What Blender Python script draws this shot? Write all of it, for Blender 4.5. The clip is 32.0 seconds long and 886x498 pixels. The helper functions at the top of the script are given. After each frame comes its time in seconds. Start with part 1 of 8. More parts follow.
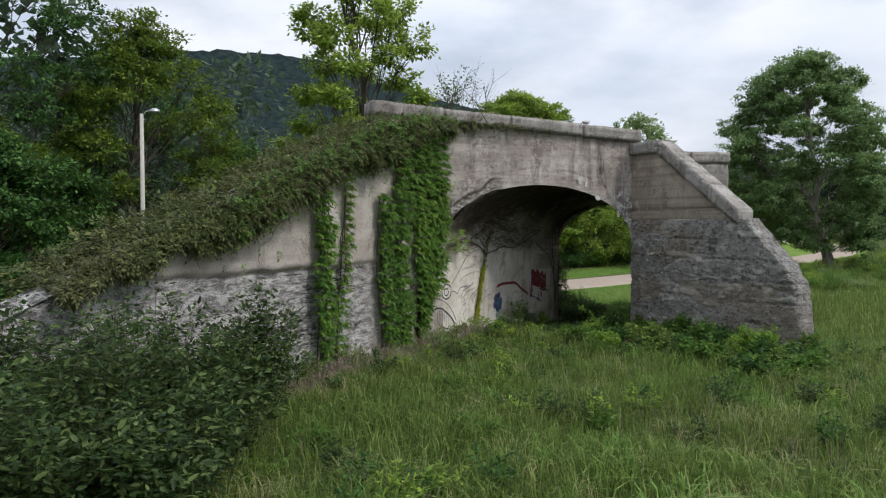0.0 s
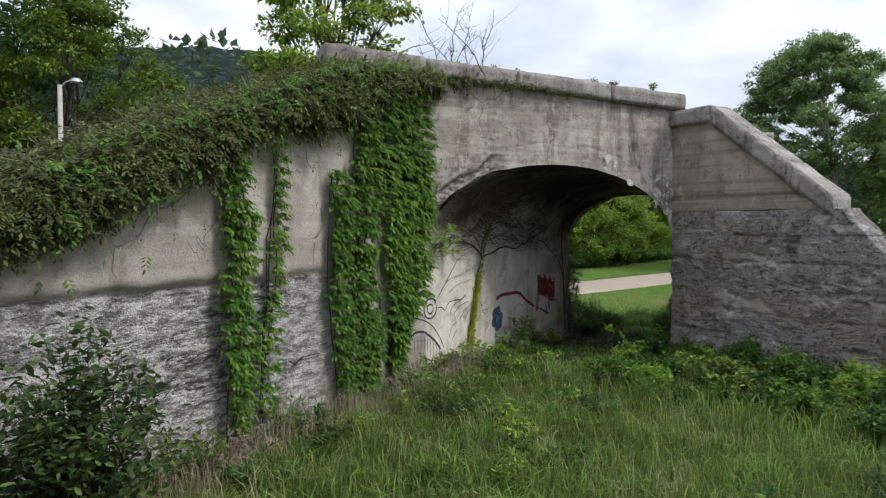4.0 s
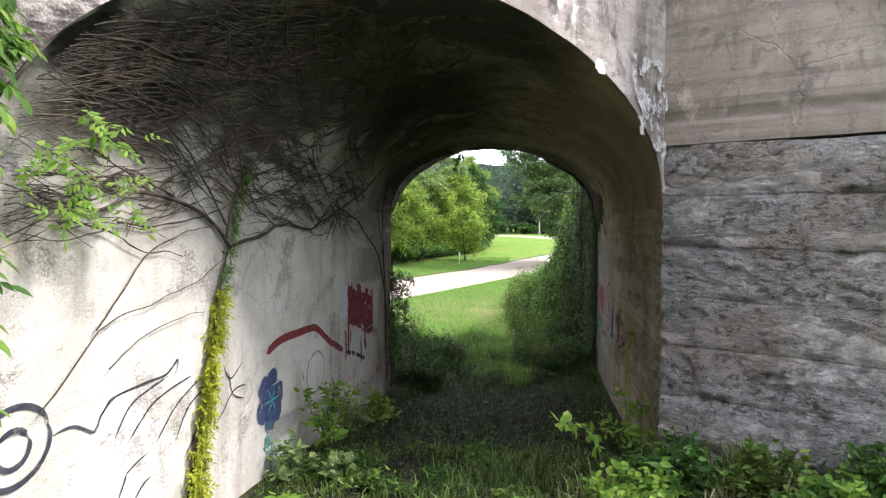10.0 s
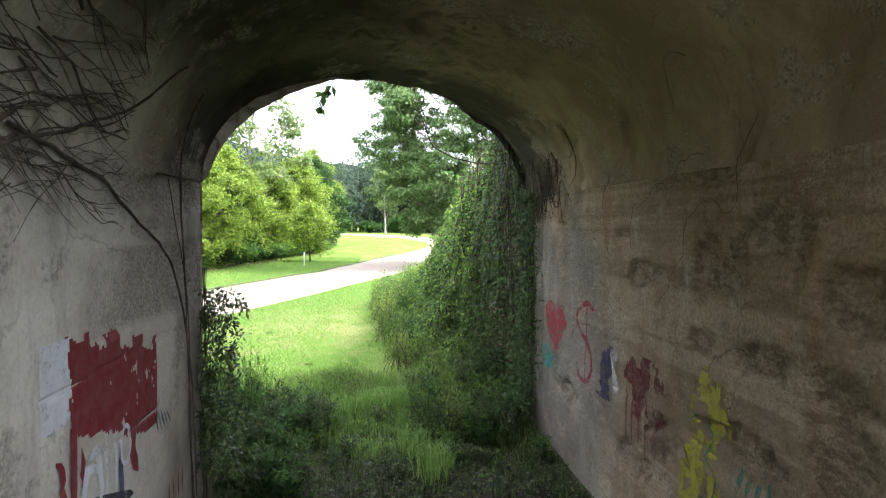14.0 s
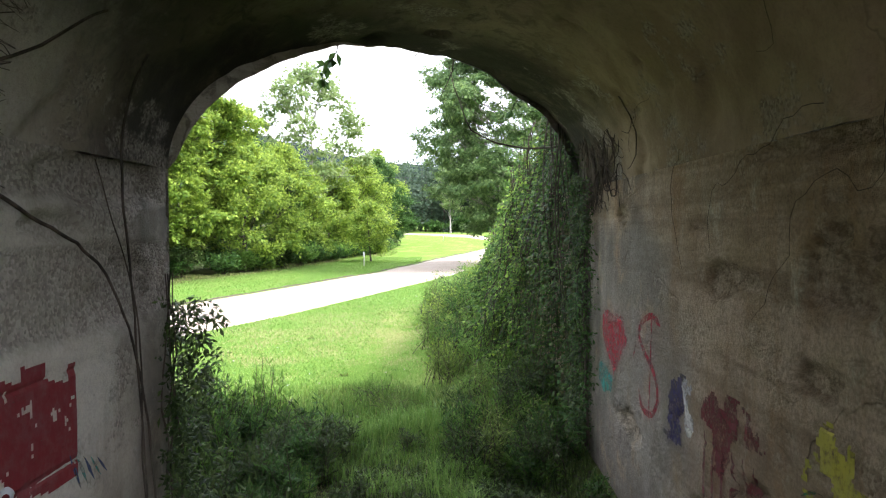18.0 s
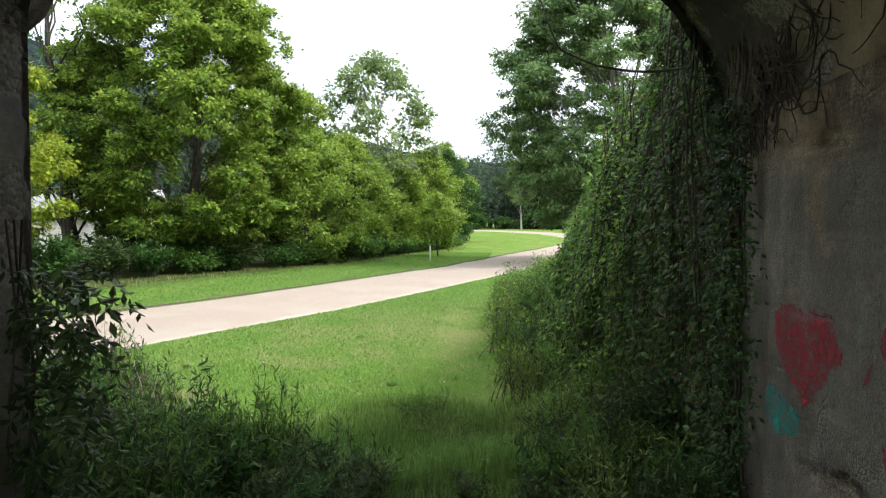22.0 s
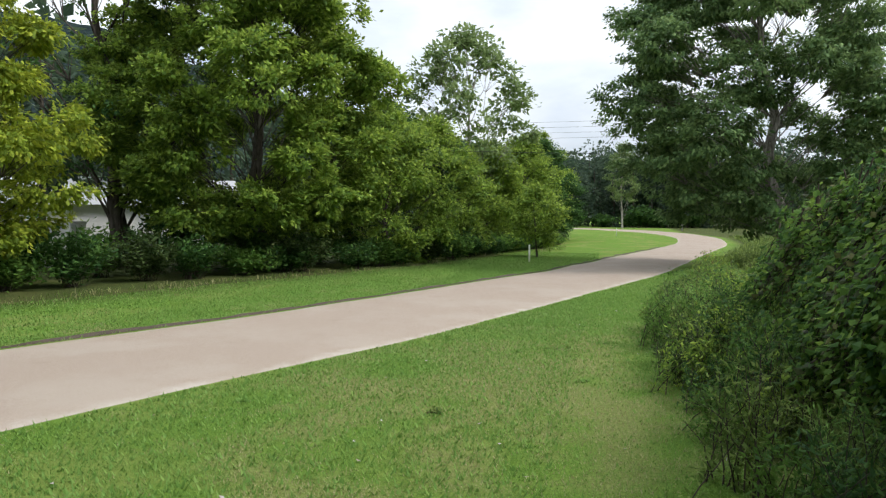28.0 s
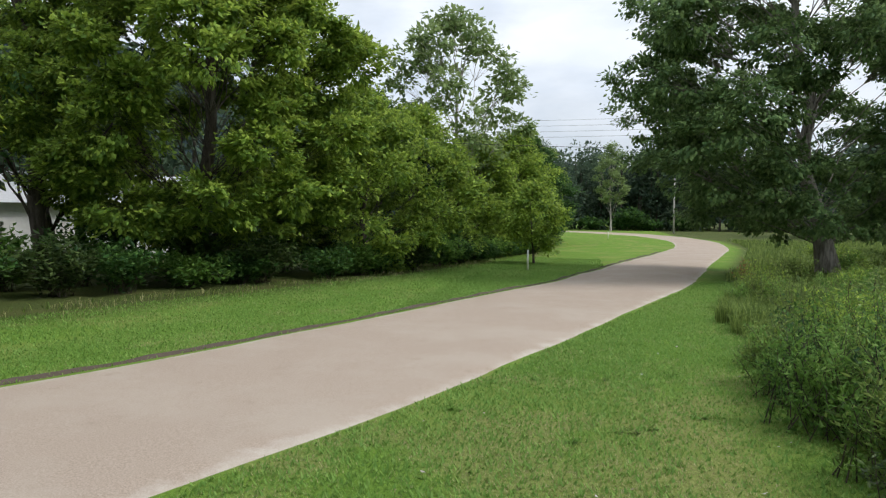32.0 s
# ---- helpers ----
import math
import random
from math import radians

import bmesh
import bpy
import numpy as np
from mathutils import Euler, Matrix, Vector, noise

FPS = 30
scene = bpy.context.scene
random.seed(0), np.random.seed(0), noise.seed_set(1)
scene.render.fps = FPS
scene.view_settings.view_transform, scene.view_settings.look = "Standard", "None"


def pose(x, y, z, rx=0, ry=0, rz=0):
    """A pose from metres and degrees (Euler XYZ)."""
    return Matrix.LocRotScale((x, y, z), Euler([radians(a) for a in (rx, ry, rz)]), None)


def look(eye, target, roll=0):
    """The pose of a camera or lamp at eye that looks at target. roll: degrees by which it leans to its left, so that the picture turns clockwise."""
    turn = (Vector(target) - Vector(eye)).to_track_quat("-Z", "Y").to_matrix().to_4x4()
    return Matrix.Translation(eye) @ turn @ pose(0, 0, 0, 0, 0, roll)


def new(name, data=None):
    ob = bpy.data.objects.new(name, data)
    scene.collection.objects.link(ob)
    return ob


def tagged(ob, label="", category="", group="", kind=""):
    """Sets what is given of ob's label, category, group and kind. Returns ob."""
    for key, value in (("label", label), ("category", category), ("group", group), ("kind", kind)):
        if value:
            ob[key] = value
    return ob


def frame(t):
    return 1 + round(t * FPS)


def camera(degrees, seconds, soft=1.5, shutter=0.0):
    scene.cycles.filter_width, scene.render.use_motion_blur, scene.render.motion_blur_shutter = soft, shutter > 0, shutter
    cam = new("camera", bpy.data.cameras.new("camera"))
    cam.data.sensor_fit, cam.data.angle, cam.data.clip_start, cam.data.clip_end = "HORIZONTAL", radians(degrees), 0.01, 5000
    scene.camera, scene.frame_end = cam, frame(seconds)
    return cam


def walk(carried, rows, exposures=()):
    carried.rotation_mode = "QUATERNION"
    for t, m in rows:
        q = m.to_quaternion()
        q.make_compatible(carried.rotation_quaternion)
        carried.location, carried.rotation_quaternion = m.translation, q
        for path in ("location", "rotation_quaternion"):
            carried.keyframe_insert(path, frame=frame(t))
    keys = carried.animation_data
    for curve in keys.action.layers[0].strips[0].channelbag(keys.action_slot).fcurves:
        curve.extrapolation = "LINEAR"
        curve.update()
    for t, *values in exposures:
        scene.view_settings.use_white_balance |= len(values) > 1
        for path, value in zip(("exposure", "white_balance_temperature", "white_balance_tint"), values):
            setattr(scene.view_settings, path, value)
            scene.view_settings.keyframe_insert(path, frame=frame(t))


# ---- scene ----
cam = camera(64.8, 32.0, soft=1.2)
METRES, EYE, TILT, LEAN, TURN = 38.0, 3.8, -1.8, 0.0, 28.5
ROWS = [
    (0.0, 0.0, 0.0, 0.0, 0.0, 0.0, -0.0),
    (0.5, -0.0003, 0.0027, -0.0017, -0.01, -0.01, 0.01),
    (1.0, -0.0005, 0.0102, -0.0016, -0.02, -0.02, 0.0),
    (1.5, -0.0004, 0.0227, -0.0014, -0.08, -0.02, 0.01),
    (2.0, -0.0006, 0.0398, -0.0011, -0.63, -0.03, 0.03),
    (2.5, -0.0004, 0.061, -0.0005, -0.86, -0.06, 0.04),
    (4.5, 0.0034, 0.1657, 0.0021, -1.32, -0.14, 0.09),
    (5.0, 0.004, 0.1918, 0.0027, -2.22, -0.15, 0.08),
    (5.5, 0.0046, 0.2172, 0.003, -3.28, -0.14, 0.08),
    (6.0, 0.0052, 0.2418, 0.0034, -4.24, -0.15, 0.13),
    (6.5, 0.0057, 0.2656, 0.0024, -4.65, -0.14, 0.11),
    (7.0, 0.0066, 0.2886, 0.0002, -6.78, -0.14, 0.05),
    (7.5, 0.0076, 0.3104, -0.0019, -12.13, -0.24, -0.08),
    (8.0, 0.0095, 0.3314, -0.0038, -17.36, -0.17, 0.07),
    (8.5, 0.0124, 0.3519, -0.0035, -17.92, -0.15, 0.17),
    (9.0, 0.016, 0.3722, -0.003, -18.09, -0.17, 0.21),
    (9.5, 0.0196, 0.3926, -0.0034, -20.31, -0.23, 0.26),
    (10.0, 0.0237, 0.4131, -0.0044, -20.98, -0.26, 0.26),
    (10.5, 0.0288, 0.4336, -0.0065, -22.74, -0.32, 0.26),
    (11.0, 0.0342, 0.4545, -0.0079, -26.09, -0.37, 0.31),
    (11.5, 0.0405, 0.475, -0.0073, -26.47, -0.4, 0.37),
    (12.0, 0.0464, 0.4943, -0.0069, -27.97, -0.41, 0.39),
    (12.5, 0.0526, 0.5123, -0.0065, -30.66, -0.43, 0.44),
    (13.0, 0.0591, 0.529, -0.0063, -33.45, -0.43, 0.44),
    (13.5, 0.0661, 0.5446, -0.0059, -33.74, -0.42, 0.51),
    (14.0, 0.0736, 0.5583, -0.0053, -33.96, -0.41, 0.57),
    (14.5, 0.077, 0.5635, -0.0058, -34.0, -0.38, 0.65),
    (16.5, 0.0896, 0.572, -0.0063, -33.48, -0.42, 0.87),
    (17.0, 0.0947, 0.5764, -0.0061, -31.92, -0.41, 0.92),
    (17.5, 0.0998, 0.5808, -0.0059, -30.17, -0.41, 0.95),
    (18.0, 0.1042, 0.5857, -0.0057, -28.41, -0.39, 0.98),
    (18.5, 0.1082, 0.5911, -0.0053, -26.72, -0.37, 0.92),
    (19.0, 0.1121, 0.5968, -0.0049, -25.37, -0.35, 0.87),
    (19.5, 0.1156, 0.6031, -0.0058, -24.6, -0.36, 0.82),
    (20.0, 0.1198, 0.6105, -0.0078, -24.27, -0.35, 0.77),
    (20.5, 0.124, 0.6193, -0.0098, -24.18, -0.36, 0.7),
    (21.0, 0.1282, 0.629, -0.0115, -23.8, -0.39, 0.72),
    (21.5, 0.1329, 0.6392, -0.0129, -23.28, -0.43, 0.7),
    (22.0, 0.1374, 0.6504, -0.0142, -22.68, -0.43, 0.64),
    (22.5, 0.1426, 0.6621, -0.0155, -22.03, -0.44, 0.61),
    (23.0, 0.1476, 0.6745, -0.0156, -21.39, -0.47, 0.55),
    (23.5, 0.1524, 0.6874, -0.0155, -20.75, -0.49, 0.46),
    (24.0, 0.1572, 0.7008, -0.0156, -19.0, -0.5, 0.46),
    (24.5, 0.162, 0.7144, -0.0156, -17.57, -0.51, 0.39),
    (25.0, 0.1664, 0.7282, -0.0153, -17.08, -0.52, 0.33),
    (25.5, 0.1709, 0.7413, -0.0153, -16.67, -0.54, 0.29),
    (26.0, 0.1746, 0.756, -0.0147, -16.32, -0.56, 0.23),
    (26.5, 0.1789, 0.7713, -0.0143, -16.0, -0.55, 0.17),
    (28.5, 0.1951, 0.842, -0.013, -15.17, -0.58, 0.04),
    (29.0, 0.199, 0.8599, -0.0123, -15.04, -0.6, 0.0),
    (29.5, 0.203, 0.8778, -0.0119, -15.01, -0.57, -0.02),
    (30.0, 0.2068, 0.8942, -0.0115, -15.04, -0.53, -0.01),
    (30.5, 0.2105, 0.9111, -0.011, -15.07, -0.5, -0.02),
    (31.0, 0.214, 0.9268, -0.0107, -15.09, -0.46, -0.02),
    (31.5, 0.2174, 0.9415, -0.0106, -15.1, -0.42, -0.02),
    (32.0, 0.2197, 0.9537, -0.0101, -16.9, -0.37, -0.06),
]
EXPOSURES = [(0.0, -0.03, 6400, 12), (4.0, 0.13, 6400, 12), (6.0, 0.55, 6400, 12), (8.0, 0.95, 6400, 12), (9.0, 1.12, 6350, 18), (10.0, 1.5, 6350, 18), (11.0, 2.0, 6350, 18), (12.0, 2.3, 6350, 18), (14.0, 2.22, 6350, 18), (17.0, 2.2, 6350, 18), (19.0, 1.7, 6450, 14), (20.0, 1.4, 6500, 10), (23.0, 0.83, 6500, 10), (24.0, 0.7, 6500, 10), (26.0, 0.52, 6500, 10), (29.0, 0.18, 6500, 10), (32.0, 0.1, 6500, 10)]
walk(cam, [(t, pose(0, 0, EYE, TILT, LEAN, TURN) @ pose(METRES * x, METRES * y, METRES * z, 90 + pitch, roll, yaw)) for t, x, y, z, yaw, pitch, roll in ROWS], EXPOSURES)

# ---- light ----
SUN_EL, SUN_AZ = 50.0, 87.0          # degrees above the horizon; degrees from +y towards +x
world = bpy.data.worlds.new("sky_world")
scene.world = world
world.use_nodes = True
wt = world.node_tree
wt.nodes.clear()
w_out = wt.nodes.new("ShaderNodeOutputWorld")
w_bg = wt.nodes.new("ShaderNodeBackground")
w_sky = wt.nodes.new("ShaderNodeTexSky")
w_sky.sky_type = "NISHITA"
w_sky.sun_disc = False
w_sky.sun_elevation, w_sky.sun_rotation = radians(SUN_EL), radians(SUN_AZ)
w_sky.dust_density = 3.0
w_co = wt.nodes.new("ShaderNodeTexCoord")
w_map = wt.nodes.new("ShaderNodeMapping")
w_map.inputs["Scale"].default_value = (1.0, 1.0, 2.6)
w_noise = wt.nodes.new("ShaderNodeTexNoise")
w_noise.inputs["Scale"].default_value = 2.6
w_noise.inputs["Detail"].default_value = 7.0
w_noise.inputs["Roughness"].default_value = 0.55
w_ramp = wt.nodes.new("ShaderNodeValToRGB")
w_ramp.color_ramp.elements[0].position, w_ramp.color_ramp.elements[1].position = 0.34, 0.56
w_ramp.color_ramp.elements[0].color = (0.6, 0.6, 0.6, 1)
w_cn = wt.nodes.new("ShaderNodeTexNoise")
w_cn.inputs["Scale"].default_value = 5.0
w_cn.inputs["Detail"].default_value = 5.0
w_cr = wt.nodes.new("ShaderNodeValToRGB")
w_cr.color_ramp.elements[0].position, w_cr.color_ramp.elements[1].position = 0.3, 0.75
w_cr.color_ramp.elements[0].color = (7.0, 7.8, 8.9, 1)
w_cr.color_ramp.elements[1].color = (8.9, 9.3, 9.8, 1)
w_mix = wt.nodes.new("ShaderNodeMixRGB")
wt.links.new(w_co.outputs["Generated"], w_map.inputs["Vector"])
wt.links.new(w_map.outputs["Vector"], w_noise.inputs["Vector"])
wt.links.new(w_map.outputs["Vector"], w_cn.inputs["Vector"])
wt.links.new(w_noise.outputs["Fac"], w_ramp.inputs["Fac"])
wt.links.new(w_cn.outputs["Fac"], w_cr.inputs["Fac"])
wt.links.new(w_ramp.outputs["Color"], w_mix.inputs["Fac"])
wt.links.new(w_sky.outputs["Color"], w_mix.inputs[1])
wt.links.new(w_cr.outputs["Color"], w_mix.inputs[2])
w_sep = wt.nodes.new("ShaderNodeSeparateXYZ")
wt.links.new(w_co.outputs["Generated"], w_sep.inputs["Vector"])
w_dome = wt.nodes.new("ShaderNodeMapRange")
w_dome.inputs["To Min"].default_value, w_dome.inputs["To Max"].default_value = 0.83, 1.32
wt.links.new(w_sep.outputs["Z"], w_dome.inputs["Value"])
w_scale = wt.nodes.new("ShaderNodeVectorMath")
w_scale.operation = "SCALE"
wt.links.new(w_mix.outputs["Color"], w_scale.inputs[0])
wt.links.new(w_dome.outputs["Result"], w_scale.inputs["Scale"])
wt.links.new(w_scale.outputs["Vector"], w_bg.inputs["Color"])
w_bg.inputs["Strength"].default_value = 0.115
wt.links.new(w_bg.outputs["Background"], w_out.inputs["Surface"])

sun_data = bpy.data.lights.new("sun", "SUN")
sun_data.energy, sun_data.angle, sun_data.color = 2.4, radians(15.0), (1.0, 0.975, 0.94)
sun = new("sun", sun_data)
sun_from = Vector((math.sin(radians(SUN_AZ)) * math.cos(radians(SUN_EL)), math.cos(radians(SUN_AZ)) * math.cos(radians(SUN_EL)), math.sin(radians(SUN_EL))))
sun.matrix_world = look(sun_from * 60, (0, 0, 0))

# ---- tools ----
rng = np.random.default_rng(7)


def lattice(ix, iy, iz, seed):
    h = (ix * 374761393 + iy * 668265263 + iz * 2147483647 + seed * 1274126177) & 0xFFFFFFFF
    h = ((h ^ (h >> 13)) * 1274126177) & 0xFFFFFFFF
    h = ((h ^ (h >> 16)) * 2246822519) & 0xFFFFFFFF
    return ((h ^ (h >> 15)) & 0xFFFFFF) / float(0xFFFFFF) * 2 - 1


def vnoise(p, seed=0):
    """Smooth value noise at points (N, 3), from -1 to 1."""
    p = np.asarray(p, float)
    i = np.floor(p).astype(np.int64)
    f = p - i
    f = f * f * (3 - 2 * f)
    out = 0
    for dx in (0, 1):
        for dy in (0, 1):
            for dz in (0, 1):
                w = (f[:, 0] if dx else 1 - f[:, 0]) * (f[:, 1] if dy else 1 - f[:, 1]) * (f[:, 2] if dz else 1 - f[:, 2])
                out = out + w * lattice(i[:, 0] + dx, i[:, 1] + dy, i[:, 2] + dz, seed)
    return out


def fbm(p, scale=1.0, octaves=4, seed=0, gain=0.5):
    p = np.asarray(p, float) * scale
    amp, out, total = 1.0, 0, 0
    for k in range(octaves):
        out = out + amp * vnoise(p * 2 ** k, seed + k)
        total += amp
        amp *= gain
    return out / total


def mesh_of(name, verts, faces, mat=None, smooth=False, attrs=None):
    """A mesh from arrays; faces (M, 3) or (M, 4)."""
    verts, faces = np.asarray(verts, np.float32), np.asarray(faces, np.int32)
    me = bpy.data.meshes.new(name)
    n, k = faces.shape
    me.vertices.add(len(verts))
    me.vertices.foreach_set("co", verts.ravel())
    me.loops.add(n * k)
    me.loops.foreach_set("vertex_index", faces.ravel())
    me.polygons.add(n)
    me.polygons.foreach_set("loop_start", np.arange(0, n * k, k, dtype=np.int32))
    me.polygons.foreach_set("loop_total", np.full(n, k, np.int32))
    me.polygons.foreach_set("use_smooth", np.full(n, bool(smooth)))
    me.update(calc_edges=True)
    me.validate()
    for key, values in (attrs or {}).items():
        a = me.attributes.new(key, "FLOAT", "POINT")
        a.data.foreach_set("value", np.asarray(values, np.float32))
    if mat:
        me.materials.append(mat)
    return me


def empty(name, at=(0, 0, 0), **tags):
    ob = new(name)
    ob.location = at
    ob.empty_display_size = 0.2
    return tagged(ob, **tags)


def put(name, me, parent=None, label="", **tags):
    """Links a mesh in world coordinates, as a thing or as a part of parent."""
    ob = new(name, me)
    if parent is not None:
        ob.parent = parent
        base = parent.location if parent.parent is None else parent.location + parent.parent.location
        ob.matrix_parent_inverse = Matrix.Translation(-base)
    return tagged(ob, label=label, **tags)


def from_bm(name, bm, mat=None, smooth=False):
    me = bpy.data.meshes.new(name)
    bmesh.ops.recalc_face_normals(bm, faces=bm.faces)
    for f in bm.faces:
        f.smooth = smooth
    bm.to_mesh(me)
    bm.free()
    if mat:
        me.materials.append(mat)
    return me


def part(name, bm, material, parent, label="", smooth=False):
    return put(name, from_bm(name, bm, material, smooth), parent, label)


def grid_faces(nu, nv):
    a = (np.arange(nu - 1)[:, None] * nv + np.arange(nv - 1)[None]).ravel()
    return np.stack([a, a + nv, a + nv + 1, a + 1], 1)


def box_bm(lo, hi, bevel=0.0, m=None):
    bm = bmesh.new()
    bmesh.ops.create_cube(bm, size=1)
    size, mid = Vector(hi) - Vector(lo), (Vector(hi) + Vector(lo)) / 2
    for v in bm.verts:
        v.co = Vector((v.co.x * size.x, v.co.y * size.y, v.co.z * size.z)) + mid
    if bevel:
        bmesh.ops.bevel(bm, geom=list(bm.edges), offset=bevel, segments=2, affect="EDGES", profile=0.6)
    if m is not None:
        bm.transform(m)
    return bm


def prism_bm(outline, depth_vec):
    """A closed outline (list of points) pushed along depth_vec into a solid."""
    bm = bmesh.new()
    a = [bm.verts.new(p) for p in outline]
    b = [bm.verts.new(Vector(p) + Vector(depth_vec)) for p in outline]
    bm.faces.new(a)
    bm.faces.new(b[::-1])
    for i in range(len(a)):
        j = (i + 1) % len(a)
        bm.faces.new((a[j], a[i], b[i], b[j]))
    return bm


def tube_arrays(points, radii, sides=6):
    """Vertices and quads of a tapered tube along a line of points."""
    pts = np.asarray(points, float)
    radii = np.asarray(radii, float)
    tang = np.gradient(pts, axis=0)
    tang /= np.linalg.norm(tang, axis=1, keepdims=True) + 1e-9
    ref = np.where(np.abs(tang[:, 2:3]) > 0.9, np.array([[1.0, 0, 0]]), np.array([[0, 0, 1.0]]))
    u = np.cross(tang, ref)
    u /= np.linalg.norm(u, axis=1, keepdims=True) + 1e-9
    v = np.cross(tang, u)
    ang = np.arange(sides) / sides * 2 * np.pi
    ring = pts[:, None] + radii[:, None, None] * (np.cos(ang)[None, :, None] * u[:, None] + np.sin(ang)[None, :, None] * v[:, None])
    n = len(pts)
    i, j = np.meshgrid(np.arange(n - 1), np.arange(sides), indexing="ij")
    jn = (j + 1) % sides
    f = np.stack([i * sides + j, i * sides + jn, (i + 1) * sides + jn, (i + 1) * sides + j], -1).reshape(-1, 4)
    return ring.reshape(-1, 3), f


class Bag:
    """Collects tubes or other pieces into one set of arrays."""

    def __init__(self):
        self.v, self.f, self.n = [], [], 0

    def add(self, verts, faces):
        self.v.append(verts)
        self.f.append(faces + self.n)
        self.n += len(verts)

    def tube(self, points, radii, sides=6):
        self.add(*tube_arrays(points, radii, sides))

    def mesh(self, name, mat, smooth=True):
        return mesh_of(name, np.concatenate(self.v), np.concatenate(self.f), mat, smooth)


def unit(a):
    return a / (np.linalg.norm(a, axis=-1, keepdims=True) + 1e-9)


def leaf_arrays(at, along, normal, length, width, fold=0.15):
    """Folded pointed leaves: four corners and two triangles each."""
    along, normal = unit(along), unit(normal)
    side = unit(np.cross(along, normal))
    normal = np.cross(side, along)
    length, width = np.asarray(length)[:, None], np.asarray(width)[:, None]
    mid = at + along * length * 0.45 - normal * width * fold
    v = np.stack([at, mid + side * width * 0.5, at + along * length, mid - side * width * 0.5], 1).reshape(-1, 3)
    b = np.arange(len(at))[:, None] * 4
    f = np.concatenate([b + [[0, 1, 2]], b + [[0, 2, 3]]], 1).reshape(-1, 3)
    return v, f


def ovate_arrays(at, along, normal, length, width, fold=0.15):
    """Egg-shaped pointed leaves, hollowed along the rib and bent down at the tip: seven corners, six triangles each."""
    along, normal = unit(along), unit(normal)
    side = unit(np.cross(along, normal))
    normal = np.cross(side, along)
    length, width = np.asarray(length)[:, None], np.asarray(width)[:, None]
    rows = [at]
    for t, w, drop in ((0.28, 0.46, 0.02), (0.66, 0.36, 0.08)):
        p = at + along * length * t - normal * length * drop
        rows += [p + side * width * w, p - side * width * w]
    rows += [at + along * length - normal * length * 0.22, at + along * length * 0.48 - normal * (width * fold + length * 0.05)]
    v = np.stack(rows, 1).reshape(-1, 3)
    b = np.arange(len(at))[:, None] * 7
    ring = (0, 1, 3, 5, 4, 2, 0)
    f = np.concatenate([b + [[ring[i], ring[i + 1], 6]] for i in range(6)], 1).reshape(-1, 3)
    return v, f


def leaves(name, at, along, normal, length, width, mat, fold=0.15, ovate=False):
    v, f = (ovate_arrays if ovate else leaf_arrays)(at, along, normal, length, width, fold)
    return mesh_of(name, v, f, mat)


def blade_arrays(at, height, width, lean, heading):
    """Bent grass blades: five corners, three triangles each."""
    n = len(at)
    out = np.stack([np.cos(heading), np.sin(heading), np.zeros(n)], 1)
    side = np.stack([-np.sin(heading), np.cos(heading), np.zeros(n)], 1) * (width * 0.5)[:, None]
    up = np.array([[0, 0, 1.0]])
    h, l = height[:, None], lean[:, None]
    mid = at + up * h * 0.6 + out * h * l * 0.3
    tip = at + up * h * (1 - 0.35 * l) + out * h * l
    v = np.stack([at - side, at + side, mid + side * 0.75, mid - side * 0.75, tip], 1).reshape(-1, 3)
    b = np.arange(n)[:, None] * 5
    f = np.concatenate([b + [[0, 1, 2]], b + [[0, 2, 3]], b + [[3, 2, 4]]], 1).reshape(-1, 3)
    return v, f


def sward_arrays(at, height, width, heading):
    """Short mown blades, one slim triangle each."""
    n = len(at)
    out = np.stack([np.cos(heading), np.sin(heading), np.zeros(n)], 1)
    side = np.stack([-np.sin(heading), np.cos(heading), np.zeros(n)], 1) * (width * 0.5)[:, None]
    tip = at + out * (height * 0.8)[:, None] + np.array([[0, 0, 1.0]]) * height[:, None]
    v = np.stack([at - side, at + side, tip], 1).reshape(-1, 3)
    return v, np.arange(n * 3).reshape(-1, 3)


def smooth01(a, lo, hi):
    t = np.clip((np.asarray(a, float) - lo) / (hi - lo), 0, 1)
    return t * t * (3 - 2 * t)


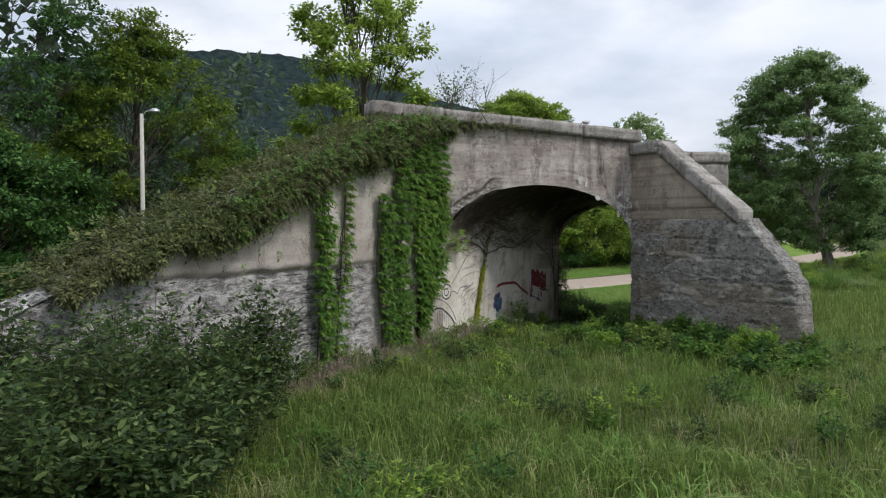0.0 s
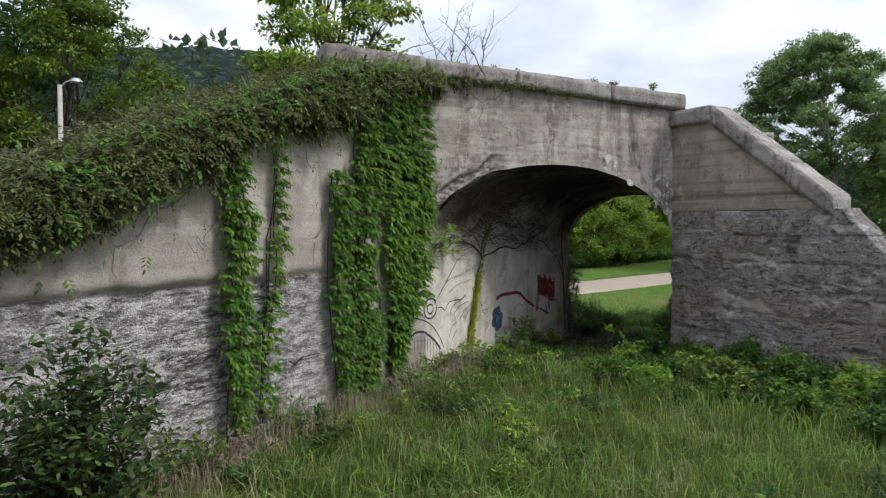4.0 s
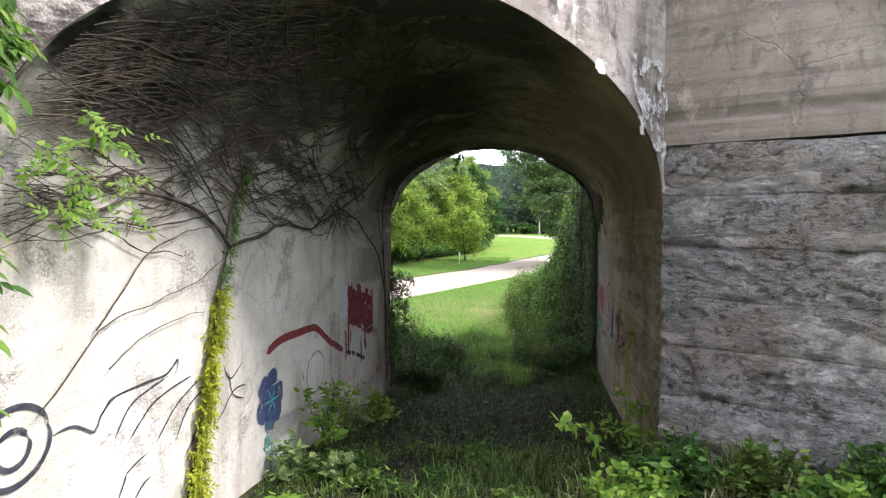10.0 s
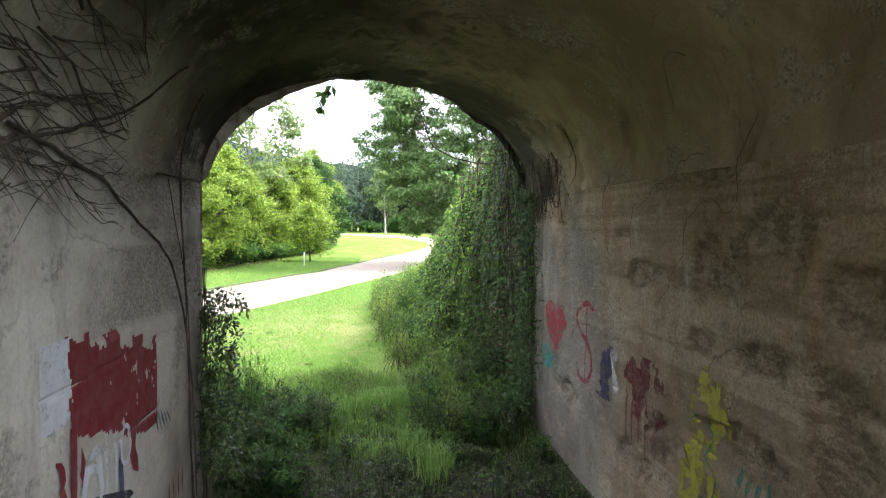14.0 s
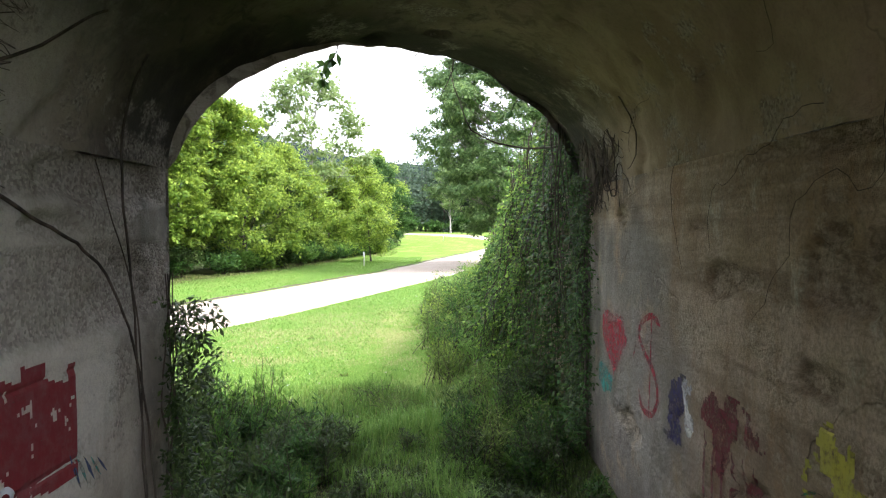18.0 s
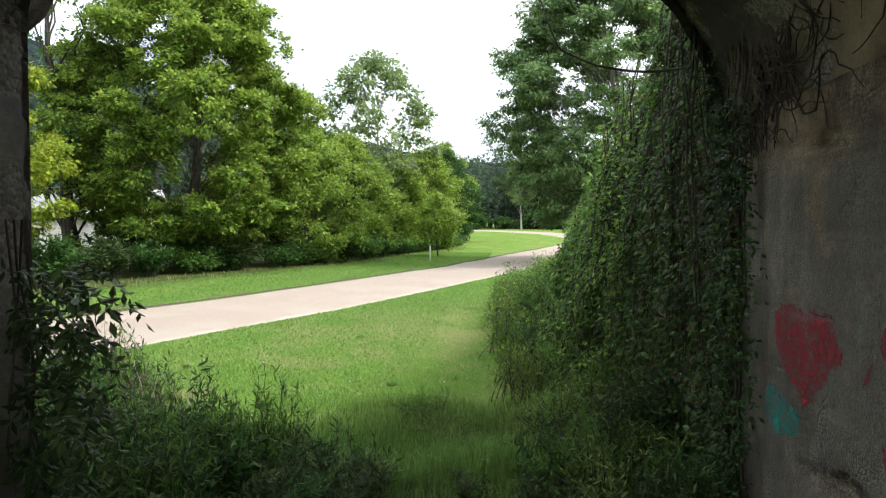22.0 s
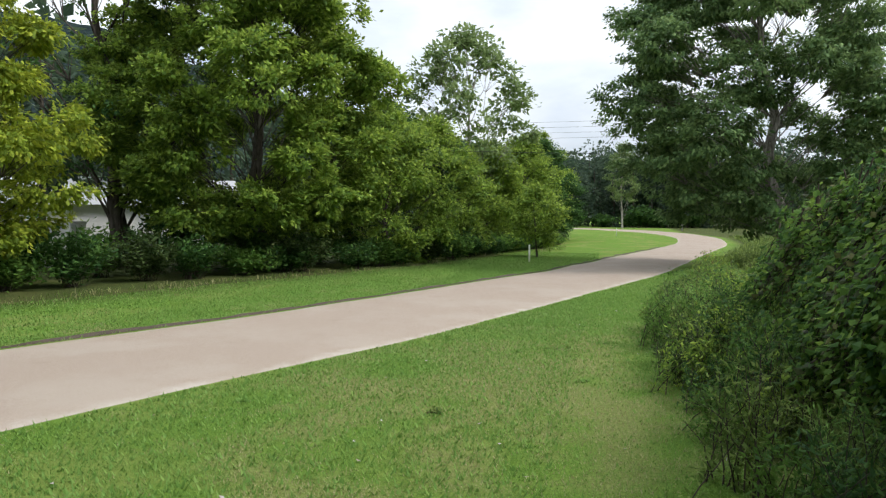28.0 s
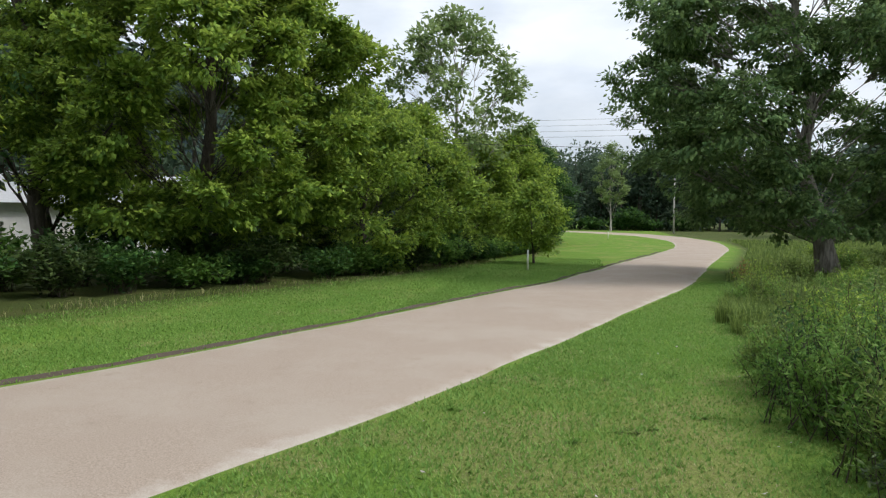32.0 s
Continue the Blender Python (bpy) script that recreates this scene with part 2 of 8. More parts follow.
# ---- materials ----
class Nodes:
    def __init__(self, name):
        self.mat = bpy.data.materials.new(name)
        self.mat.use_nodes = True
        self.tree = self.mat.node_tree
        self.bsdf = self.tree.nodes["Principled BSDF"]
        self.out = self.tree.nodes["Material Output"]
        self.co = self.node("ShaderNodeTexCoord").outputs["Object"]

    def node(self, kind):
        return self.tree.nodes.new(kind)

    def link(self, a, b):
        self.tree.links.new(a, b)

    def set(self, socket, value):
        if hasattr(value, "links"):
            self.link(value, socket)
        else:
            socket.default_value = value

    def noise(self, scale, detail=4.0, rough=0.55, stretch=(1, 1, 1), shift=0.0, warp=0.0):
        m = self.node("ShaderNodeMapping")
        m.inputs["Scale"].default_value = stretch
        m.inputs["Location"].default_value = (shift, shift * 0.7, shift * 1.3)
        self.link(self.co, m.inputs["Vector"])
        n = self.node("ShaderNodeTexNoise")
        n.inputs["Scale"].default_value, n.inputs["Detail"].default_value, n.inputs["Roughness"].default_value = scale, detail, rough
        n.inputs["Distortion"].default_value = warp
        self.link(m.outputs["Vector"], n.inputs["Vector"])
        return n.outputs["Fac"]

    def ramp(self, fac, lo, hi, a=0.0, b=1.0):
        r = self.node("ShaderNodeMapRange")
        r.interpolation_type = "SMOOTHSTEP"
        self.link(fac, r.inputs["Value"])
        for key, value in (("From Min", lo), ("From Max", hi), ("To Min", a), ("To Max", b)):
            r.inputs[key].default_value = value
        return r.outputs["Result"]

    def mix(self, fac, a, b, mode="MIX"):
        m = self.node("ShaderNodeMixRGB")
        m.blend_type = mode
        self.set(m.inputs["Fac"], fac)
        for s, c in ((m.inputs[1], a), (m.inputs[2], b)):
            self.set(s, (*c, 1) if isinstance(c, tuple) else c)
        return m.outputs["Color"]

    def math(self, op, a, b=0.0):
        m = self.node("ShaderNodeMath")
        m.operation = op
        self.set(m.inputs[0], a)
        self.set(m.inputs[1], b)
        return m.outputs[0]

    def bump(self, height, strength=0.4, distance=0.02):
        b = self.node("ShaderNodeBump")
        b.inputs["Strength"].default_value, b.inputs["Distance"].default_value = strength, distance
        self.link(height, b.inputs["Height"])
        self.link(b.outputs["Normal"], self.bsdf.inputs["Normal"])

    def done(self, colour, rough=0.9, metal=0.0, spec=0.3):
        self.set(self.bsdf.inputs["Base Color"], (*colour, 1) if isinstance(colour, tuple) else colour)
        self.set(self.bsdf.inputs["Roughness"], rough)
        self.bsdf.inputs["Metallic"].default_value = metal
        self.bsdf.inputs["Specular IOR Level"].default_value = spec
        return self.mat


def crack_lines(n, scale, width, shift=0.0):
    """Thin wandering cracks: 1 in a crack, 0 elsewhere."""
    w = n.node("ShaderNodeTexNoise")
    w.inputs["Scale"].default_value, w.inputs["Detail"].default_value = scale * 2.2, 5.0
    n.link(n.co, w.inputs["Vector"])
    add = n.node("ShaderNodeVectorMath")
    add.operation = "MULTIPLY_ADD"
    n.link(w.outputs["Color"], add.inputs[0])
    add.inputs[1].default_value = (0.9, 0.9, 0.9)
    n.link(n.co, add.inputs[2])
    v = n.node("ShaderNodeTexVoronoi")
    v.feature = "DISTANCE_TO_EDGE"
    v.inputs["Scale"].default_value = scale
    n.link(add.outputs[0], v.inputs["Vector"])
    line = n.ramp(v.outputs["Distance"], 0.0, width, 1.0, 0.0)
    return n.math("MULTIPLY", line, n.ramp(n.noise(0.7, 3, 0.5, shift=shift + 31), 0.46, 0.6))


def aggregate(n, scale=48.0):
    """Exposed stones: a tone for each pebble."""
    v = n.node("ShaderNodeTexVoronoi")
    v.inputs["Scale"].default_value = scale
    n.link(n.co, v.inputs["Vector"])
    g = n.node("ShaderNodeSeparateColor")
    n.link(v.outputs["Color"], g.inputs["Color"])
    return g.outputs[0], v.outputs["Distance"]


def concrete(name, base, pale, dark, stain=(0.10, 0.085, 0.07), streak=0.5, pit=0.5, blotch=0.9, mottle=0.7, bare=0.35, boards=0.3, cracks=0.35, flake=0.0, grit=0.5):
    """Weathered concrete: blotches, board marks, run-down streaks, dark lichen, lime, bared stones, cracks."""
    n = Nodes(name)
    big = n.noise(blotch, 6, 0.62, warp=0.4)
    c = n.mix(n.ramp(big, 0.36, 0.64), base, pale)
    band = n.noise(1.0, 3, 0.6, (0.12, 0.12, 5.5), 11.0)
    c = n.mix(n.ramp(band, 0.44, 0.60, 0.0, boards), c, tuple(v * 0.55 for v in base))
    run = n.noise(2.6, 6, 0.65, (1, 1, 0.14), 3.0)
    c = n.mix(n.ramp(run, 0.48, 0.64, 0.0, streak), c, stain)
    lime = n.noise(3.1, 7, 0.72, (1, 1, 0.45), 17.0)
    c = n.mix(n.ramp(lime, 0.57, 0.70, 0.0, 0.6), c, tuple(min(0.78, v * 1.45) for v in pale))
    lich = n.noise(5.0, 9, 0.76, (1, 1, 0.75), 9.0, 0.8)
    c = n.mix(n.ramp(lich, 0.52, 0.63, 0.0, mottle), c, dark)
    tone, dist = aggregate(n)
    where = n.ramp(n.noise(1.3, 6, 0.7, (1, 1, 1.6), 23.0), 0.60 - 0.22 * bare, 0.66 - 0.16 * bare)
    stones = n.mix(tone, tuple(v * 0.35 for v in base), tuple(min(0.8, v * 1.25) for v in pale))
    c = n.mix(n.math("MULTIPLY", where, 0.5), c, stones)
    scale_off = n.noise(3.2, 10, 0.8, (0.7, 0.7, 2.6), 37.0, 0.3)
    if flake:
        c = n.mix(n.ramp(scale_off, 0.52, 0.58, 0.0, flake), c, tuple(min(0.75, v * 1.12) for v in pale))
        c = n.mix(n.ramp(scale_off, 0.46, 0.40, 0.0, flake), c, tuple(v * 1.3 for v in dark))
    smooth_coat, stain_shade, raw = n.node("ShaderNodeAttribute"), n.node("ShaderNodeAttribute"), n.node("ShaderNodeAttribute")
    smooth_coat.attribute_name, stain_shade.attribute_name, raw.attribute_name = "plaster", "stain_shade", "raw"
    c = n.mix(n.math("MULTIPLY", smooth_coat.outputs["Fac"], n.ramp(n.noise(2.1, 7, 0.7, shift=41), 0.32, 0.5, 0.25, 0.85)), c, n.mix(n.ramp(big, 0.35, 0.65), (0.20, 0.19, 0.165), (0.34, 0.325, 0.29)))
    # Darkens by a mask of stains and, on the passage wall, painted shade.
    c = n.mix(n.math("MULTIPLY", stain_shade.outputs["Fac"], n.ramp(n.noise(3.4, 7, 0.72, (1, 1, 0.3), 29), 0.40, 0.56, 0.15, 0.95)), c, (0.062, 0.054, 0.05))
    c = n.mix(raw.outputs["Fac"], c, n.mix(n.ramp(n.noise(9, 9, 0.8, (0.7, 0.7, 1.5), 33), 0.40, 0.60), tuple(v * 0.9 for v in dark), tuple(min(0.75, v * 0.9) for v in pale)))
    where = n.math("MAXIMUM", where, raw.outputs["Fac"])
    fine = n.noise(42, 5, 0.75)
    c = n.mix(n.ramp(fine, 0.38, 0.68, 0.0, grit), c, dark)
    crack = crack_lines(n, 0.55, 0.010)
    c = n.mix(n.math("MULTIPLY", crack, cracks), c, tuple(v * 0.5 for v in dark))
    grain = n.noise(95, 3, 0.65)
    pits = n.noise(15, 7, 0.78)
    h = n.math("ADD", n.math("MULTIPLY", grain, 0.3), pits)
    h = n.math("SUBTRACT", h, n.math("MULTIPLY", where, n.math("MULTIPLY", dist, 0.6)))
    h = n.math("ADD", h, n.math("MULTIPLY", scale_off, 1.5 * flake + 0.3))
    h = n.math("SUBTRACT", h, n.math("MULTIPLY", crack, 0.6))
    h = n.math("ADD", h, n.math("MULTIPLY", band, 0.5))
    n.bump(h, min(1.0, pit + 0.25), 0.035 * (0.4 + 1.2 * grit))
    return n.done(c, n.ramp(big, 0.3, 0.7, 0.82, 0.97), spec=0.2)


def foliage(name, tones, rough=0.58, through_light=0.3):
    """Leaf green: tones (dark, middle, light), one mix for each leaf."""
    tones = [(a * 0.98, b * 0.97, c * 1.3) for a, b, c in tones]
    n = Nodes(name)
    g = n.node("ShaderNodeNewGeometry")
    r = n.node("ShaderNodeValToRGB")
    e = r.color_ramp.elements
    e[0].position, e[0].color = 0.0, (*tones[0], 1)
    e[1].position, e[1].color = 1.0, (*tones[2], 1)
    m = e.new(0.55)
    m.color = (*tones[1], 1)
    n.link(g.outputs["Random Per Island"], r.inputs["Fac"])
    patch = n.noise(0.55, 3, 0.6)
    c = n.mix(n.ramp(patch, 0.35, 0.7, 0.0, 0.3), r.outputs["Color"], tones[3] if len(tones) > 3 else tones[1])
    n.done(c, rough, spec=0.14)
    t = n.node("ShaderNodeBsdfTranslucent")
    n.link(n.mix(0.5, c, tuple(min(1, v * 1.9) for v in tones[2])), t.inputs["Color"])
    s = n.node("ShaderNodeMixShader")
    s.inputs["Fac"].default_value = through_light
    n.link(n.bsdf.outputs[0], s.inputs[1])
    n.link(t.outputs[0], s.inputs[2])
    n.link(s.outputs[0], n.out.inputs["Surface"])
    return n.mat


def bark(name, base, dark):
    n = Nodes(name)
    a = n.noise(9, 6, 0.7, (1, 1, 0.15))
    c = n.mix(n.ramp(a, 0.35, 0.65), dark, base)
    c = n.mix(n.ramp(n.noise(1.5, 3), 0.5, 0.75, 0, 0.4), c, (0.16, 0.17, 0.12))
    n.bump(a, 0.8, 0.04)
    return n.done(c, 0.95, spec=0.15)


def plain(name, colour, rough=0.6, metal=0.0, vary=0.25, scale=6.0):
    n = Nodes(name)
    c = n.mix(n.ramp(n.noise(scale, 5, 0.65), 0.3, 0.75, 0.0, vary), colour, tuple(v * 0.55 for v in colour))
    n.bump(n.noise(scale * 8, 3), 0.15, 0.01)
    return n.done(c, rough, metal)


def course_material():
    """Old layered concrete: smooth brown areas, blue-grey flaked ones, black pitted seams."""
    n = Nodes("eroded_concrete")
    zone = n.noise(0.75, 6, 0.62, (0.6, 0.6, 1.3), 3.0, 0.4)
    brown = n.mix(n.ramp(n.noise(2.4, 7, 0.72, (1, 1, 1.2), 8), 0.36, 0.62), (0.42, 0.355, 0.295), (0.63, 0.56, 0.485))
    grey = n.mix(n.ramp(n.noise(6.0, 9, 0.8, (1, 1, 1.35), 14), 0.40, 0.60), (0.37, 0.345, 0.315), (0.74, 0.71, 0.67))
    rough_zone = n.ramp(zone, 0.43, 0.53)
    c = n.mix(rough_zone, brown, grey)
    c = n.mix(n.ramp(n.noise(2.0, 6, 0.7, (1, 1, 0.22), 21), 0.57, 0.70, 0.0, 0.3), c, (0.50, 0.49, 0.48))
    c = n.mix(n.ramp(n.noise(1.7, 6, 0.7, (1, 1, 0.35), 26), 0.56, 0.68, 0.0, 0.5), c, (0.13, 0.108, 0.09))
    strata = n.noise(8.5, 12, 0.76, (0.95, 0.95, 1.7), 37.0, 0.5)
    mask = n.ramp(n.noise(1.3, 8, 0.75, (0.75, 0.75, 1.8), 45), 0.42, 0.54, 0.12, 1.0)
    c = n.mix(n.math("MULTIPLY", n.math("SUBTRACT", 1.0, n.ramp(strata, 0.43, 0.48)), n.math("MULTIPLY", mask, 0.75)), c, (0.07, 0.063, 0.056))
    c = n.mix(n.math("MULTIPLY", n.ramp(strata, 0.54, 0.58), n.math("MULTIPLY", mask, 0.7)), c, (0.56, 0.555, 0.55))
    c = n.mix(n.ramp(n.noise(38, 5, 0.78), 0.40, 0.68, 0.0, 0.35), c, (0.10, 0.09, 0.08))
    h = n.math("ADD", n.math("MULTIPLY", strata, n.math("MULTIPLY", mask, 3.0)), n.math("MULTIPLY", n.noise(22, 7, 0.8), 0.7))
    h = n.math("ADD", h, n.math("MULTIPLY", n.noise(90, 3), 0.2))
    n.bump(h, 1.0, 0.07)
    return n.done(c, 0.94, spec=0.2)


FACE = concrete("facade_concrete", (0.31, 0.267, 0.235), (0.51, 0.462, 0.41), (0.09, 0.076, 0.068), stain=(0.17, 0.135, 0.115), streak=0.65, pit=0.3, mottle=0.6, bare=0.12, flake=0.3, boards=0.35, cracks=0.6, grit=0.16)
WING = concrete("wing_upper_concrete", (0.29, 0.24, 0.195), (0.41, 0.35, 0.29), (0.10, 0.086, 0.075), stain=(0.18, 0.15, 0.12), streak=0.45, pit=0.3, mottle=0.5, bare=0.05, boards=0.55, cracks=0.25, flake=0.15, grit=0.16)
ROUGH = course_material()
INNER = concrete("inner_wall_concrete", (0.52, 0.39, 0.245), (0.68, 0.555, 0.41), (0.13, 0.095, 0.06), stain=(0.38, 0.215, 0.09), streak=0.5, pit=0.75, mottle=0.3, bare=0.30, boards=0.6, cracks=0.15, flake=0.3)
COPE = concrete("coping_concrete", (0.285, 0.26, 0.235), (0.45, 0.425, 0.39), (0.07, 0.063, 0.058), streak=0.5, mottle=0.75, bare=0.4)
BARK = bark("bark", (0.12, 0.10, 0.085), (0.045, 0.038, 0.03))
GREY_BARK = bark("grey_bark", (0.36, 0.33, 0.29), (0.14, 0.125, 0.105))
PALE_BARK = bark("pale_bark", (0.50, 0.47, 0.42), (0.22, 0.2, 0.17))
STEM = bark("vine_stem_bark", (0.105, 0.082, 0.064), (0.036, 0.03, 0.024))
IVY = foliage("creeper_leaf", ((0.024, 0.068, 0.010), (0.072, 0.158, 0.021), (0.165, 0.28, 0.042), (0.045, 0.11, 0.015)), through_light=0.36)
IVY_LIGHT = foliage("light_creeper_leaf", ((0.07, 0.15, 0.018), (0.15, 0.27, 0.034), (0.28, 0.40, 0.055), (0.12, 0.225, 0.026)), through_light=0.45)
IVY_DARK = foliage("dry_creeper_leaf", ((0.016, 0.030, 0.008), (0.06, 0.085, 0.019), (0.17, 0.18, 0.046), (0.095, 0.075, 0.032)), through_light=0.2)
MAPLE = foliage("broadleaf", ((0.018, 0.05, 0.008), (0.128, 0.222, 0.026), (0.385, 0.50, 0.062), (0.085, 0.17, 0.02)), through_light=0.3)
YELLOW = foliage("yellow_green_leaf", ((0.06, 0.105, 0.010), (0.20, 0.28, 0.022), (0.43, 0.47, 0.04), (0.13, 0.205, 0.018)), through_light=0.3)
SHRUB = foliage("shrub_leaf", ((0.009, 0.024, 0.005), (0.032, 0.060, 0.012), (0.12, 0.175, 0.04), (0.022, 0.044, 0.008)), rough=0.45, through_light=0.22)
SHADE = foliage("shaded_yellow_leaf", ((0.025, 0.055, 0.006), (0.062, 0.115, 0.011), (0.20, 0.275, 0.027), (0.04, 0.08, 0.009)), through_light=0.25)
DEEP = foliage("deep_green_leaf", ((0.008, 0.031, 0.006), (0.029, 0.082, 0.013), (0.105, 0.205, 0.034), (0.021, 0.062, 0.011)), through_light=0.22)
GREY_LEAF = foliage("grey_green_leaf", ((0.03, 0.068, 0.02), (0.105, 0.188, 0.05), (0.26, 0.37, 0.10), (0.077, 0.145, 0.036)), through_light=0.3)
PALE_LEAF = foliage("pale_leaf", ((0.09, 0.15, 0.04), (0.17, 0.25, 0.065), (0.29, 0.37, 0.11), (0.13, 0.205, 0.055)))
FAR_LEAF = foliage("far_wood_leaf", ((0.026, 0.052, 0.026), (0.052, 0.088, 0.04), (0.10, 0.145, 0.06), (0.04, 0.07, 0.033)))
MEADOW = foliage("meadow_grass", ((0.02, 0.044, 0.007), (0.082, 0.142, 0.02), (0.265, 0.345, 0.07), (0.055, 0.10, 0.014)))
LAWN = foliage("lawn_grass", ((0.075, 0.168, 0.022), (0.132, 0.258, 0.038), (0.245, 0.365, 0.07), (0.105, 0.215, 0.03)))
DRY_LAWN = foliage("dry_lawn_grass", ((0.17, 0.19, 0.05), (0.29, 0.285, 0.095), (0.45, 0.415, 0.18), (0.23, 0.245, 0.07)))
STRAW = foliage("dry_grass", ((0.17, 0.14, 0.08), (0.26, 0.21, 0.12), (0.36, 0.30, 0.18)), through_light=0.2)

# ---- plan ----
XL, XR, XM = -9.4, -5.3, -7.35       # inner faces of the passage and its middle line
HALF, SPRING, RISE = 2.05, 3.35, 1.70
TOP = 6.5                            # underside of the cornice


def front_y(x):
    return 22.2 + 1.19 * (x - XR)


def back_y(x):
    return 30.8 + 0.88 * (x - XR)


def face_top(x):
    """Underside of the front cornice, which climbs towards the embankment."""
    return TOP - 0.07 * (np.asarray(x, float) - XR)


def arch_z(x):
    return SPRING + RISE * np.sqrt(np.clip(1 - ((np.asarray(x, float) - XM) / HALF) ** 2, 0, 1))


ROAD_LINE = np.array([(-27, 5), (-23.2, 18), (-19.9, 30), (-17.9, 36), (-16.5, 40), (-14.5, 45), (-12.88, 50), (-9.8, 60), (-8.3, 65), (-5.1, 80), (-1.3, 97), (1.4, 110), (2.2, 125), (-1.5, 140), (-12, 153), (-32, 162), (-60, 166)], float)
ROAD_HALF = 2.85


def resample(points, step):
    p = np.asarray(points, float)
    out = []
    for i in range(len(p) - 1):
        a, b, c, d = p[max(i - 1, 0)], p[i], p[i + 1], p[min(i + 2, len(p) - 1)]
        n = max(2, int(np.linalg.norm(c - b) / step))
        for t in np.arange(n) / n:
            out.append(0.5 * (2 * b + (c - a) * t + (2 * a - 5 * b + 4 * c - d) * t * t + (3 * b - a - 3 * c + d) * t ** 3))
    out.append(p[-1])
    return np.array(out)


ROAD_PTS = resample(ROAD_LINE, 1.0)


def road_dist(x, y):
    """Distance from the road's middle line."""
    x, y = np.atleast_1d(x), np.atleast_1d(y)
    best = np.full(x.shape, 1e9)
    line = ROAD_PTS[::3]
    for (ax, ay), (bx, by) in zip(line[:-1], line[1:]):
        ux, uy = bx - ax, by - ay
        t = np.clip(((x - ax) * ux + (y - ay) * uy) / (ux * ux + uy * uy), 0, 1)
        best = np.minimum(best, np.hypot(x - ax - t * ux, y - ay - t * uy))
    return best


def bank_height(x, y):
    """The fill behind the wing walls, over the natural ground."""
    left = smooth01(-x, 9.7, 10.5) * smooth01(y, 3.0, 17.0) * (1 - smooth01(y - back_y(x), -5.0, -0.8)) * (1 - smooth01(-x, 12.5, 20.0))
    return 5.6 * left


def ground_z(x, y):
    x, y = np.asarray(x, float), np.asarray(y, float)
    z = 0.62 * (1 - smooth01(y, 19.0, 28.0))
    z = z + 0.06 * fbm(np.stack([x, y, 0 * x], -1).reshape(-1, 3), 0.25, 3, 5).reshape(x.shape) * smooth01(np.abs(y - 40), 10, 30)
    z = z + 1.3 * smooth01(y, 95, 170) + 2.5 * smooth01(y, 170, 400)
    return z + bank_height(x, y)


def dryness(x, y):
    """Where the mown lawn has dried out: above 0.24 it is straw-coloured."""
    p = np.column_stack([0.83 * x - 0.56 * y, 0.56 * x + 0.83 * y, 0.31 * x + 0.17 * y])
    p = p + 0.5 * np.stack([fbm(p, 1.1, 3, 894), fbm(p, 1.1, 3, 895), 0 * x], 1)
    return 0.5 * np.exp(-(((x + 9.5 + 0.1 * (y - 40)) / 2.6) ** 2 + ((y - 40.5) / 5.0) ** 2)) + 0.85 * fbm(p, 0.75, 5, 897) + 0.55 * fbm(p, 3.0, 3, 898) - 0.03


# ---- ground and road ----
def ground_sheet():
    xs = np.unique(np.concatenate([np.linspace(-1500, -80, 20), np.linspace(-80, -26, 28), np.linspace(-26, 16, 140), np.linspace(16, 80, 30), np.linspace(80, 1500, 20)]))
    ys = np.unique(np.concatenate([np.linspace(-400, -30, 10), np.linspace(-30, -4, 20), np.linspace(-4, 62, 200), np.linspace(62, 180, 60), np.linspace(180, 2200, 24)]))
    X, Y = np.meshgrid(xs, ys, indexing="ij")
    Z = ground_z(X, Y)
    x, y = X.ravel(), Y.ravel()
    soil = smooth01(x, XL - 0.3, XL + 0.3) * (1 - smooth01(x, XR - 0.2, XR + 0.5)) * smooth01(y, 17.5, 20.5) * (1 - smooth01(y, 27.0, 30.0))
    lawn = smooth01(y, 29.5, 32.5) * smooth01(-x, 4.2, 5.4) + smooth01(y, 62, 66) * (1 - smooth01(x - np.interp(y, ROAD_LINE[:14, 1], ROAD_LINE[:14, 0]), 3.0, 4.5))
    lawn = np.clip(lawn, 0, 1) * (1 - smooth01(road_dist(x, y), 7.0, 10.0) * smooth01(-x, 14, 18))
    return mesh_of("ground", np.stack([x, y, Z.ravel()], 1), grid_faces(len(xs), len(ys)), None, True, {"soil": soil, "lawn": lawn, "dry": smooth01(dryness(x, y), 0.12, 0.4)})


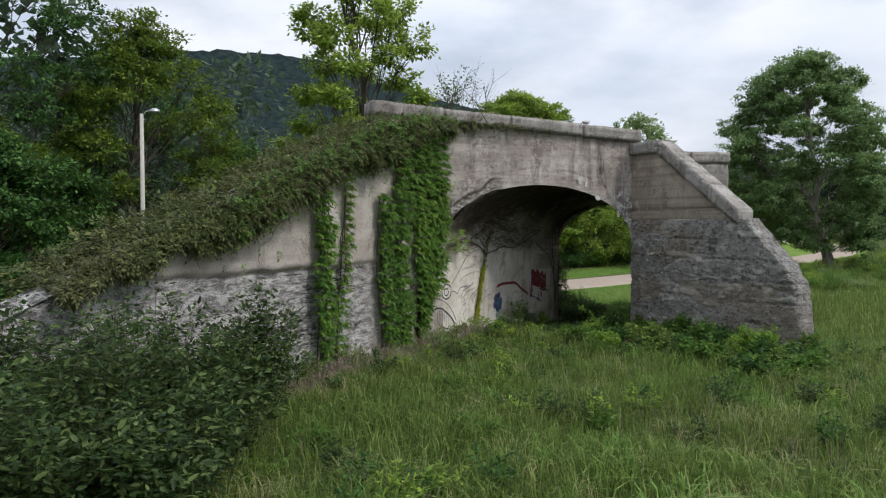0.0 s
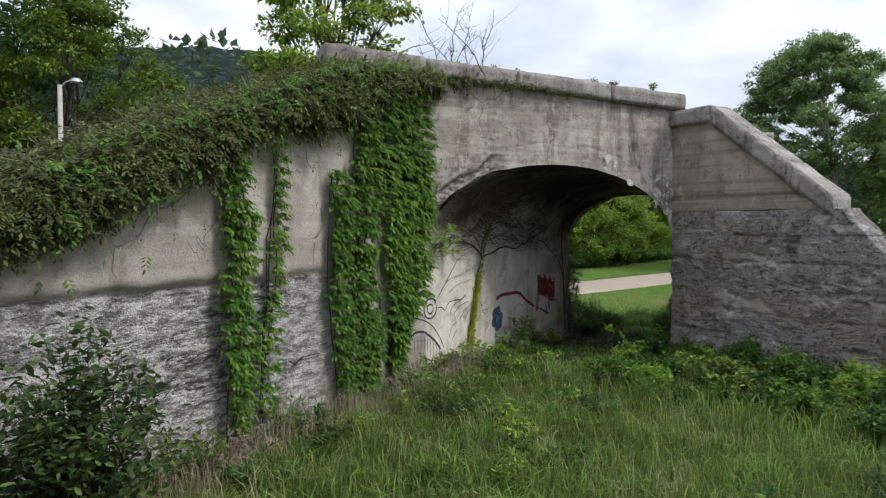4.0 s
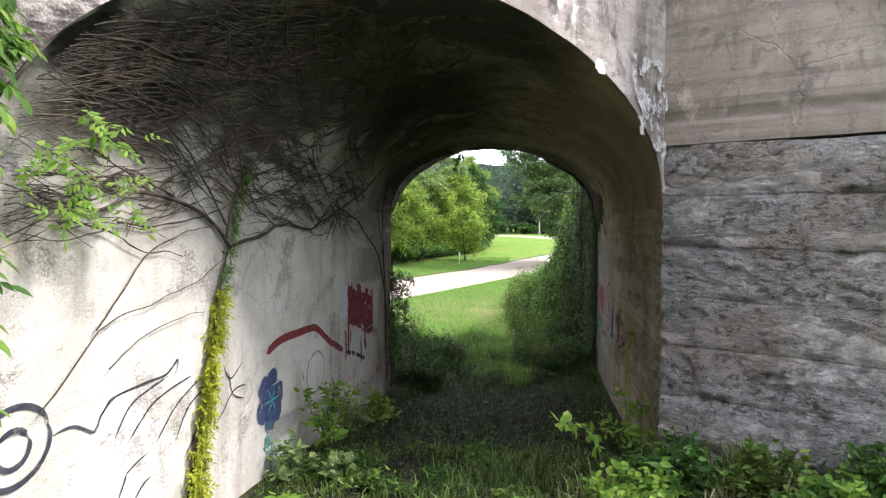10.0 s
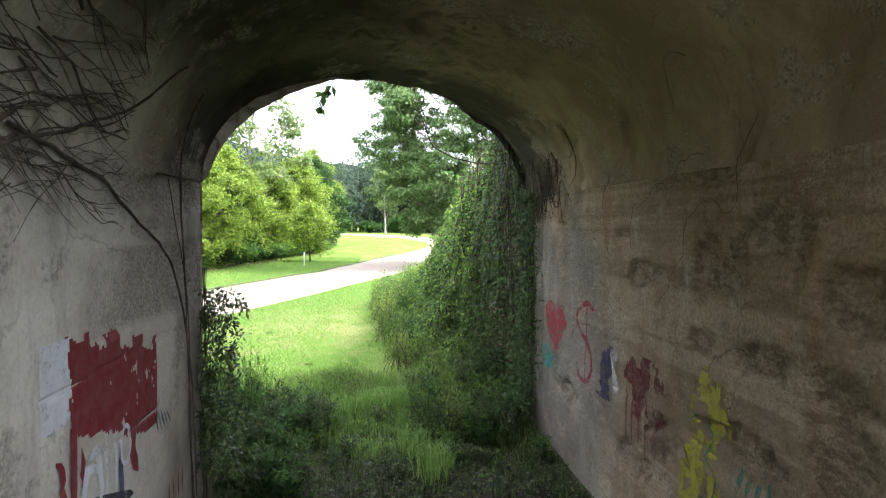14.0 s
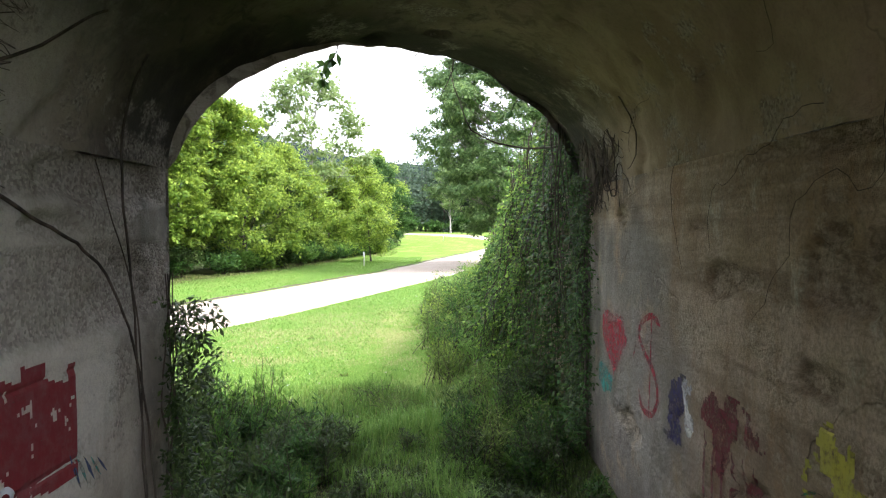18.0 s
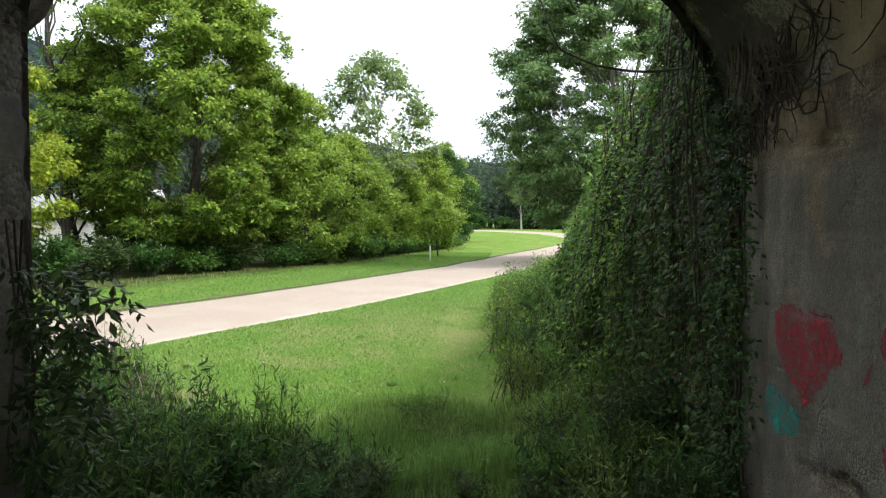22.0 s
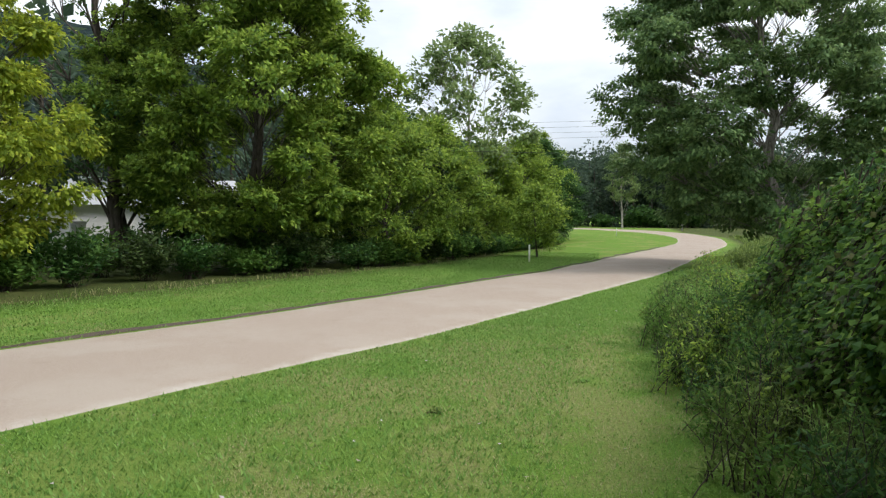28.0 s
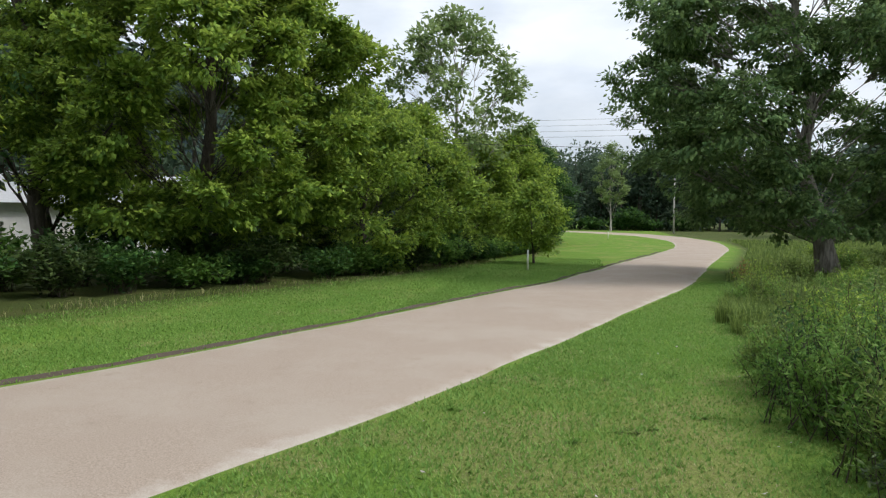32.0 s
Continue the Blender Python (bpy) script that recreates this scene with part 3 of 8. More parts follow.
def ground_material():
    n = Nodes("ground_cover")
    soil, lawn = n.node("ShaderNodeAttribute"), n.node("ShaderNodeAttribute")
    soil.attribute_name, lawn.attribute_name = "soil", "lawn"
    grain = n.noise(14, 6, 0.7)
    patch = n.noise(0.5, 5, 0.6)
    meadow = n.mix(n.ramp(grain, 0.35, 0.7), (0.035, 0.05, 0.014), (0.09, 0.115, 0.03))
    meadow = n.mix(n.ramp(patch, 0.45, 0.7, 0, 0.6), meadow, (0.10, 0.10, 0.035))
    green = n.mix(n.ramp(n.noise(30, 4, 0.7), 0.35, 0.7), (0.078, 0.152, 0.019), (0.155, 0.258, 0.038))
    green = n.mix(n.ramp(n.noise(0.35, 4, 0.6, shift=4), 0.48, 0.64, 0, 0.4), green, (0.22, 0.235, 0.07))
    dry = n.node("ShaderNodeAttribute")
    dry.attribute_name = "dry"
    green = n.mix(n.math("MULTIPLY", dry.outputs["Fac"], 0.4), green, n.mix(n.ramp(n.noise(22, 4, 0.7, shift=5), 0.35, 0.68), (0.13, 0.125, 0.045), (0.36, 0.30, 0.14)))
    earth = n.mix(n.ramp(grain, 0.35, 0.7), (0.022, 0.019, 0.013), (0.062, 0.052, 0.036))
    c = n.mix(lawn.outputs["Fac"], meadow, green)
    c = n.mix(soil.outputs["Fac"], c, earth)
    n.bump(grain, 0.8, 0.05)
    return n.done(c, 0.95, spec=0.1)


ground = put("ground", ground_sheet(), kind="structure", label="meadow and mown lawn with bare earth under the arch", category="ground")
ground.data.materials.append(ground_material())


def road_mesh():
    pts = ROAD_PTS
    tang = unit(np.gradient(pts, axis=0))
    side = np.stack([tang[:, 1], -tang[:, 0]], 1)
    cols = np.linspace(-1, 1, 13)
    wob = fbm(np.stack([pts[:, 0], pts[:, 1], 0 * pts[:, 0]], 1), 0.7, 5, 3, 0.55) * 0.10
    V = []
    for k, c in enumerate(cols):
        w = ROAD_HALF + (wob if c > 0 else -wob)
        p = pts + side * (c * w)[:, None]
        z = ground_z(p[:, 0], p[:, 1]) + 0.055 - 0.045 * c * c - (0.07 if abs(c) == 1 else 0)
        V.append(np.column_stack([p, z]))
    V = np.stack(V, 1).reshape(-1, 3)
    edge = np.tile(np.abs(cols), len(pts))
    return mesh_of("road", V, grid_faces(len(pts), len(cols))[:, ::-1], None, True, {"edge": edge})


def road_material():
    n = Nodes("chip_seal_road")
    stone = n.noise(60, 4, 0.75)
    c = n.mix(n.ramp(stone, 0.3, 0.72), (0.25, 0.197, 0.152), (0.41, 0.338, 0.277))
    c = n.mix(n.ramp(n.noise(0.45, 4, 0.6), 0.42, 0.68, 0, 0.55), c, (0.375, 0.322, 0.265))
    c = n.mix(n.ramp(n.noise(1.6, 6, 0.7, shift=6), 0.6, 0.72, 0, 0.35), c, (0.22, 0.17, 0.13))
    e = n.node("ShaderNodeAttribute")
    e.attribute_name = "edge"
    rim = n.math("ADD", e.outputs["Fac"], n.math("MULTIPLY", n.noise(1.4, 5, 0.7, shift=2), 0.3))
    c = n.mix(n.ramp(rim, 0.94, 1.09, 0.0, 0.62), c, (0.52, 0.48, 0.43))
    n.bump(stone, 0.5, 0.015)
    return n.done(c, 0.9, spec=0.2)


road = put("road", road_mesh(), kind="structure", label="tan chip-seal park road with worn pale edges", category="road")
road.data.materials.append(road_material())



def soil_lip():
    """Dark bared soil along the far side of the road."""
    pts = ROAD_PTS[(ROAD_PTS[:, 1] > 20) & (ROAD_PTS[:, 1] < 100)]
    pts = resample(pts[::3], 0.3)
    tang = unit(np.gradient(pts, axis=0))
    side = np.stack([-tang[:, 1], tang[:, 0]], 1)
    f = fbm(np.column_stack([pts, 0 * pts[:, 0]]), 1.1, 4, 18)
    cols = []
    for q, h in ((-0.10, 0.01), (-0.02, 0.06), (0.07, 0.055), (0.15, -0.02)):
        p = pts + side * (ROAD_HALF - 0.16 + 0.10 * f + q * (0.7 + 0.8 * f))[:, None]
        cols.append(np.column_stack([p, ground_z(p[:, 0], p[:, 1]) + h + 0.02 * f - 0.012]))
    V = np.stack(cols, 1).reshape(-1, 3)
    m = plain("dark_soil", (0.085, 0.065, 0.05), 0.95, 0, 0.5)
    put("road_edge_soil", mesh_of("road_edge_soil", V, grid_faces(len(pts), 4), m), kind="structure", label="thin bared soil lip along the road", category="soil")


soil_lip()

# ---- the arch bridge ----
bridge = empty("arch_bridge", (XM, 24, 0), label="weathered concrete skew arch bridge with vines and graffiti", category="bridge")


def surface(name, P, N, depth, mat, parent, label="", attrs=None):
    """A grid of points P (nu, nv, 3) pushed along N by depth (nu, nv)."""
    nu, nv = P.shape[:2]
    Q = P + N * depth[..., None]
    return put(name, mesh_of(name, Q.reshape(-1, 3), grid_faces(nu, nv), mat, True, attrs), parent, label)


def board_lines(z, lines, width=0.012):
    out = np.zeros_like(z)
    for l in lines:
        out -= np.exp(-((z - l) / width) ** 2)
    return out


def arris_chip(x):
    """How far the arch's front edge is broken away, most on its left half."""
    x = np.asarray(x, float)
    f = fbm(np.stack([x, 0 * x, 0 * x], -1).reshape(-1, 3), 2.3, 5, 28, 0.65).reshape(x.shape)
    return np.clip(f + 0.12, 0, 1) * (0.02 + 0.26 * (1 - smooth01(x, -8.9, -8.1))) * smooth01(x, XL, XL + 0.25) * (1 - smooth01(x, XR - 0.3, XR))


def back_chip(x):
    """The ragged lower edge of the far face."""
    x = np.asarray(x, float)
    f = fbm(np.stack([x, 0 * x, 0 * x], -1).reshape(-1, 3), 1.9, 5, 38, 0.6).reshape(x.shape)
    return 0.08 * f * smooth01(x, XL, XL + 0.3) * (1 - smooth01(x, XR - 0.3, XR))


def front_face():
    us, vs = np.linspace(0, 1, 150), np.linspace(0, 1, 70)
    U, V = np.meshgrid(us, vs, indexing="ij")
    X = XL + (XR - XL) * U
    lo = arch_z(X)
    lo = np.where((U < 0.001) | (U > 0.999), SPRING, lo) + arris_chip(X)
    Z = lo + (face_top(X) - lo) * V
    P = np.stack([X, front_y(X), Z], -1)
    nrm = np.array([1.19, -1, 0]) / math.hypot(1.19, 1)
    flat = P.reshape(-1, 3)
    d = 0.02 * fbm(flat, 1.4, 5, 21) + 0.006 * fbm(flat, 12, 3, 22)
    zz = Z.ravel()
    ring = (zz - lo.ravel())
    d += 0.012 * (1 - smooth01(ring + 0.05 * fbm(flat, 2.0, 3, 27), 0.42, 0.47))                     # raised arch ring
    x = X.ravel()
    chip = (1 - smooth01(ring + 0.30 * fbm(flat, 2.2, 5, 29, 0.6), 0.22, 0.34)) * (1 - smooth01(x + 0.3 * fbm(flat, 1.7, 3, 30), -8.55, -8.15))
    d -= chip * (0.09 + 0.05 * fbm(flat, 7, 4, 32, 0.7))
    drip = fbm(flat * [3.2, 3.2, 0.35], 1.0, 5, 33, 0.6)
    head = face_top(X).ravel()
    # Dark runs below the cornice, blots right of the arch, dark left haunch.
    stain_shade = 0.8 * smooth01(zz, head - 0.9, head) * smooth01(drip, -0.05, 0.25)
    stain_shade += np.exp(-(((x + 5.95) / 0.42) ** 2 + ((zz - 5.25 + 0.75 * (x + 5.95)) / 0.28) ** 2) * 1.2) * smooth01(drip + 0.4, 0.1, 0.5)
    stain_shade += 0.9 * np.exp(-((x + 6.0) / 0.12) ** 2) * smooth01(zz, 5.2, 5.6) + 0.6 * np.exp(-((x + 5.5) / 0.16) ** 2) * (1 - smooth01(zz, 4.4, 5.2))
    stain_shade += 0.95 * (1 - smooth01(x + 0.25 * fbm(flat, 1.4, 4, 35), -9.1, -8.6)) * (1 - smooth01(zz + 0.3 * fbm(flat, 1.6, 3, 36), 4.3, 5.0))
    stain_shade += 0.5 * np.exp(-((ring - 0.47 - 0.06 * fbm(flat, 1.5, 3, 34)) / 0.05) ** 2)
    return surface("front_spandrel_wall", P, nrm, d.reshape(X.shape), FACE, bridge, "stained front wall over the arch", {"stain_shade": np.clip(stain_shade, 0, 1), "raw": chip})


def back_face():
    us, vs = np.linspace(0, 1, 80), np.linspace(0, 1, 30)
    U, V = np.meshgrid(us, vs, indexing="ij")
    X = XL + (XR - XL) * U
    lo = np.where((U < 0.001) | (U > 0.999), SPRING, arch_z(X) - 0.30 + back_chip(X))
    Z = lo + (TOP - lo) * V
    P = np.stack([X, back_y(X), Z], -1)[:, ::-1]
    nrm = np.array([-0.88, 1, 0]) / math.hypot(0.88, 1)
    d = 0.03 * fbm(P.reshape(-1, 3), 1.5, 4, 31).reshape(X.shape)
    return surface("back_spandrel_wall", P, nrm, d, FACE, bridge)


def vault_material():
    """Brown stained concrete that runs into the pale plaster of the wall below."""
    n = Nodes("vault_concrete")
    p = n.node("ShaderNodeAttribute")
    p.attribute_name = "pale"
    big = n.noise(0.9, 6, 0.62, warp=0.5)
    c = n.mix(n.ramp(big, 0.35, 0.66), (0.18, 0.145, 0.10), (0.30, 0.25, 0.18))
    c = n.mix(n.ramp(n.noise(0.6, 5, 0.6, shift=8), 0.48, 0.66, 0, 0.6), c, (0.17, 0.16, 0.085))
    c = n.mix(n.ramp(n.noise(4.5, 8, 0.74, shift=9, warp=0.6), 0.47, 0.62, 0.0, 0.75), c, (0.06, 0.05, 0.038))
    warm = n.node("ShaderNodeAttribute")
    warm.attribute_name = "warm"
    c = n.mix(warm.outputs["Fac"], c, n.mix(n.ramp(n.noise(0.9, 6, 0.65, shift=15, warp=0.3), 0.38, 0.64), (0.27, 0.20, 0.125), (0.44, 0.345, 0.23)))
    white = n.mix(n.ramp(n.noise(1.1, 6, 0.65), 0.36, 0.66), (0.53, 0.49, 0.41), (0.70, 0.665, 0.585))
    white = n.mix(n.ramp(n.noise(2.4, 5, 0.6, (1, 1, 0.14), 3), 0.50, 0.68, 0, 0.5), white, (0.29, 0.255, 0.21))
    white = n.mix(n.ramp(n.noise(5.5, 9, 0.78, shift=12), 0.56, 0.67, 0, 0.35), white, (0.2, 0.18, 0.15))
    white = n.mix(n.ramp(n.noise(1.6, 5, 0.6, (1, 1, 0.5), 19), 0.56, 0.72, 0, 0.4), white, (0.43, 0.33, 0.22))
    # This mask paints shade into the concrete's colour along with its stains.
    stain_shade = n.node("ShaderNodeAttribute")
    stain_shade.attribute_name = "stain_shade"
    c = n.mix(n.math("MULTIPLY", stain_shade.outputs["Fac"], n.ramp(n.noise(2.0, 7, 0.7, shift=6), 0.35, 0.55, 0.55, 0.97)), c, (0.045, 0.041, 0.038))
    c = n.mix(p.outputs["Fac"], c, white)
    c = n.mix(n.math("MULTIPLY", stain_shade.outputs["Fac"], n.ramp(n.noise(2.6, 7, 0.72, shift=36), 0.36, 0.52, 0.3, 0.93)), c, (0.035, 0.033, 0.03))
    tone, dist = aggregate(n)
    where = n.ramp(n.noise(1.1, 6, 0.7, (1, 1, 1.4), 27.0), 0.54, 0.62)
    bared = n.node("ShaderNodeAttribute")
    bared.attribute_name = "raw"
    where = n.math("MAXIMUM", where, bared.outputs["Fac"])
    c = n.mix(n.math("MULTIPLY", where, 0.6), c, n.mix(tone, (0.10, 0.085, 0.07), (0.46, 0.42, 0.36)))
    c = n.mix(n.ramp(n.noise(36, 5, 0.75), 0.42, 0.7, 0, 0.2), c, (0.08, 0.07, 0.055))
    crack = crack_lines(n, 0.55, 0.010, 5.0)
    c = n.mix(n.math("MULTIPLY", crack, 0.3), c, (0.04, 0.035, 0.03))
    h = n.math("ADD", n.noise(13, 7, 0.78), n.math("MULTIPLY", n.noise(80, 3), 0.3))
    h = n.math("SUBTRACT", h, n.math("MULTIPLY", where, n.math("MULTIPLY", dist, 0.6)))
    n.bump(h, 0.7, 0.024)
    return n.done(c, 0.93, spec=0.2)


PASSAGE = vault_material()


def vault():
    a = np.linspace(0, np.pi, 110)
    xs = XM - HALF * np.cos(a)
    zs = SPRING + RISE * np.sin(a)
    vs = np.linspace(0, 1, 190)
    X = np.repeat(xs[:, None], len(vs), 1)
    Z = np.repeat(zs[:, None], len(vs), 1)
    Y = front_y(X) + (back_y(X) - front_y(X)) * vs[None]
    Z = Z - 0.30 * smooth01(Y, 23, 29) * np.sin(a)[:, None]
    Z = Z + arris_chip(X) * (1 - smooth01(Y - front_y(X), 0.0, 0.35)) + back_chip(X) * smooth01(Y - back_y(X), -0.5, 0.0)
    P = np.stack([X, Y, Z], -1)
    N = np.stack([np.cos(a) / HALF, 0 * a, -np.sin(a) / RISE], 1)
    N = np.repeat(unit(N)[:, None], len(vs), 1)
    flat = P.reshape(-1, 3)
    arc = np.repeat((a * 1.9)[:, None], len(vs), 1).ravel()
    d = 0.025 * fbm(flat, 1.1, 5, 41) + 0.006 * fbm(flat, 9, 3, 42)
    d += 0.008 * board_lines(arc % 0.34, [0.17], 0.02)
    d -= 0.05 * smooth01(fbm(flat, 1.8, 4, 47), 0.25, 0.45)
    broken = ((1 - smooth01(Y - front_y(X), 0.15, 0.9)) * (1 - smooth01(a, 0.8, 1.35))[:, None]).ravel()
    d -= broken * (0.10 + 0.18 * fbm(flat, 3.0, 5, 37, 0.65))
    edge = np.minimum(vs, 1 - vs)[None].repeat(len(a), 0).ravel()
    d *= smooth01(edge, 0.0, 0.02)
    flat_y = Y.ravel()
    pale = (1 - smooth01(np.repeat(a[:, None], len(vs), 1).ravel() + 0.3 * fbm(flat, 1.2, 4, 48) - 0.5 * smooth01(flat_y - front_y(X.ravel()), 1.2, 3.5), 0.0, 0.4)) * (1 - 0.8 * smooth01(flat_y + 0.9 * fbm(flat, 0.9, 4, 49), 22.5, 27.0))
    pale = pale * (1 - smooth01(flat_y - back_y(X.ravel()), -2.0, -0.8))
    ang = np.repeat(a[:, None], len(vs), 1).ravel()
    # Darker round the arch and towards both mouths: stains plus painted shade.
    stain_shade = smooth01(ang + 0.35 * fbm(flat, 0.8, 4, 46), 0.15, 0.75) * (1 - smooth01(ang + 0.4 * fbm(flat, 0.8, 4, 46), 1.2, 1.9)) * (1 - smooth01(flat_y, 25, 28))
    return surface("vault", P, N, d.reshape(X.shape), PASSAGE, bridge, "stained vault with painted shade and form-board marks", {"pale": np.maximum(pale, 0.8 * broken * smooth01(fbm(flat, 2.6, 5, 18, 0.65), -0.15, 0.1)), "stain_shade": (1 - 0.75 * broken * smooth01(fbm(flat, 2.6, 5, 18, 0.65), -0.15, 0.1)) * np.maximum(np.maximum(stain_shade * (0.3 + 0.65 * smooth01(flat_y, 21.8, 23.4)), 0.9 * smooth01(flat_y - back_y(X.ravel()) + 0.6 * fbm(flat, 1.1, 4, 40), -1.6 - 1.0 * smooth01(ang, 1.7, 2.2), -0.4 - 0.5 * smooth01(ang, 1.7, 2.2))), smooth01(ang + 0.3 * fbm(flat, 1.1, 4, 43), -0.1, 0.6) * (1 - smooth01(ang, 1.7, 2.3)) * (1 - smooth01(flat_y - front_y(X.ravel()) + 0.8 * fbm(flat, 0.9, 4, 44), 1.2, 2.8))), "warm": (1 - 0.85 * smooth01(flat_y - back_y(X.ravel()) + 0.6 * fbm(flat, 1.1, 4, 39), -2.6, -1.0)) * smooth01(ang + 0.35 * fbm(flat, 0.7, 4, 45), 1.7, 2.5) * 0.9})


WALL_CHIPS = {XL: [(26.2, 3.2, 1.2, 0.3, 0.04), (26.4, 2.4, 0.7, 0.4, 0.03), (25.5, 2.9, 0.5, 0.15, 0.03), (21.5, 0.9, 0.8, 0.2, 0.03), (23.5, 0.8, 0.9, 0.2, 0.03)],
              XR: [(23.3, 1.7, 0.45, 0.5, 0.05), (24.6, 2.6, 0.5, 0.2, 0.04), (25.4, 1.2, 0.5, 0.3, 0.04), (23.9, 2.9, 0.5, 0.3, 0.05), (26.0, 2.5, 0.4, 0.2, 0.03), (24.3, 1.5, 0.9, 0.16, 0.04),
                   (24.89, 2.66, 0.22, 0.26, 0.05), (24.70, 2.86, 0.13, 0.1, 0.05), (24.35, 2.8, 0.2, 0.14, 0.05), (24.85, 2.1, 0.35, 0.14, 0.04), (25.65, 2.54, 0.3, 0.1, 0.03), (26.45, 2.85, 0.3, 0.07, 0.04), (28.6, 2.98, 0.3, 0.12, 0.05), (23.2, 2.55, 0.5, 0.3, 0.05), (24.1, 2.1, 0.4, 0.16, 0.04), (23.3, 2.05, 0.4, 0.2, 0.04), (24.9, 3.3, 0.9, 0.12, 0.03), (28.4, 0.9, 0.7, 0.2, 0.03), (26.2, 0.8, 0.6, 0.2, 0.03)]}
WALL_LINES = {XL: [1.45, 2.0, 2.55, 3.0], XR: [0.8, 1.35, 1.9, 2.45, 2.95]}


def spalled(x, Y, Z):
    """1 where the wall's skin has come off, 0 elsewhere."""
    seed = 51 if x == XL else 61
    Y, Z = np.asarray(Y, float).ravel(), np.asarray(Z, float).ravel()
    flat = np.stack([np.full_like(Y, x), Y, Z], 1)
    f = 0.8 * fbm(flat * [1, 1, 1.6], 5.5, 6, seed + 5, 0.72)
    out = 0 * Y
    for (cy, cz, ry, rz, deep) in WALL_CHIPS[x]:
        out = np.maximum(out, 1 - smooth01(np.hypot((Y - cy) / (0.75 * ry), (Z - cz) / (0.7 * rz)) + f, 0.86, 0.91))
    return out


def raw_band(Y, Z):
    """Courses of bared stones towards the far end of the left wall, with a smooth band between."""
    flat = np.stack([np.full_like(Y, XL), Y, Z], 1)
    f = 0.10 * fbm(flat, 2.2, 5, 311, 0.65)
    low = smooth01(Z + f, 2.16, 2.24) * (1 - smooth01(Z + 0.4 * f, 2.74, 2.78))
    high = smooth01(Z + 0.4 * f, 3.03, 3.07)
    return np.maximum(low, high) * smooth01(Y + 6.0 * f, 24.2, 25.0)


def wall_relief(x, Y, Z):
    """Relief of a passage wall: waves, form-board joints, spalled patches, worn arrises."""
    seed = 51 if x == XL else 61
    y0, y1 = front_y(x), back_y(x)
    Y, Z = np.asarray(Y, float).ravel(), np.asarray(Z, float).ravel()
    flat = np.stack([np.full_like(Y, x), Y, Z], 1)
    d = 0.02 * fbm(flat, 0.9, 5, seed) + 0.004 * fbm(flat, 14, 3, seed + 1)
    wob = 0.04 * fbm(flat * [1, 0.5, 0], 1.0, 3, seed + 2)
    d += 0.012 * board_lines(Z + wob, WALL_LINES[x], 0.015)
    d -= spalled(x, Y, Z) * (0.04 + 0.025 * fbm(flat, 9, 3, seed + 6))
    if x == XL:
        d -= raw_band(Y, Z) * (0.028 + 0.03 * fbm(flat, 8, 4, 312, 0.7))
    edge = smooth01(np.minimum(Y - y0, y1 - Y), 0, 0.3)
    if x == XL:
        edge = np.where(Y < 20, 1.0, edge)
    return d * edge - (1 - edge) * 0.09 * np.clip(np.abs(fbm(flat, 2.6, 5, seed + 3, 0.6)) * 1.6, 0, 1)


def inner_wall(x, name, mat, label):
    y0, y1, z1 = front_y(x), back_y(x), SPRING
    nx = 1 if x == XL else -1
    ys, zs = np.linspace(y0, y1, int((y1 - y0) / 0.05)), np.linspace(-0.4, z1, int((z1 + 0.4) / 0.04))
    Y, Z = np.meshgrid(ys, zs, indexing="ij")
    P = np.stack([np.full_like(Y, x), Y, Z], -1)
    d = wall_relief(x, Y, Z).reshape(Y.shape)
    if nx < 0:
        P, d = P[::-1], d[::-1]
    flat = P.reshape(-1, 3)
    y, z = flat[:, 1], flat[:, 2]
    pale = 1 - 0.45 * smooth01(y + 0.9 * fbm(flat, 0.9, 4, 49), 24.0, 27.0)
    raw = 0.6 * spalled(x, y, z)
    if nx > 0:
        raw = np.maximum(raw, raw_band(y, z))
    if nx < 0:
        raw = np.maximum(raw, 0.8 * (1 - smooth01(y + 0.7 * fbm(flat, 1.5, 5, 58, 0.6), 22.55, 22.75)))
    plaster = smooth01(y + 1.2 * fbm(flat, 0.8, 4, 55), 26.2, 27.6) * (1 - smooth01(z + 0.5 * fbm(flat, 1.0, 3, 56), 2.7, 3.1))
    # Wall tops and far ends go darker: shade painted in with the stains.
    stain_shade = smooth01(z + 0.5 * fbm(flat, 1.1, 4, 57), 2.5, 3.1) * smooth01(y, 24.5, 26.5) * (0.4 if nx > 0 else 0.0)
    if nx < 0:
        stain_shade = np.maximum(0.8 * smooth01(z + 0.7 * fbm(flat, 1.1, 5, 53, 0.6), 2.75, 3.3) * smooth01(y, 26.5, 28.5), 0.45 * smooth01(y + 0.8 * fbm(flat, 1.3, 4, 54), 27.6, 29.6))
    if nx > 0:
        stain_shade = np.maximum(stain_shade, 0.35 * smooth01(z + 0.45 * fbm(flat, 1.3, 5, 50), 2.75, 3.3))
    stain_shade = np.maximum(stain_shade, (0.5 if nx > 0 else 0.85) * smooth01(y + 0.7 * fbm(flat, 1.6, 4, 59), back_y(x) - 1.1, back_y(x) - 0.3))
    return surface(name, P, np.array([nx, 0, 0]), d, mat, bridge, label, {"pale": pale, "raw": raw, "plaster": plaster if nx < 0 else 0 * y, "stain_shade": stain_shade})


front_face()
back_face()
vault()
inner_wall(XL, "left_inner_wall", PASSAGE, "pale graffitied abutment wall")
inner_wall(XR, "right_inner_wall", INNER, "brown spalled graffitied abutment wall")


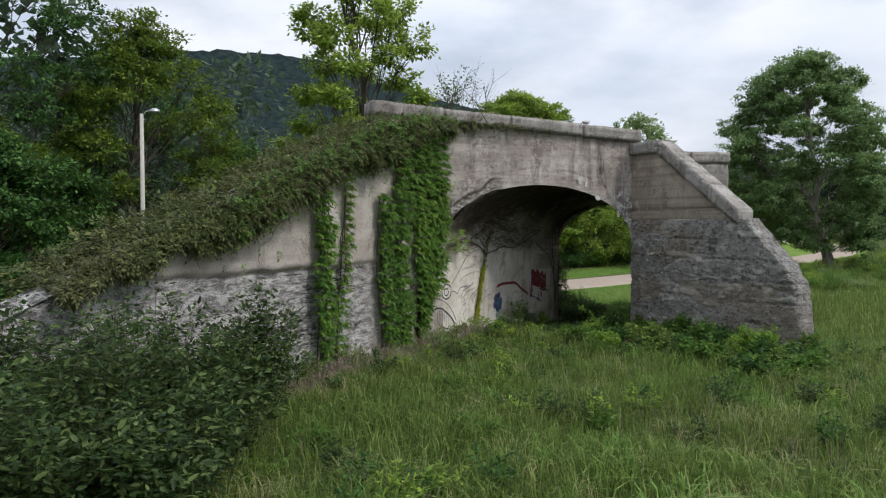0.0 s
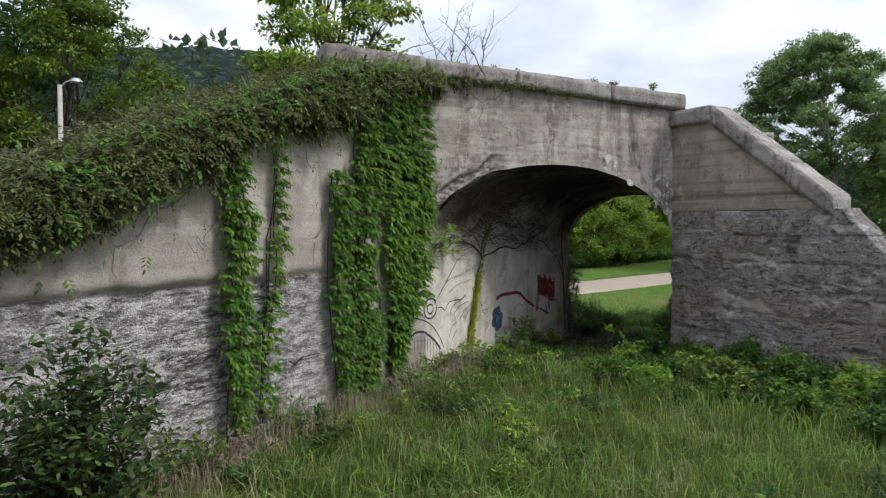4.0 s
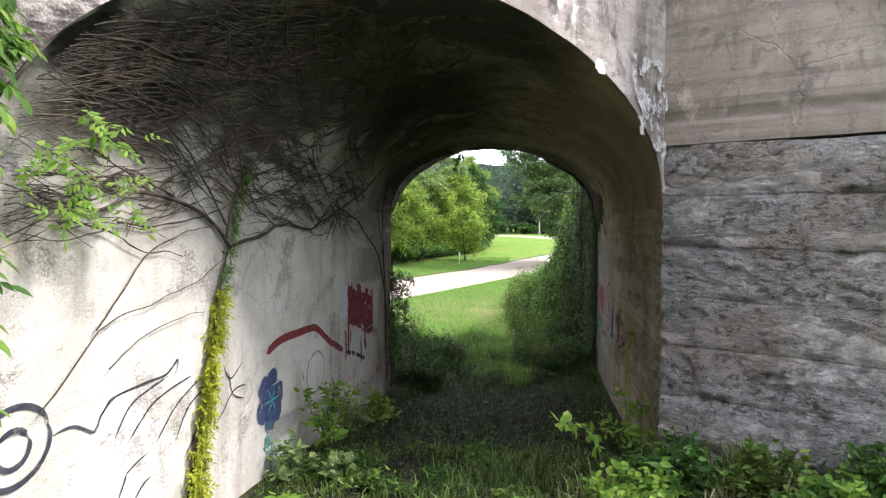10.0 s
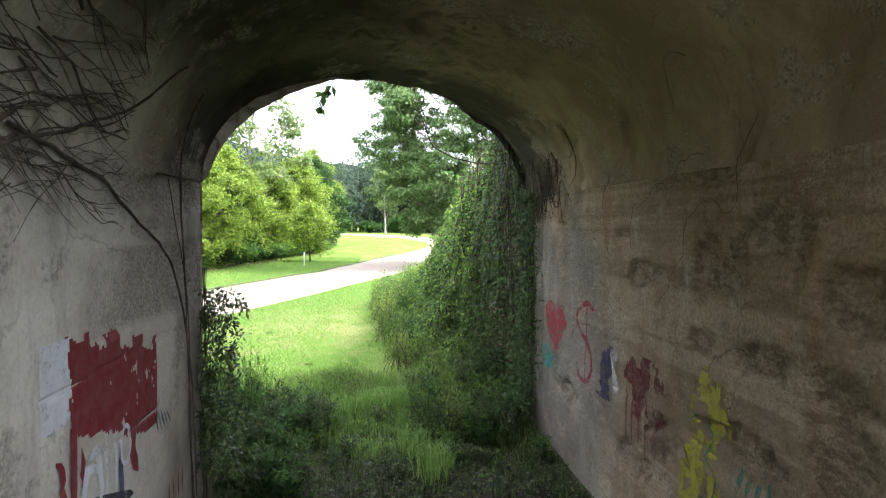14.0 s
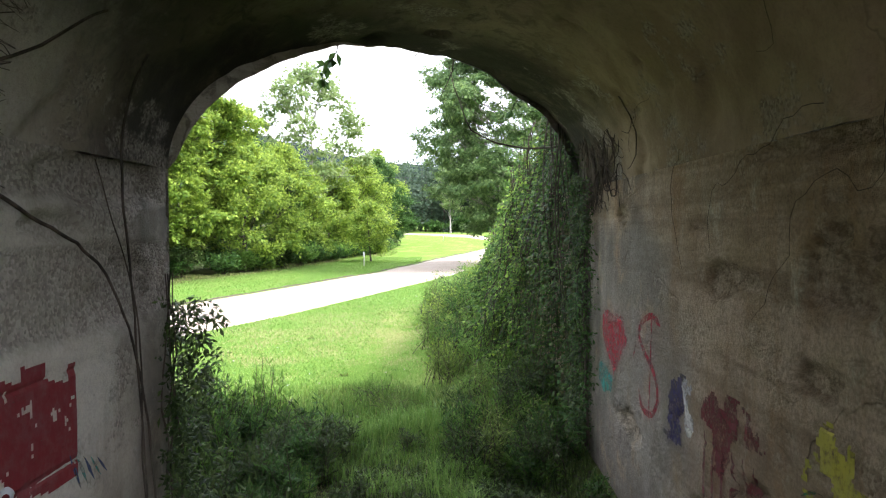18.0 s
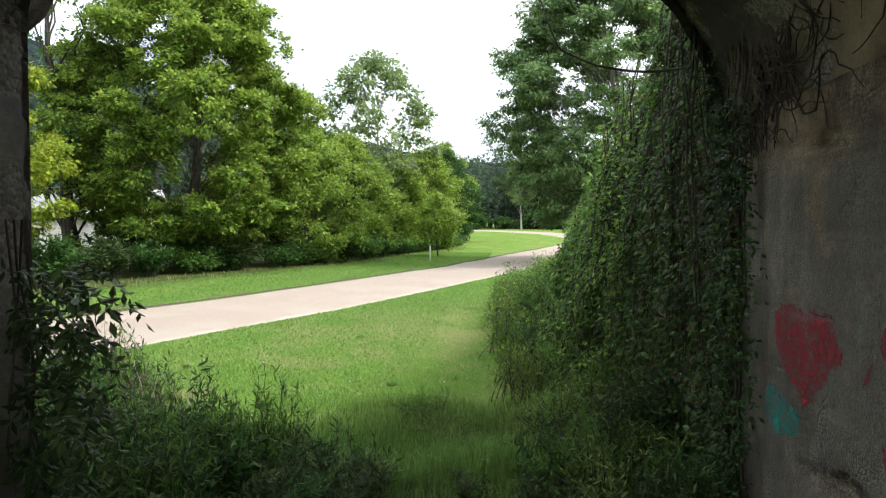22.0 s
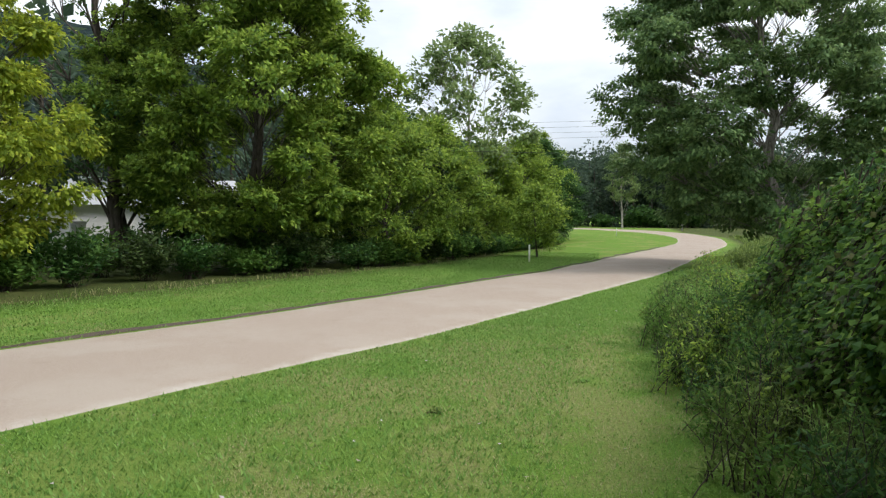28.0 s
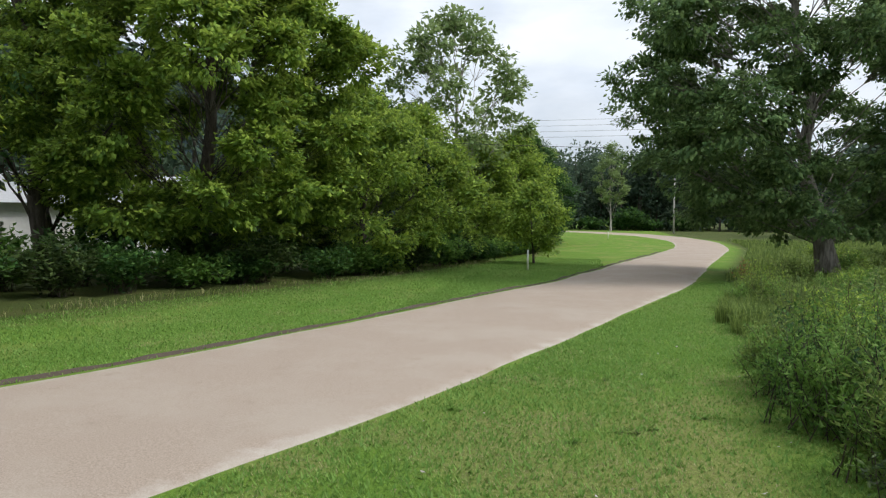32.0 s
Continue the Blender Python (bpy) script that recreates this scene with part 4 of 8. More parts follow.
def left_wing():
    """The long wing in line with the passage wall, its top falling away from the arch."""
    y0, y1 = 3.2, front_y(XL)
    ys, vs = np.linspace(y0, y1, 220), np.linspace(0, 1, 110)
    Y, V = np.meshgrid(ys, vs, indexing="ij")
    top = np.minimum(2.55 + (Y - 5.2) * 0.405, TOP)
    Z = -0.2 + (top + 0.2) * V
    P = np.stack([np.full_like(Y, XL), Y, Z], -1)
    flat = P.reshape(-1, 3)
    y, z = flat[:, 1], flat[:, 2]
    joint = 2.93 + 0.05 * fbm(flat * [0, 1, 0], 1.1, 3, 71)
    worn = (1 - smooth01(z, joint - 0.06, joint + 0.04)) * (1 - smooth01(y, 13.2, 15.0))
    d = 0.02 * fbm(flat, 1.0, 5, 72) + 0.006 * fbm(flat, 11, 3, 73)
    d -= worn * (0.07 + 0.06 * fbm(flat, 2.2, 5, 74, 0.65) + 0.035 * fbm(flat * [1, 0.5, 2.2], 6, 4, 75, 0.7))
    d -= (0.04 + 0.10 * np.clip(fbm(flat * [0, 1, 0.6], 1.6, 5, 77, 0.6) + 0.2, 0, 1)) * np.exp(-((z - joint + 0.05 * fbm(flat, 2.5, 4, 78)) / 0.055) ** 2)
    d += 0.01 * board_lines(z, [1.5, 2.2, 3.7, 4.4, 5.1], 0.012)
    return surface("left_wing_wall", P, np.array([1.0, 0, 0]), d.reshape(Y.shape), None, bridge, "long sloping wing wall, smooth above and eroded below", {"worn": worn})


def left_wing_material():
    n = Nodes("wing_plaster")
    w = n.node("ShaderNodeAttribute")
    w.attribute_name = "worn"
    big = n.noise(0.8, 6, 0.62, warp=0.4)
    c = n.mix(n.ramp(big, 0.36, 0.66), (0.40, 0.355, 0.31), (0.58, 0.535, 0.475))
    c = n.mix(n.ramp(n.noise(2.4, 5, 0.6, (1, 1, 0.14), 3), 0.5, 0.70, 0, 0.5), c, (0.26, 0.22, 0.185))
    c = n.mix(n.ramp(n.noise(4.5, 9, 0.76, shift=14), 0.54, 0.66, 0, 0.45), c, (0.17, 0.15, 0.13))
    c = n.mix(n.ramp(n.noise(1.0, 3, 0.6, (1, 0.12, 5.5), 11), 0.46, 0.6, 0, 0.25), c, (0.26, 0.225, 0.19))
    tone, dist = aggregate(n, 40.0)
    rough = n.mix(n.ramp(n.noise(4.5, 11, 0.85, (1, 0.6, 1.9), 5, 0.2), 0.45, 0.55), (0.12, 0.112, 0.105), (0.62, 0.60, 0.575))
    rough = n.mix(0.25, rough, n.mix(tone, (0.06, 0.056, 0.052), (0.66, 0.65, 0.63)))
    strata = n.noise(4.5, 12, 0.84, (0.4, 0.4, 2.2), 37.0, 0.25)
    band = n.ramp(n.noise(0.9, 5, 0.65, (0.3, 0.3, 2.6), 45), 0.44, 0.58, 0.25, 1.0)
    rough = n.mix(n.math("MULTIPLY", n.math("SUBTRACT", 1.0, n.ramp(strata, 0.45, 0.49)), band), rough, (0.04, 0.037, 0.035))
    c = n.mix(w.outputs["Fac"], c, rough)
    c = n.mix(n.ramp(n.noise(34, 5, 0.75), 0.45, 0.72, 0, 0.5), c, (0.09, 0.08, 0.07))
    crack = crack_lines(n, 0.5, 0.010, 2.0)
    c = n.mix(n.math("MULTIPLY", crack, 0.5), c, (0.05, 0.045, 0.04))
    h = n.math("ADD", n.noise(16, 7, 0.8), n.math("MULTIPLY", n.noise(80, 3), 0.4))
    h = n.math("SUBTRACT", h, n.math("MULTIPLY", w.outputs["Fac"], n.math("MULTIPLY", dist, 0.7)))
    n.bump(n.math("SUBTRACT", h, crack), 0.8, 0.035)
    return n.done(c, 0.93, spec=0.2)



def left_wing_top():
    ys, ws = np.linspace(3.2, 14.95, 160), np.linspace(0, 0.75, 10)
    Y, W = np.meshgrid(ys, ws, indexing="ij")
    Z = np.minimum(2.55 + (Y - 5.2) * 0.405, TOP)
    P = np.stack([XL - 0.02 - W, Y, Z], -1)
    flat = P.reshape(-1, 3)
    d = (0.07 * fbm(flat, 2.0, 5, 76, 0.65)) * smooth01(W.ravel(), 0, 0.1)
    ob = surface("wing_top", P[:, ::-1], np.array([0, 0, 1.0]), d.reshape(Y.shape)[:, ::-1], None, bridge, "crumbled pale wall top", {"worn": np.ones(Y.size)})
    ob.data.materials.append(wing_left.data.materials[0])


wing_left = left_wing()
wing_left.data.materials.append(left_wing_material())
left_wing_top()

# right wing, at a right angle to the front
W0 = np.array([XR, 22.2, 0.0])
WD = unit(np.array([4.81, -3.0, 0.0]))
WN = np.array([WD[1], -WD[0], 0.0])
COURSES = [0.0, 0.75, 1.29, 1.83, 2.37, 2.93, 3.48, 4.02]


def wing_end(z):
    """Length of the stone part of the wing at height z: worn back towards the top."""
    return float(np.interp(z, [0.0, 1.2, 2.0, 2.84, 3.3, 3.76, 4.05, 4.3], [5.72, 5.66, 5.6, 5.3, 4.8, 4.35, 4.1, 3.9]))


def wing_course(z0, z1, k):
    ns, nz = 230, 24
    s, v = np.linspace(0, 1, ns), np.linspace(0, 1, nz)
    S, V = np.meshgrid(s, v, indexing="ij")
    Z = z0 + 0.002 + (z1 - z0 - 0.004) * V
    L = np.interp(Z, [0.0, 1.2, 2.0, 2.84, 3.3, 3.76, 4.05, 4.3], [5.72, 5.66, 5.6, 5.3, 4.8, 4.35, 4.1, 3.9])
    L = L + 0.10 * fbm(np.stack([0 * Z.ravel(), 0 * Z.ravel(), Z.ravel()], 1), 3.0, 4, 80).reshape(Z.shape)
    D = S * L
    P = W0 + D[..., None] * WD + np.stack([0 * Z, 0 * Z, Z], -1)
    flat = P.reshape(-1, 3)
    d = 0.035 + 0.03 * fbm(flat * [1, 1, 1.2], 1.3, 5, 81, 0.6) + 0.055 * fbm(flat * [1, 1, 1.8], 6, 5, 82, 0.75) * (0.35 + smooth01(fbm(flat * [1, 1, 1.6], 0.9, 4, 87), -0.1, 0.3))
    lip = np.minimum(V, 1 - V).ravel()
    d -= (1 - smooth01(D.ravel() + 0.25 * fbm(flat, 2.0, 4, 88), 0.15, 0.55)) * (0.035 + 0.09 * fbm(flat, 7, 5, 89, 0.7))
    d -= 0.10 * (1 - smooth01(lip, 0.0, 0.16)) * np.clip(1.6 * fbm(flat, 1.4, 5, 83, 0.6) + 0.12, 0, 1)
    d -= 0.03 * np.clip(fbm(flat * [1, 1, 1.3], 4.5, 4, 85, 0.7), 0, 1)
    d -= 0.06 * smooth01(fbm(flat * [1, 1, 2], 1.6, 4, 84 + k), 0.30, 0.5)
    wave = 0.05 * fbm(np.stack([D.ravel(), np.full(D.size, z0), 0 * D.ravel()], 1), 0.9, 5, 86, 0.55) * (1 - V.ravel()) + 0.05 * fbm(np.stack([D.ravel(), np.full(D.size, z1), 0 * D.ravel()], 1), 0.9, 5, 86, 0.55) * V.ravel()
    P = P + np.array([0, 0, 1.0]) * wave.reshape(S.shape)[..., None]
    d = d.reshape(S.shape)
    face = P + WN * d[..., None]
    back = P - WN * 0.62
    # front, top, bottom, end and back as one closed block
    ring = np.concatenate([face, back[:, ::-1]], 1)
    n = ring.shape[1]
    verts = ring.reshape(-1, 3)
    i, j = np.meshgrid(np.arange(ns - 1), np.arange(n), indexing="ij")
    jn = (j + 1) % n
    f = np.stack([i * n + j, (i + 1) * n + j, (i + 1) * n + jn, i * n + jn], -1).reshape(-1, 4)
    last = (ns - 1) * n
    cap = np.array([[last + q, last + n - 1 - q, last + n - 2 - q, last + q + 1] for q in range(nz - 1)])
    put("concrete_course", mesh_of("concrete_course", verts, np.concatenate([f, cap, cap[:, ::-1] - last]), ROUGH, True), bridge)


for k in range(len(COURSES) - 1):
    wing_course(COURSES[k], COURSES[k + 1], k)


def wing_upper():
    s = np.linspace(0, 3.95, 110)
    top = np.interp(s, [0, 1.1, 3.95], [6.1, 6.1, 4.06])
    vs = np.linspace(0, 1, 36)
    S, V = np.meshgrid(s, vs, indexing="ij")
    Z = 4.03 + (top[:, None] - 4.03) * V
    P = W0 + S[..., None] * WD + np.stack([0 * Z, 0 * Z, Z], -1)
    flat = P.reshape(-1, 3)
    d = 0.015 * fbm(flat, 1.3, 5, 91) + 0.005 * fbm(flat, 12, 3, 92) + 0.012 * board_lines(Z.ravel(), [4.95, 5.5], 0.012) + 0.045 * board_lines(Z.ravel() + 0.02 * fbm(flat * [1, 1, 0], 2.0, 3, 93), [4.33], 0.02)
    surface("upper_wing_wall", P, WN, d.reshape(S.shape), WING, bridge, "smooth grey upper wing wall")
    o = [Vector(W0 - WN * 0.06 + [0, 0, 4.03]), Vector(W0 + WD * 3.9 - WN * 0.06 + [0, 0, 4.03]), Vector(W0 + WD * 1.1 - WN * 0.06 + [0, 0, 6.05]), Vector(W0 - WN * 0.06 + [0, 0, 6.05])]
    part("wing_core", prism_bm(o, Vector(-WN * 0.5)), WING, bridge)


wing_upper()


def worn_block(name, outline, depth_vec, mat, seed, parent, label="", cut=0.09, rough=0.022, bevel=0.025):
    """A long block: prism with bevelled edges, cut fine and worn by noise."""
    bm = prism_bm(outline, depth_vec)
    bmesh.ops.recalc_face_normals(bm, faces=bm.faces)
    bmesh.ops.bevel(bm, geom=list(bm.edges), offset=bevel, segments=2, affect="EDGES")
    for _ in range(5):
        longest = [e for e in bm.edges if e.calc_length() > cut * 1.6]
        if not longest:
            break
        bmesh.ops.subdivide_edges(bm, edges=longest, cuts=1, use_grid_fill=True)
    bmesh.ops.triangulate(bm, faces=[f for f in bm.faces if len(f.verts) > 4])
    bm.normal_update()
    co = np.array([v.co for v in bm.verts])
    d = rough * fbm(co, 2.2, 4, seed) * 1.6 + rough * 0.5 * fbm(co, 11, 3, seed + 1)
    for v, a in zip(bm.verts, d):
        v.co += v.normal * float(a)
    return part(name, bm, mat, parent, label, True)


def strip_block(name, a, b, za, zb, thick, out, back, nrm, seed, mat=COPE, label=""):
    """A coping or cornice length from a to b, top heights za and zb."""
    a, b, nrm = np.array(a, float), np.array(b, float), np.array(nrm, float)
    o = [a + nrm * out + [0, 0, za - thick], b + nrm * out + [0, 0, zb - thick], b + nrm * out + [0, 0, zb], a + nrm * out + [0, 0, za]]
    return worn_block(name, [Vector(p) for p in o], Vector(-nrm * (out + back)), mat, seed, bridge, label)


FN = np.array([1.19, -1, 0]) / math.hypot(1.19, 1)
FD = np.array([1, 1.19, 0]) / math.hypot(1.19, 1)
corner = np.array([XR, 22.2, 0])
LEN = (XR - XL) * math.hypot(1.19, 1)
cuts = [0.28, -1.85, -4.3, -6.4, -8.5]
for k in range(len(cuts) - 1):
    za, zb = 6.84 - 0.043 * cuts[k + 1], 6.84 - 0.043 * cuts[k]
    strip_block("cornice_block", corner + FD * (cuts[k + 1] + 0.006), corner + FD * (cuts[k] - 0.006), za + 0.012 * (k % 2), zb + 0.012 * (k % 2), 0.38, 0.13, 0.6, FN, 100 + k)
strip_block("parapet_base", corner + FD * -8.42, corner + FD * -6.46, 6.80, 6.73, 2.2, 0.02, 0.5, FN, 106)
strip_block("coping_block", W0 + WD * -0.05, W0 + WD * 1.14, 6.42, 6.42, 0.38, 0.11, 0.55, WN, 110)
for k, (s0, s1) in enumerate([(1.15, 2.05), (2.06, 3.0), (3.01, 3.98)]):
    strip_block("coping_block", W0 + WD * s0, W0 + WD * s1, 6.42 - (s0 - 1.14) * 0.757, 6.42 - (s1 - 1.14) * 0.757, 0.44, 0.11, 0.55, WN, 111 + k)
# the low wall on the far edge of the deck
BN = np.array([-0.88, 1, 0]) / math.hypot(0.88, 1)
BD = np.array([1, 0.88, 0]) / math.hypot(0.88, 1)
bc = np.array([XR, 30.8, 0])
bcuts = [1.95, 0.1, -1.9, -3.9, -5.4]
for k in range(len(bcuts) - 1):
    strip_block("cornice_block", bc + BD * (bcuts[k + 1] + 0.006), bc + BD * (bcuts[k] - 0.006), 6.93, 6.93, 0.45, 0.13, 0.6, BN, 120 + k)


def far_stub():
    """The end of the far parapet, standing above the wing."""
    a, b = bc + BD * 0.12, bc + BD * 1.93
    worn_block("parapet_end", [Vector(p) for p in (a + BN * 0.08 + [0, 0, 4.2], b + BN * 0.08 + [0, 0, 4.2], b + BN * 0.08 + [0, 0, 6.47], a + BN * 0.08 + [0, 0, 6.47])], Vector(-BN * 0.62), COPE, 131, bridge)


far_stub()


def deck():
    a = [Vector((XL - 0.6, front_y(XL - 0.6) + 0.4, 6.45)), Vector((XR + 0.3, front_y(XR + 0.3) + 0.45, 6.45)), Vector((XR + 0.3, back_y(XR + 0.3) - 0.4, 6.45)), Vector((XL - 0.6, back_y(XL - 0.6) - 0.4, 6.45))]
    part("deck_fill", prism_bm(a, Vector((0, 0, -1.0))), ROUGH, bridge)
    # masonry behind the passage walls
    r = [Vector((XR + 0.1, 22.9, -0.3)), Vector((XR + 0.9, 23.0, -0.3)), Vector((XR + 0.9, 31.2, -0.3)), Vector((XR + 0.1, 30.7, -0.3))]
    part("abutment_core", prism_bm(r, Vector((0, 0, 6.3))), ROUGH, bridge)
    l = [Vector((XL - 0.1, 4.0, -0.3)), Vector((XL - 0.1, 27.1, -0.3)), Vector((XL - 0.9, 26.6, -0.3)), Vector((XL - 0.9, 4.0, -0.3))]
    part("abutment_core", prism_bm(l, Vector((0, 0, 2.4))), ROUGH, bridge)
    u = [Vector((XL - 0.1, 13.5, 2.2)), Vector((XL - 0.1, 27.1, 2.2)), Vector((XL - 0.9, 26.6, 2.2)), Vector((XL - 0.9, 13.5, 2.2))]
    part("abutment_core", prism_bm(u, Vector((0, 0, 3.6))), ROUGH, bridge)


deck()


def right_back_wing():
    """The wing in line with the passage wall on the far side, its top falling away."""
    y0, y1 = back_y(XR), 43.0
    ys, vs = np.linspace(y0, y1, 150), np.linspace(0, 1, 60)
    Y, V = np.meshgrid(ys, vs, indexing="ij")
    top = np.interp(Y, [30.8, 31.5, 33.4, 36.5, 43.0], [6.5, 6.3, 4.5, 3.6, 2.2])
    Z = -0.3 + (top + 0.3) * V
    P = np.stack([np.full_like(Y, XR), Y, Z], -1)[::-1]
    d = 0.03 * fbm(P.reshape(-1, 3), 1.1, 5, 131)
    surface("right_back_wing_wall", P, np.array([-1.0, 0, 0]), d.reshape(Y.shape), INNER, bridge, "wing wall under a curtain of vines")
    o = [Vector((XR + 0.05, 30.9, -0.3)), Vector((XR + 0.05, 43, -0.3)), Vector((XR + 0.05, 43, 2.1)), Vector((XR + 0.05, 36.5, 3.5)), Vector((XR + 0.05, 33.4, 4.4)), Vector((XR + 0.05, 31.5, 6.2)), Vector((XR + 0.05, 30.9, 6.4))]
    part("wing_core", prism_bm(o, Vector((0.6, 0, 0))), ROUGH, bridge)


right_back_wing()
lw = np.array([XL, back_y(XL), 0.0])
ld = unit(np.array([-4.81, 3.9, 0.0]))
ln = np.array([-ld[1], ld[0], 0.0])
o = [lw + [0, 0, -0.3], lw + ld * 5.6 + [0, 0, -0.3], lw + ld * 5.3 + [0, 0, 2.6], lw + ld * 1.2 + [0, 0, 6.0], lw + [0, 0, 6.0]]
part("left_back_wing_wall", prism_bm([Vector(p) for p in o], Vector((-0.45, -0.4, 0))), ROUGH, bridge)

# ---- trees ----
def limb(start, end, rise, n=7, wob=0.12, seed=0):
    start, end = np.asarray(start, float), np.asarray(end, float)
    t = np.linspace(0, 1, n)[:, None]
    p = start + (end - start) * t
    p[:, 2] += rise * np.sin(np.pi * t[:, 0])
    j = fbm(np.column_stack([t[:, 0] * 3 + seed * 7.3, np.full(n, seed * 1.7), np.zeros(n)]), 1, 2, seed)
    k = fbm(np.column_stack([t[:, 0] * 3 + seed * 3.1, np.full(n, seed * 2.9), np.ones(n)]), 1, 2, seed + 5)
    w = wob * np.linalg.norm(end - start) * np.sin(np.pi * t[:, 0])
    p[:, 0] += w * j
    p[:, 1] += w * k
    return p


def make_tree(name, at, height, radius, clumps, mat, bark_mat=BARK, base=0.25, tips=16, per_tip=26, leaf=0.22, trunk=0.25, shape=0.9, seed=1,
              clump=0.30, spread=0.34, droop=0.3, label="", category="tree", group="", thin=1.0, upward=0.2, flat=0.62, low=(0.12, 0.16), lean=(0.0, 0.0)):
    """Trunk, limbs to each clump of the crown, twigs and leaves. base: where the crown begins, as a share of the height."""
    r = np.random.default_rng(seed)
    x0, y0 = at
    z0 = float(ground_z(np.array([x0]), np.array([y0]))[0]) - 0.1
    root = np.array([x0, y0, z0])
    wood = Bag()
    top = root + [lean[0] + 0.04 * height * r.normal(), lean[1] + 0.04 * height * r.normal(), height * 0.9]
    spine = limb(root, top, 0, 12, 0.06, seed)
    wood.tube(spine, np.linspace(trunk, trunk * 0.12, 12) * (1 + 0.6 * np.exp(-np.linspace(0, 12, 12))), 9)
    A, D, N, S = [], [], [], []
    for c in range(clumps):
        # a place in the crown's envelope, favouring its outside
        h = base + (1 - base) * ((c + r.random()) / clumps)
        q = (h - base) / (1 - base)
        env = radius * (np.sin(np.pi * min(1, (q * 0.86 + 0.14))) ** shape)
        ang = c * 2.399 + r.normal() * 0.3
        rr = env * (0.45 + 0.55 * r.random() ** 0.5)
        centre = root + [rr * np.cos(ang) + lean[0] * min(1.0, 2.0 * h), rr * np.sin(ang) + lean[1] * min(1.0, 2.0 * h), height * h]
        start = spine[min(11, max(1, int(11 * max(0.06, h - low[0] - low[1] * rr / max(radius, 0.1)))))]
        path = limb(start, centre, upward * rr * 0.3, 7, 0.12, seed * 31 + c)
        wood.tube(path, np.linspace(trunk * 0.17, trunk * 0.04, 7) * min(1.0, 55.0 / clumps), 5)
        size = radius * clump * (0.7 + 0.6 * r.random())
        t = r.normal(size=(tips, 3))
        t = unit(t) * size * (0.55 + 0.55 * r.random((tips, 1)))
        t[:, 2] *= flat
        ends = centre + t
        for e in ends[::2]:
            wood.tube(limb(path[4], e, 0.1, 4, 0.1, int(r.integers(999))), np.array([0.07, 0.05, 0.035, 0.02]) * trunk * min(1.0, 55.0 / clumps), 3)
        k = max(1, int(per_tip * thin))
        a = np.repeat(ends, k, 0) + r.normal(size=(tips * k, 3)) * spread * [0.78, 0.78, 0.42]
        out = a - centre
        A.append(a)
        D.append(unit(out) + r.normal(size=a.shape) * 0.6 + [0, 0, -droop])
        N.append(np.array([0, 0, 1.1]) + 0.6 * unit(out) + r.normal(size=a.shape) * 0.4)
        S.append(leaf * (0.7 + 0.75 * r.random(len(a))))
    tree = empty(name, tuple(root), label=label, category=category, group=group)
    put("trunk", wood.mesh("trunk", bark_mat), tree)
    A, D, N, S = np.concatenate(A), np.concatenate(D), np.concatenate(N), np.concatenate(S)
    keep = A[:, 2] > z0 + 0.15
    put("crown", leaves("crown", A[keep], D[keep], N[keep], S[keep], S[keep] * 0.62, mat), tree)
    return tree


make_tree("broadleaf_tree", (-25.5, 61.5), 15.8, 6.7, 130, MAPLE, base=0.13, tips=20, per_tip=76, leaf=0.20, trunk=0.36, seed=3, shape=0.5, clump=0.185, spread=0.27, label="large full-crowned broadleaf tree beside the road")
make_tree("yellow_green_tree", (-28.8, 48.6), 10.8, 4.1, 40, YELLOW, base=0.14, tips=18, per_tip=66, leaf=0.175, trunk=0.22, seed=4, droop=0.8, spread=0.26, clump=0.26, label="yellow-green tree with drooping leafy boughs")
make_tree("bare_tree", (-31.0, 60.0), 18.0, 5.5, 26, DEEP, base=0.25, tips=14, per_tip=7, leaf=0.24, trunk=0.40, seed=5, label="half-bare tree with a vine-clad trunk")
make_tree("thin_tree", (-19.0, 83.0), 16.8, 4.7, 30, PALE_LEAF, bark_mat=PALE_BARK, base=0.34, tips=14, per_tip=20, leaf=0.34, trunk=0.20, seed=6, label="thin pale tree with an open crown")
# A broad-crowned leafy tree, not a conifer.
make_tree("leaning_tree", (0.7, 69.6), 18.6, 6.6, 96, GREY_LEAF, bark_mat=GREY_BARK, base=0.13, tips=21, per_tip=78, leaf=0.20, trunk=0.38, seed=7, shape=0.55, clump=0.23, upward=0.15, low=(0.05, 0.10), flat=0.55, spread=0.30, droop=0.7, lean=(-2.4, 0.0), label="tall grey-green tree with hanging boughs and a leaning trunk")
make_tree("young_tree", (-12.9, 76.5), 4.6, 1.5, 16, MAPLE, base=0.25, tips=12, per_tip=26, leaf=0.2, trunk=0.06, seed=8, label="young staked tree on the roadside lawn")
make_tree("birch_tree", (-5.8, 160.0), 15.0, 2.6, 22, PALE_LEAF, bark_mat=PALE_BARK, base=0.35, tips=12, per_tip=22, leaf=0.3, trunk=0.14, seed=9, label="slim tree with a pale trunk before the wood")
for k, (x, y, h, r, m) in enumerate([(-20.5, 68, 8.5, 4.2, MAPLE), (-19.8, 76, 9.0, 4.0, MAPLE), (-17.5, 84, 8.0, 3.6, MAPLE), (-23.5, 78, 10.0, 4.5, DEEP), (-16.0, 92, 9.5, 3.8, MAPLE), (-15.5, 110, 11, 4.0, DEEP), (-17.0, 122, 13, 4.5, MAPLE)]):
    make_tree("roadside_tree", (x, y), h, r, 44, m, base=0.05, tips=16, per_tip=38, leaf=0.21, trunk=0.15, seed=20 + k, clump=0.22, label="bushy green roadside tree", group="roadside trees")
